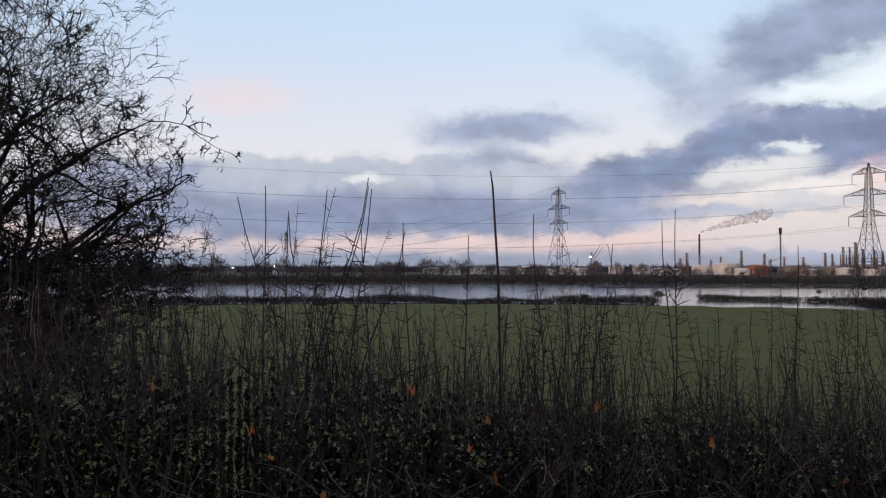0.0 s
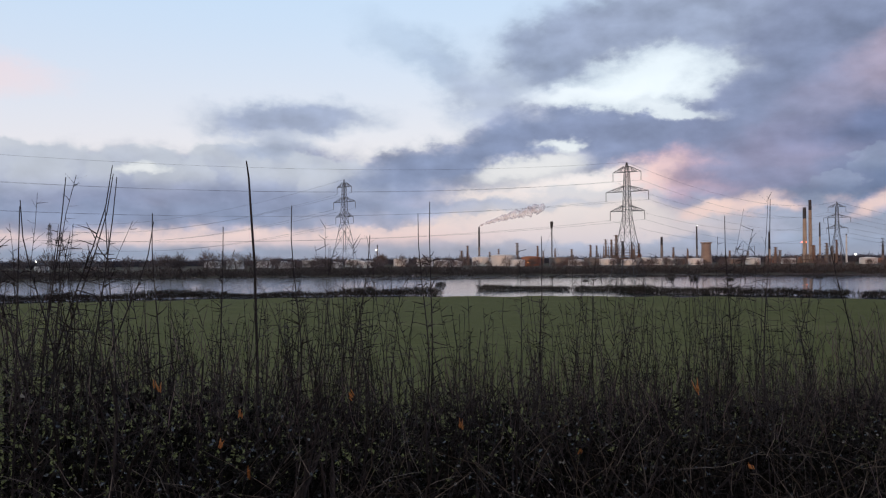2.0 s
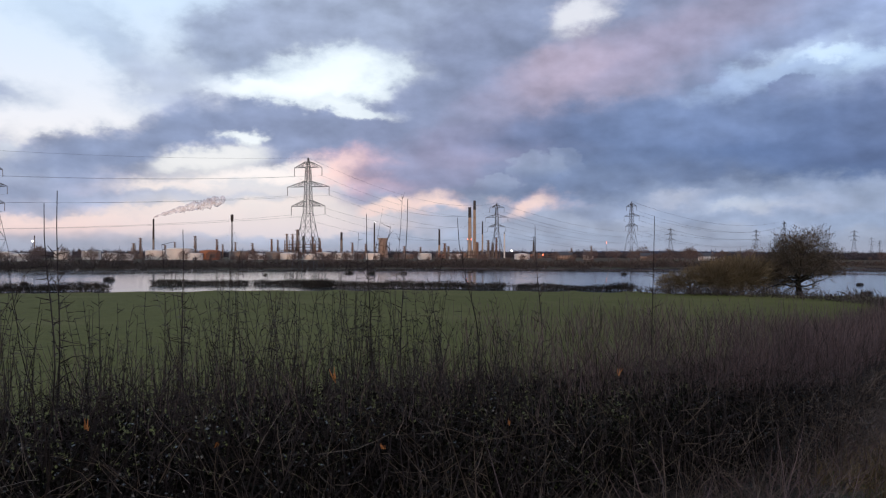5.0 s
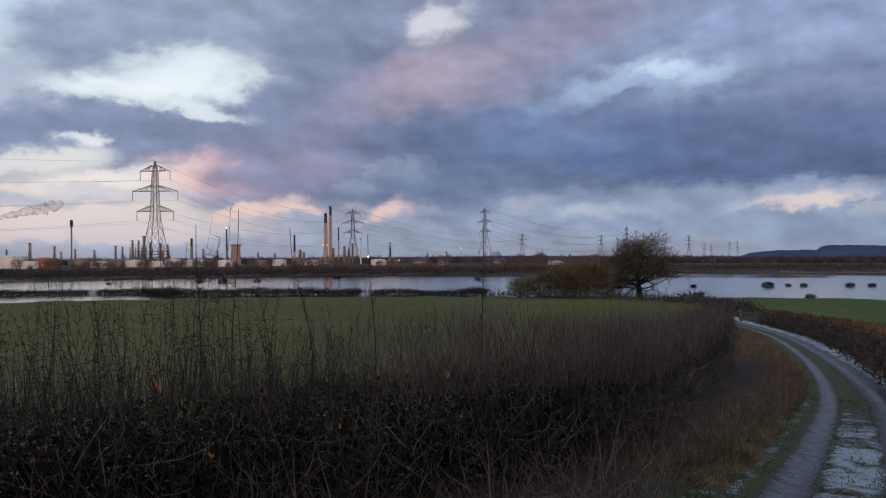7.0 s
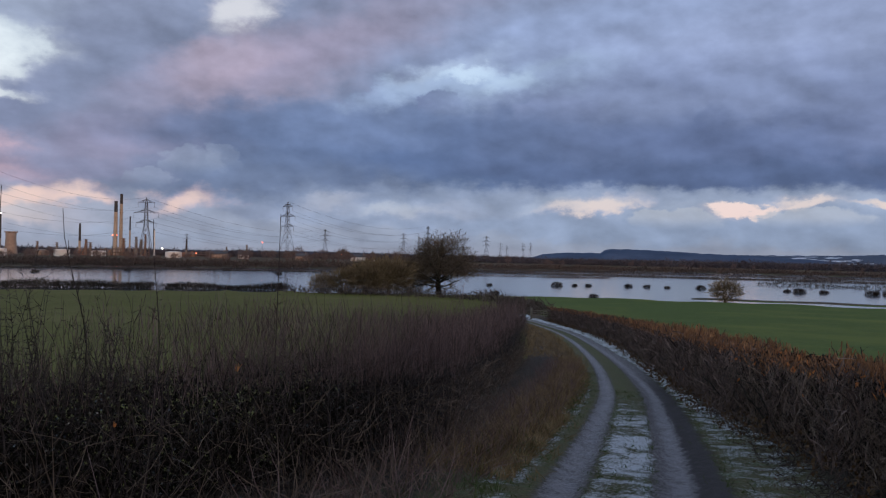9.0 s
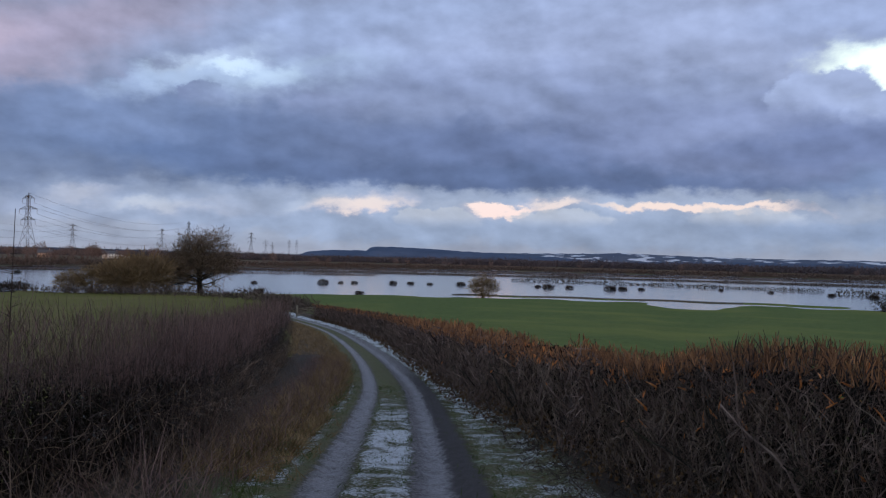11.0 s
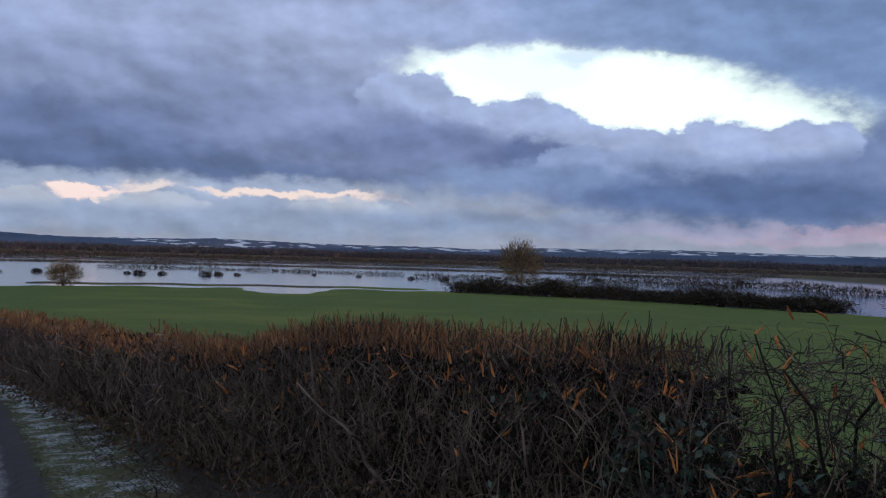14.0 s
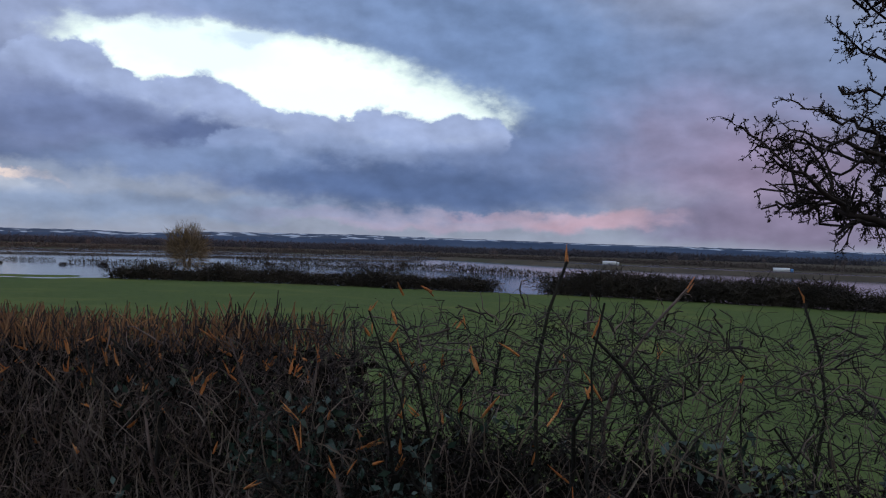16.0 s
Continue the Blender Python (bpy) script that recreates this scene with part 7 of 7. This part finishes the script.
# ---------------------------------------------------------------- far buildings, lorries, the gate
def house(az, r, w, d, h, wall, label, turn=0.0):
    x, y = polar(az, r)
    root = empty("house", x, y, PLAIN - 0.1)
    root.rotation_euler = (0, 0, -radians(az) + radians(turn))
    tagged(root, label, "house")
    hp = Heap()
    box(hp, -w / 2, -d / 2, 0, w / 2, d / 2, h)
    hp.out("wall", wall, root)
    V = np.array([[-w / 2 - 0.3, -d / 2 - 0.4, h], [w / 2 + 0.3, -d / 2 - 0.4, h], [w / 2 + 0.3, d / 2 + 0.4, h], [-w / 2 - 0.3, d / 2 + 0.4, h], [-w / 2 - 0.3, 0, h + d * 0.4], [w / 2 + 0.3, 0, h + d * 0.4]], float)
    hp = Heap()
    hp.add(V, np.array([[0, 1, 5, 4], [2, 3, 4, 5], [0, 4, 3, 3], [1, 2, 5, 5]])[:2])
    hp.add(V, np.array([[0, 4, 3, 0], [1, 2, 5, 1]]))
    hp.out("roof", M_SLATE, root, "dark pitched roof")
    hp = Heap()
    box(hp, w * 0.3, -0.5, h + d * 0.25, w * 0.3 + 0.9, 0.5, h + d * 0.4 + 1.2)
    hp.out("chimney", M_BRICK, root)
    for i in range(max(2, int(w / 3))):
        X = -w / 2 + w * (i + 0.5) / max(2, int(w / 3))
        for Z in ((1.0, 3.6) if h > 4.5 else (1.0,)):
            hp = Heap()
            box(hp, X - 0.5, -d / 2 - 0.06, Z, X + 0.5, -d / 2 + 0.1, Z + 1.2)
            hp.out("window", M_SLATE, root, "dark window")


house(53.2, 980, 18, 8, 5, M_WHITE_WALL, "long white farmhouse with a dark roof across the flood")
house(54.0, 985, 9, 7, 4.5, M_WHITE_WALL, "small white cottage with a dark roof", 20)
house(86.9, 1150, 7, 7, 4.5, M_WHITE_WALL, "white gabled farmhouse among far woods", 80)
house(90.3, 1200, 14, 6, 2.6, M_WHITE_WALL, "long white farm building among far woods")
house(49.4, 960, 14, 9, 4.5, M_BRICK, "brick farmhouse near the refinery")
house(44.0, 1020, 20, 9, 5, M_BRICK, "long low brick works building")
house(45.6, 1020, 12, 9, 5, M_WHITE_WALL, "pale low works building")
house(-14.2, 760, 10, 8, 5.5, M_BRICK, "brick house among bare trees", 10)
house(-8.2, 770, 10, 8, 5, M_BRICK, "brick house among bare trees", -15)
house(-11.0, 790, 9, 8, 5.5, M_WHITE_WALL, "pale house among bare trees", 25)
house(122.5, 1200, 7, 5, 3.4, M_WHITE_WALL, "small white house below the wooded rise")
house(112.8, 1200, 8, 6, 3.4, M_WHITE_WALL, "small white house below the wooded rise", 30)
house(126.0, 1200, 7, 5, 3.2, M_WHITE_WALL, "small pale house below the wooded rise")


def lorry(az, r, label, cab_mat, z):
    x, y = polar(az, r)
    root = empty("lorry", x, y, z)
    root.rotation_euler = (0, 0, -radians(az))
    root.scale = (0.62, 0.62, 0.62)
    tagged(root, label, "lorry")
    hp = Heap()
    box(hp, -8, -1.25, 1.1, 4.6, 1.25, 4.1)
    hp.out("trailer", M_LORRY, root)
    V = Heap()
    box(V, 5.0, -1.2, 0.7, 7.2, 1.2, 3.4)
    V.out("cab", cab_mat, root, "painted driver's cab")
    for X in (-7, -5.8, -4.6, 3.4, 6.2):
        for Y in (-1.15, 0.85):
            h = Heap()
            P = np.array([[[X, Y, 0.52], [X, Y + 0.3, 0.52]]])
            h.tube(P, np.full((1, 2), 0.52), 12).out("wheel", M_RUBBER, root)


# a causeway carries the road past the far end of the flood
cw = np.array([polar(a, r) for a, r in ((124, 640), (132, 520), (140, 470), (150, 440), (158, 430))])
cc = line_at(cw, 4.0)
tt = unit(np.gradient(cc, axis=0))
nn = np.stack([tt[:, 1], -tt[:, 0]], axis=1)
V = np.concatenate([np.column_stack([cc + nn * o, np.full(len(cc), z)]) for o, z in ((-16, -9.8), (-5, -7.6), (5, -7.6), (16, -9.8))])
kk = np.arange(len(V)).reshape(4, len(cc))
bank_ob = link_mesh("road_embankment", raw_mesh("road_embankment", V, np.stack([kk[:-1, :-1], kk[1:, :-1], kk[1:, 1:], kk[:-1, 1:]], axis=-1).reshape(-1, 4)), M_MARSH)
tagged(bank_ob, "low earth embankment carrying a far road", "embankment", kind="structure")
lorry(134.9, 500, "white box lorry on the far road", M_LORRY, -7.6)
lorry(145.6, 455, "white lorry with a blue cab on the far road", M_BLUE, -7.6)


def field_gate():
    x, y = 111.5, 50.0
    root = empty("field_gate", x, y, float(ground(x, y)) - 0.05)
    root.rotation_euler = (0, 0, radians(-20))
    tagged(root, "weathered five-bar timber field gate at the lane's end", "gate")
    for s in (-1.8, 1.8):
        hp = Heap()
        box(hp, s - 0.11, -0.11, 0, s + 0.11, 0.11, 1.75)
        hp.out("post", M_GATE, root)
    for i in range(5):
        hp = Heap()
        box(hp, -1.7, -0.03, 0.25 + i * 0.25, 1.7, 0.03, 0.36 + i * 0.25)
        hp.out("rail", M_GATE, root)
    hp = Heap()
    hp.bar((-1.7, 0.04, 0.3), (1.7, 0.04, 1.3), 0.05)
    hp.out("brace", M_GATE, root)


field_gate()
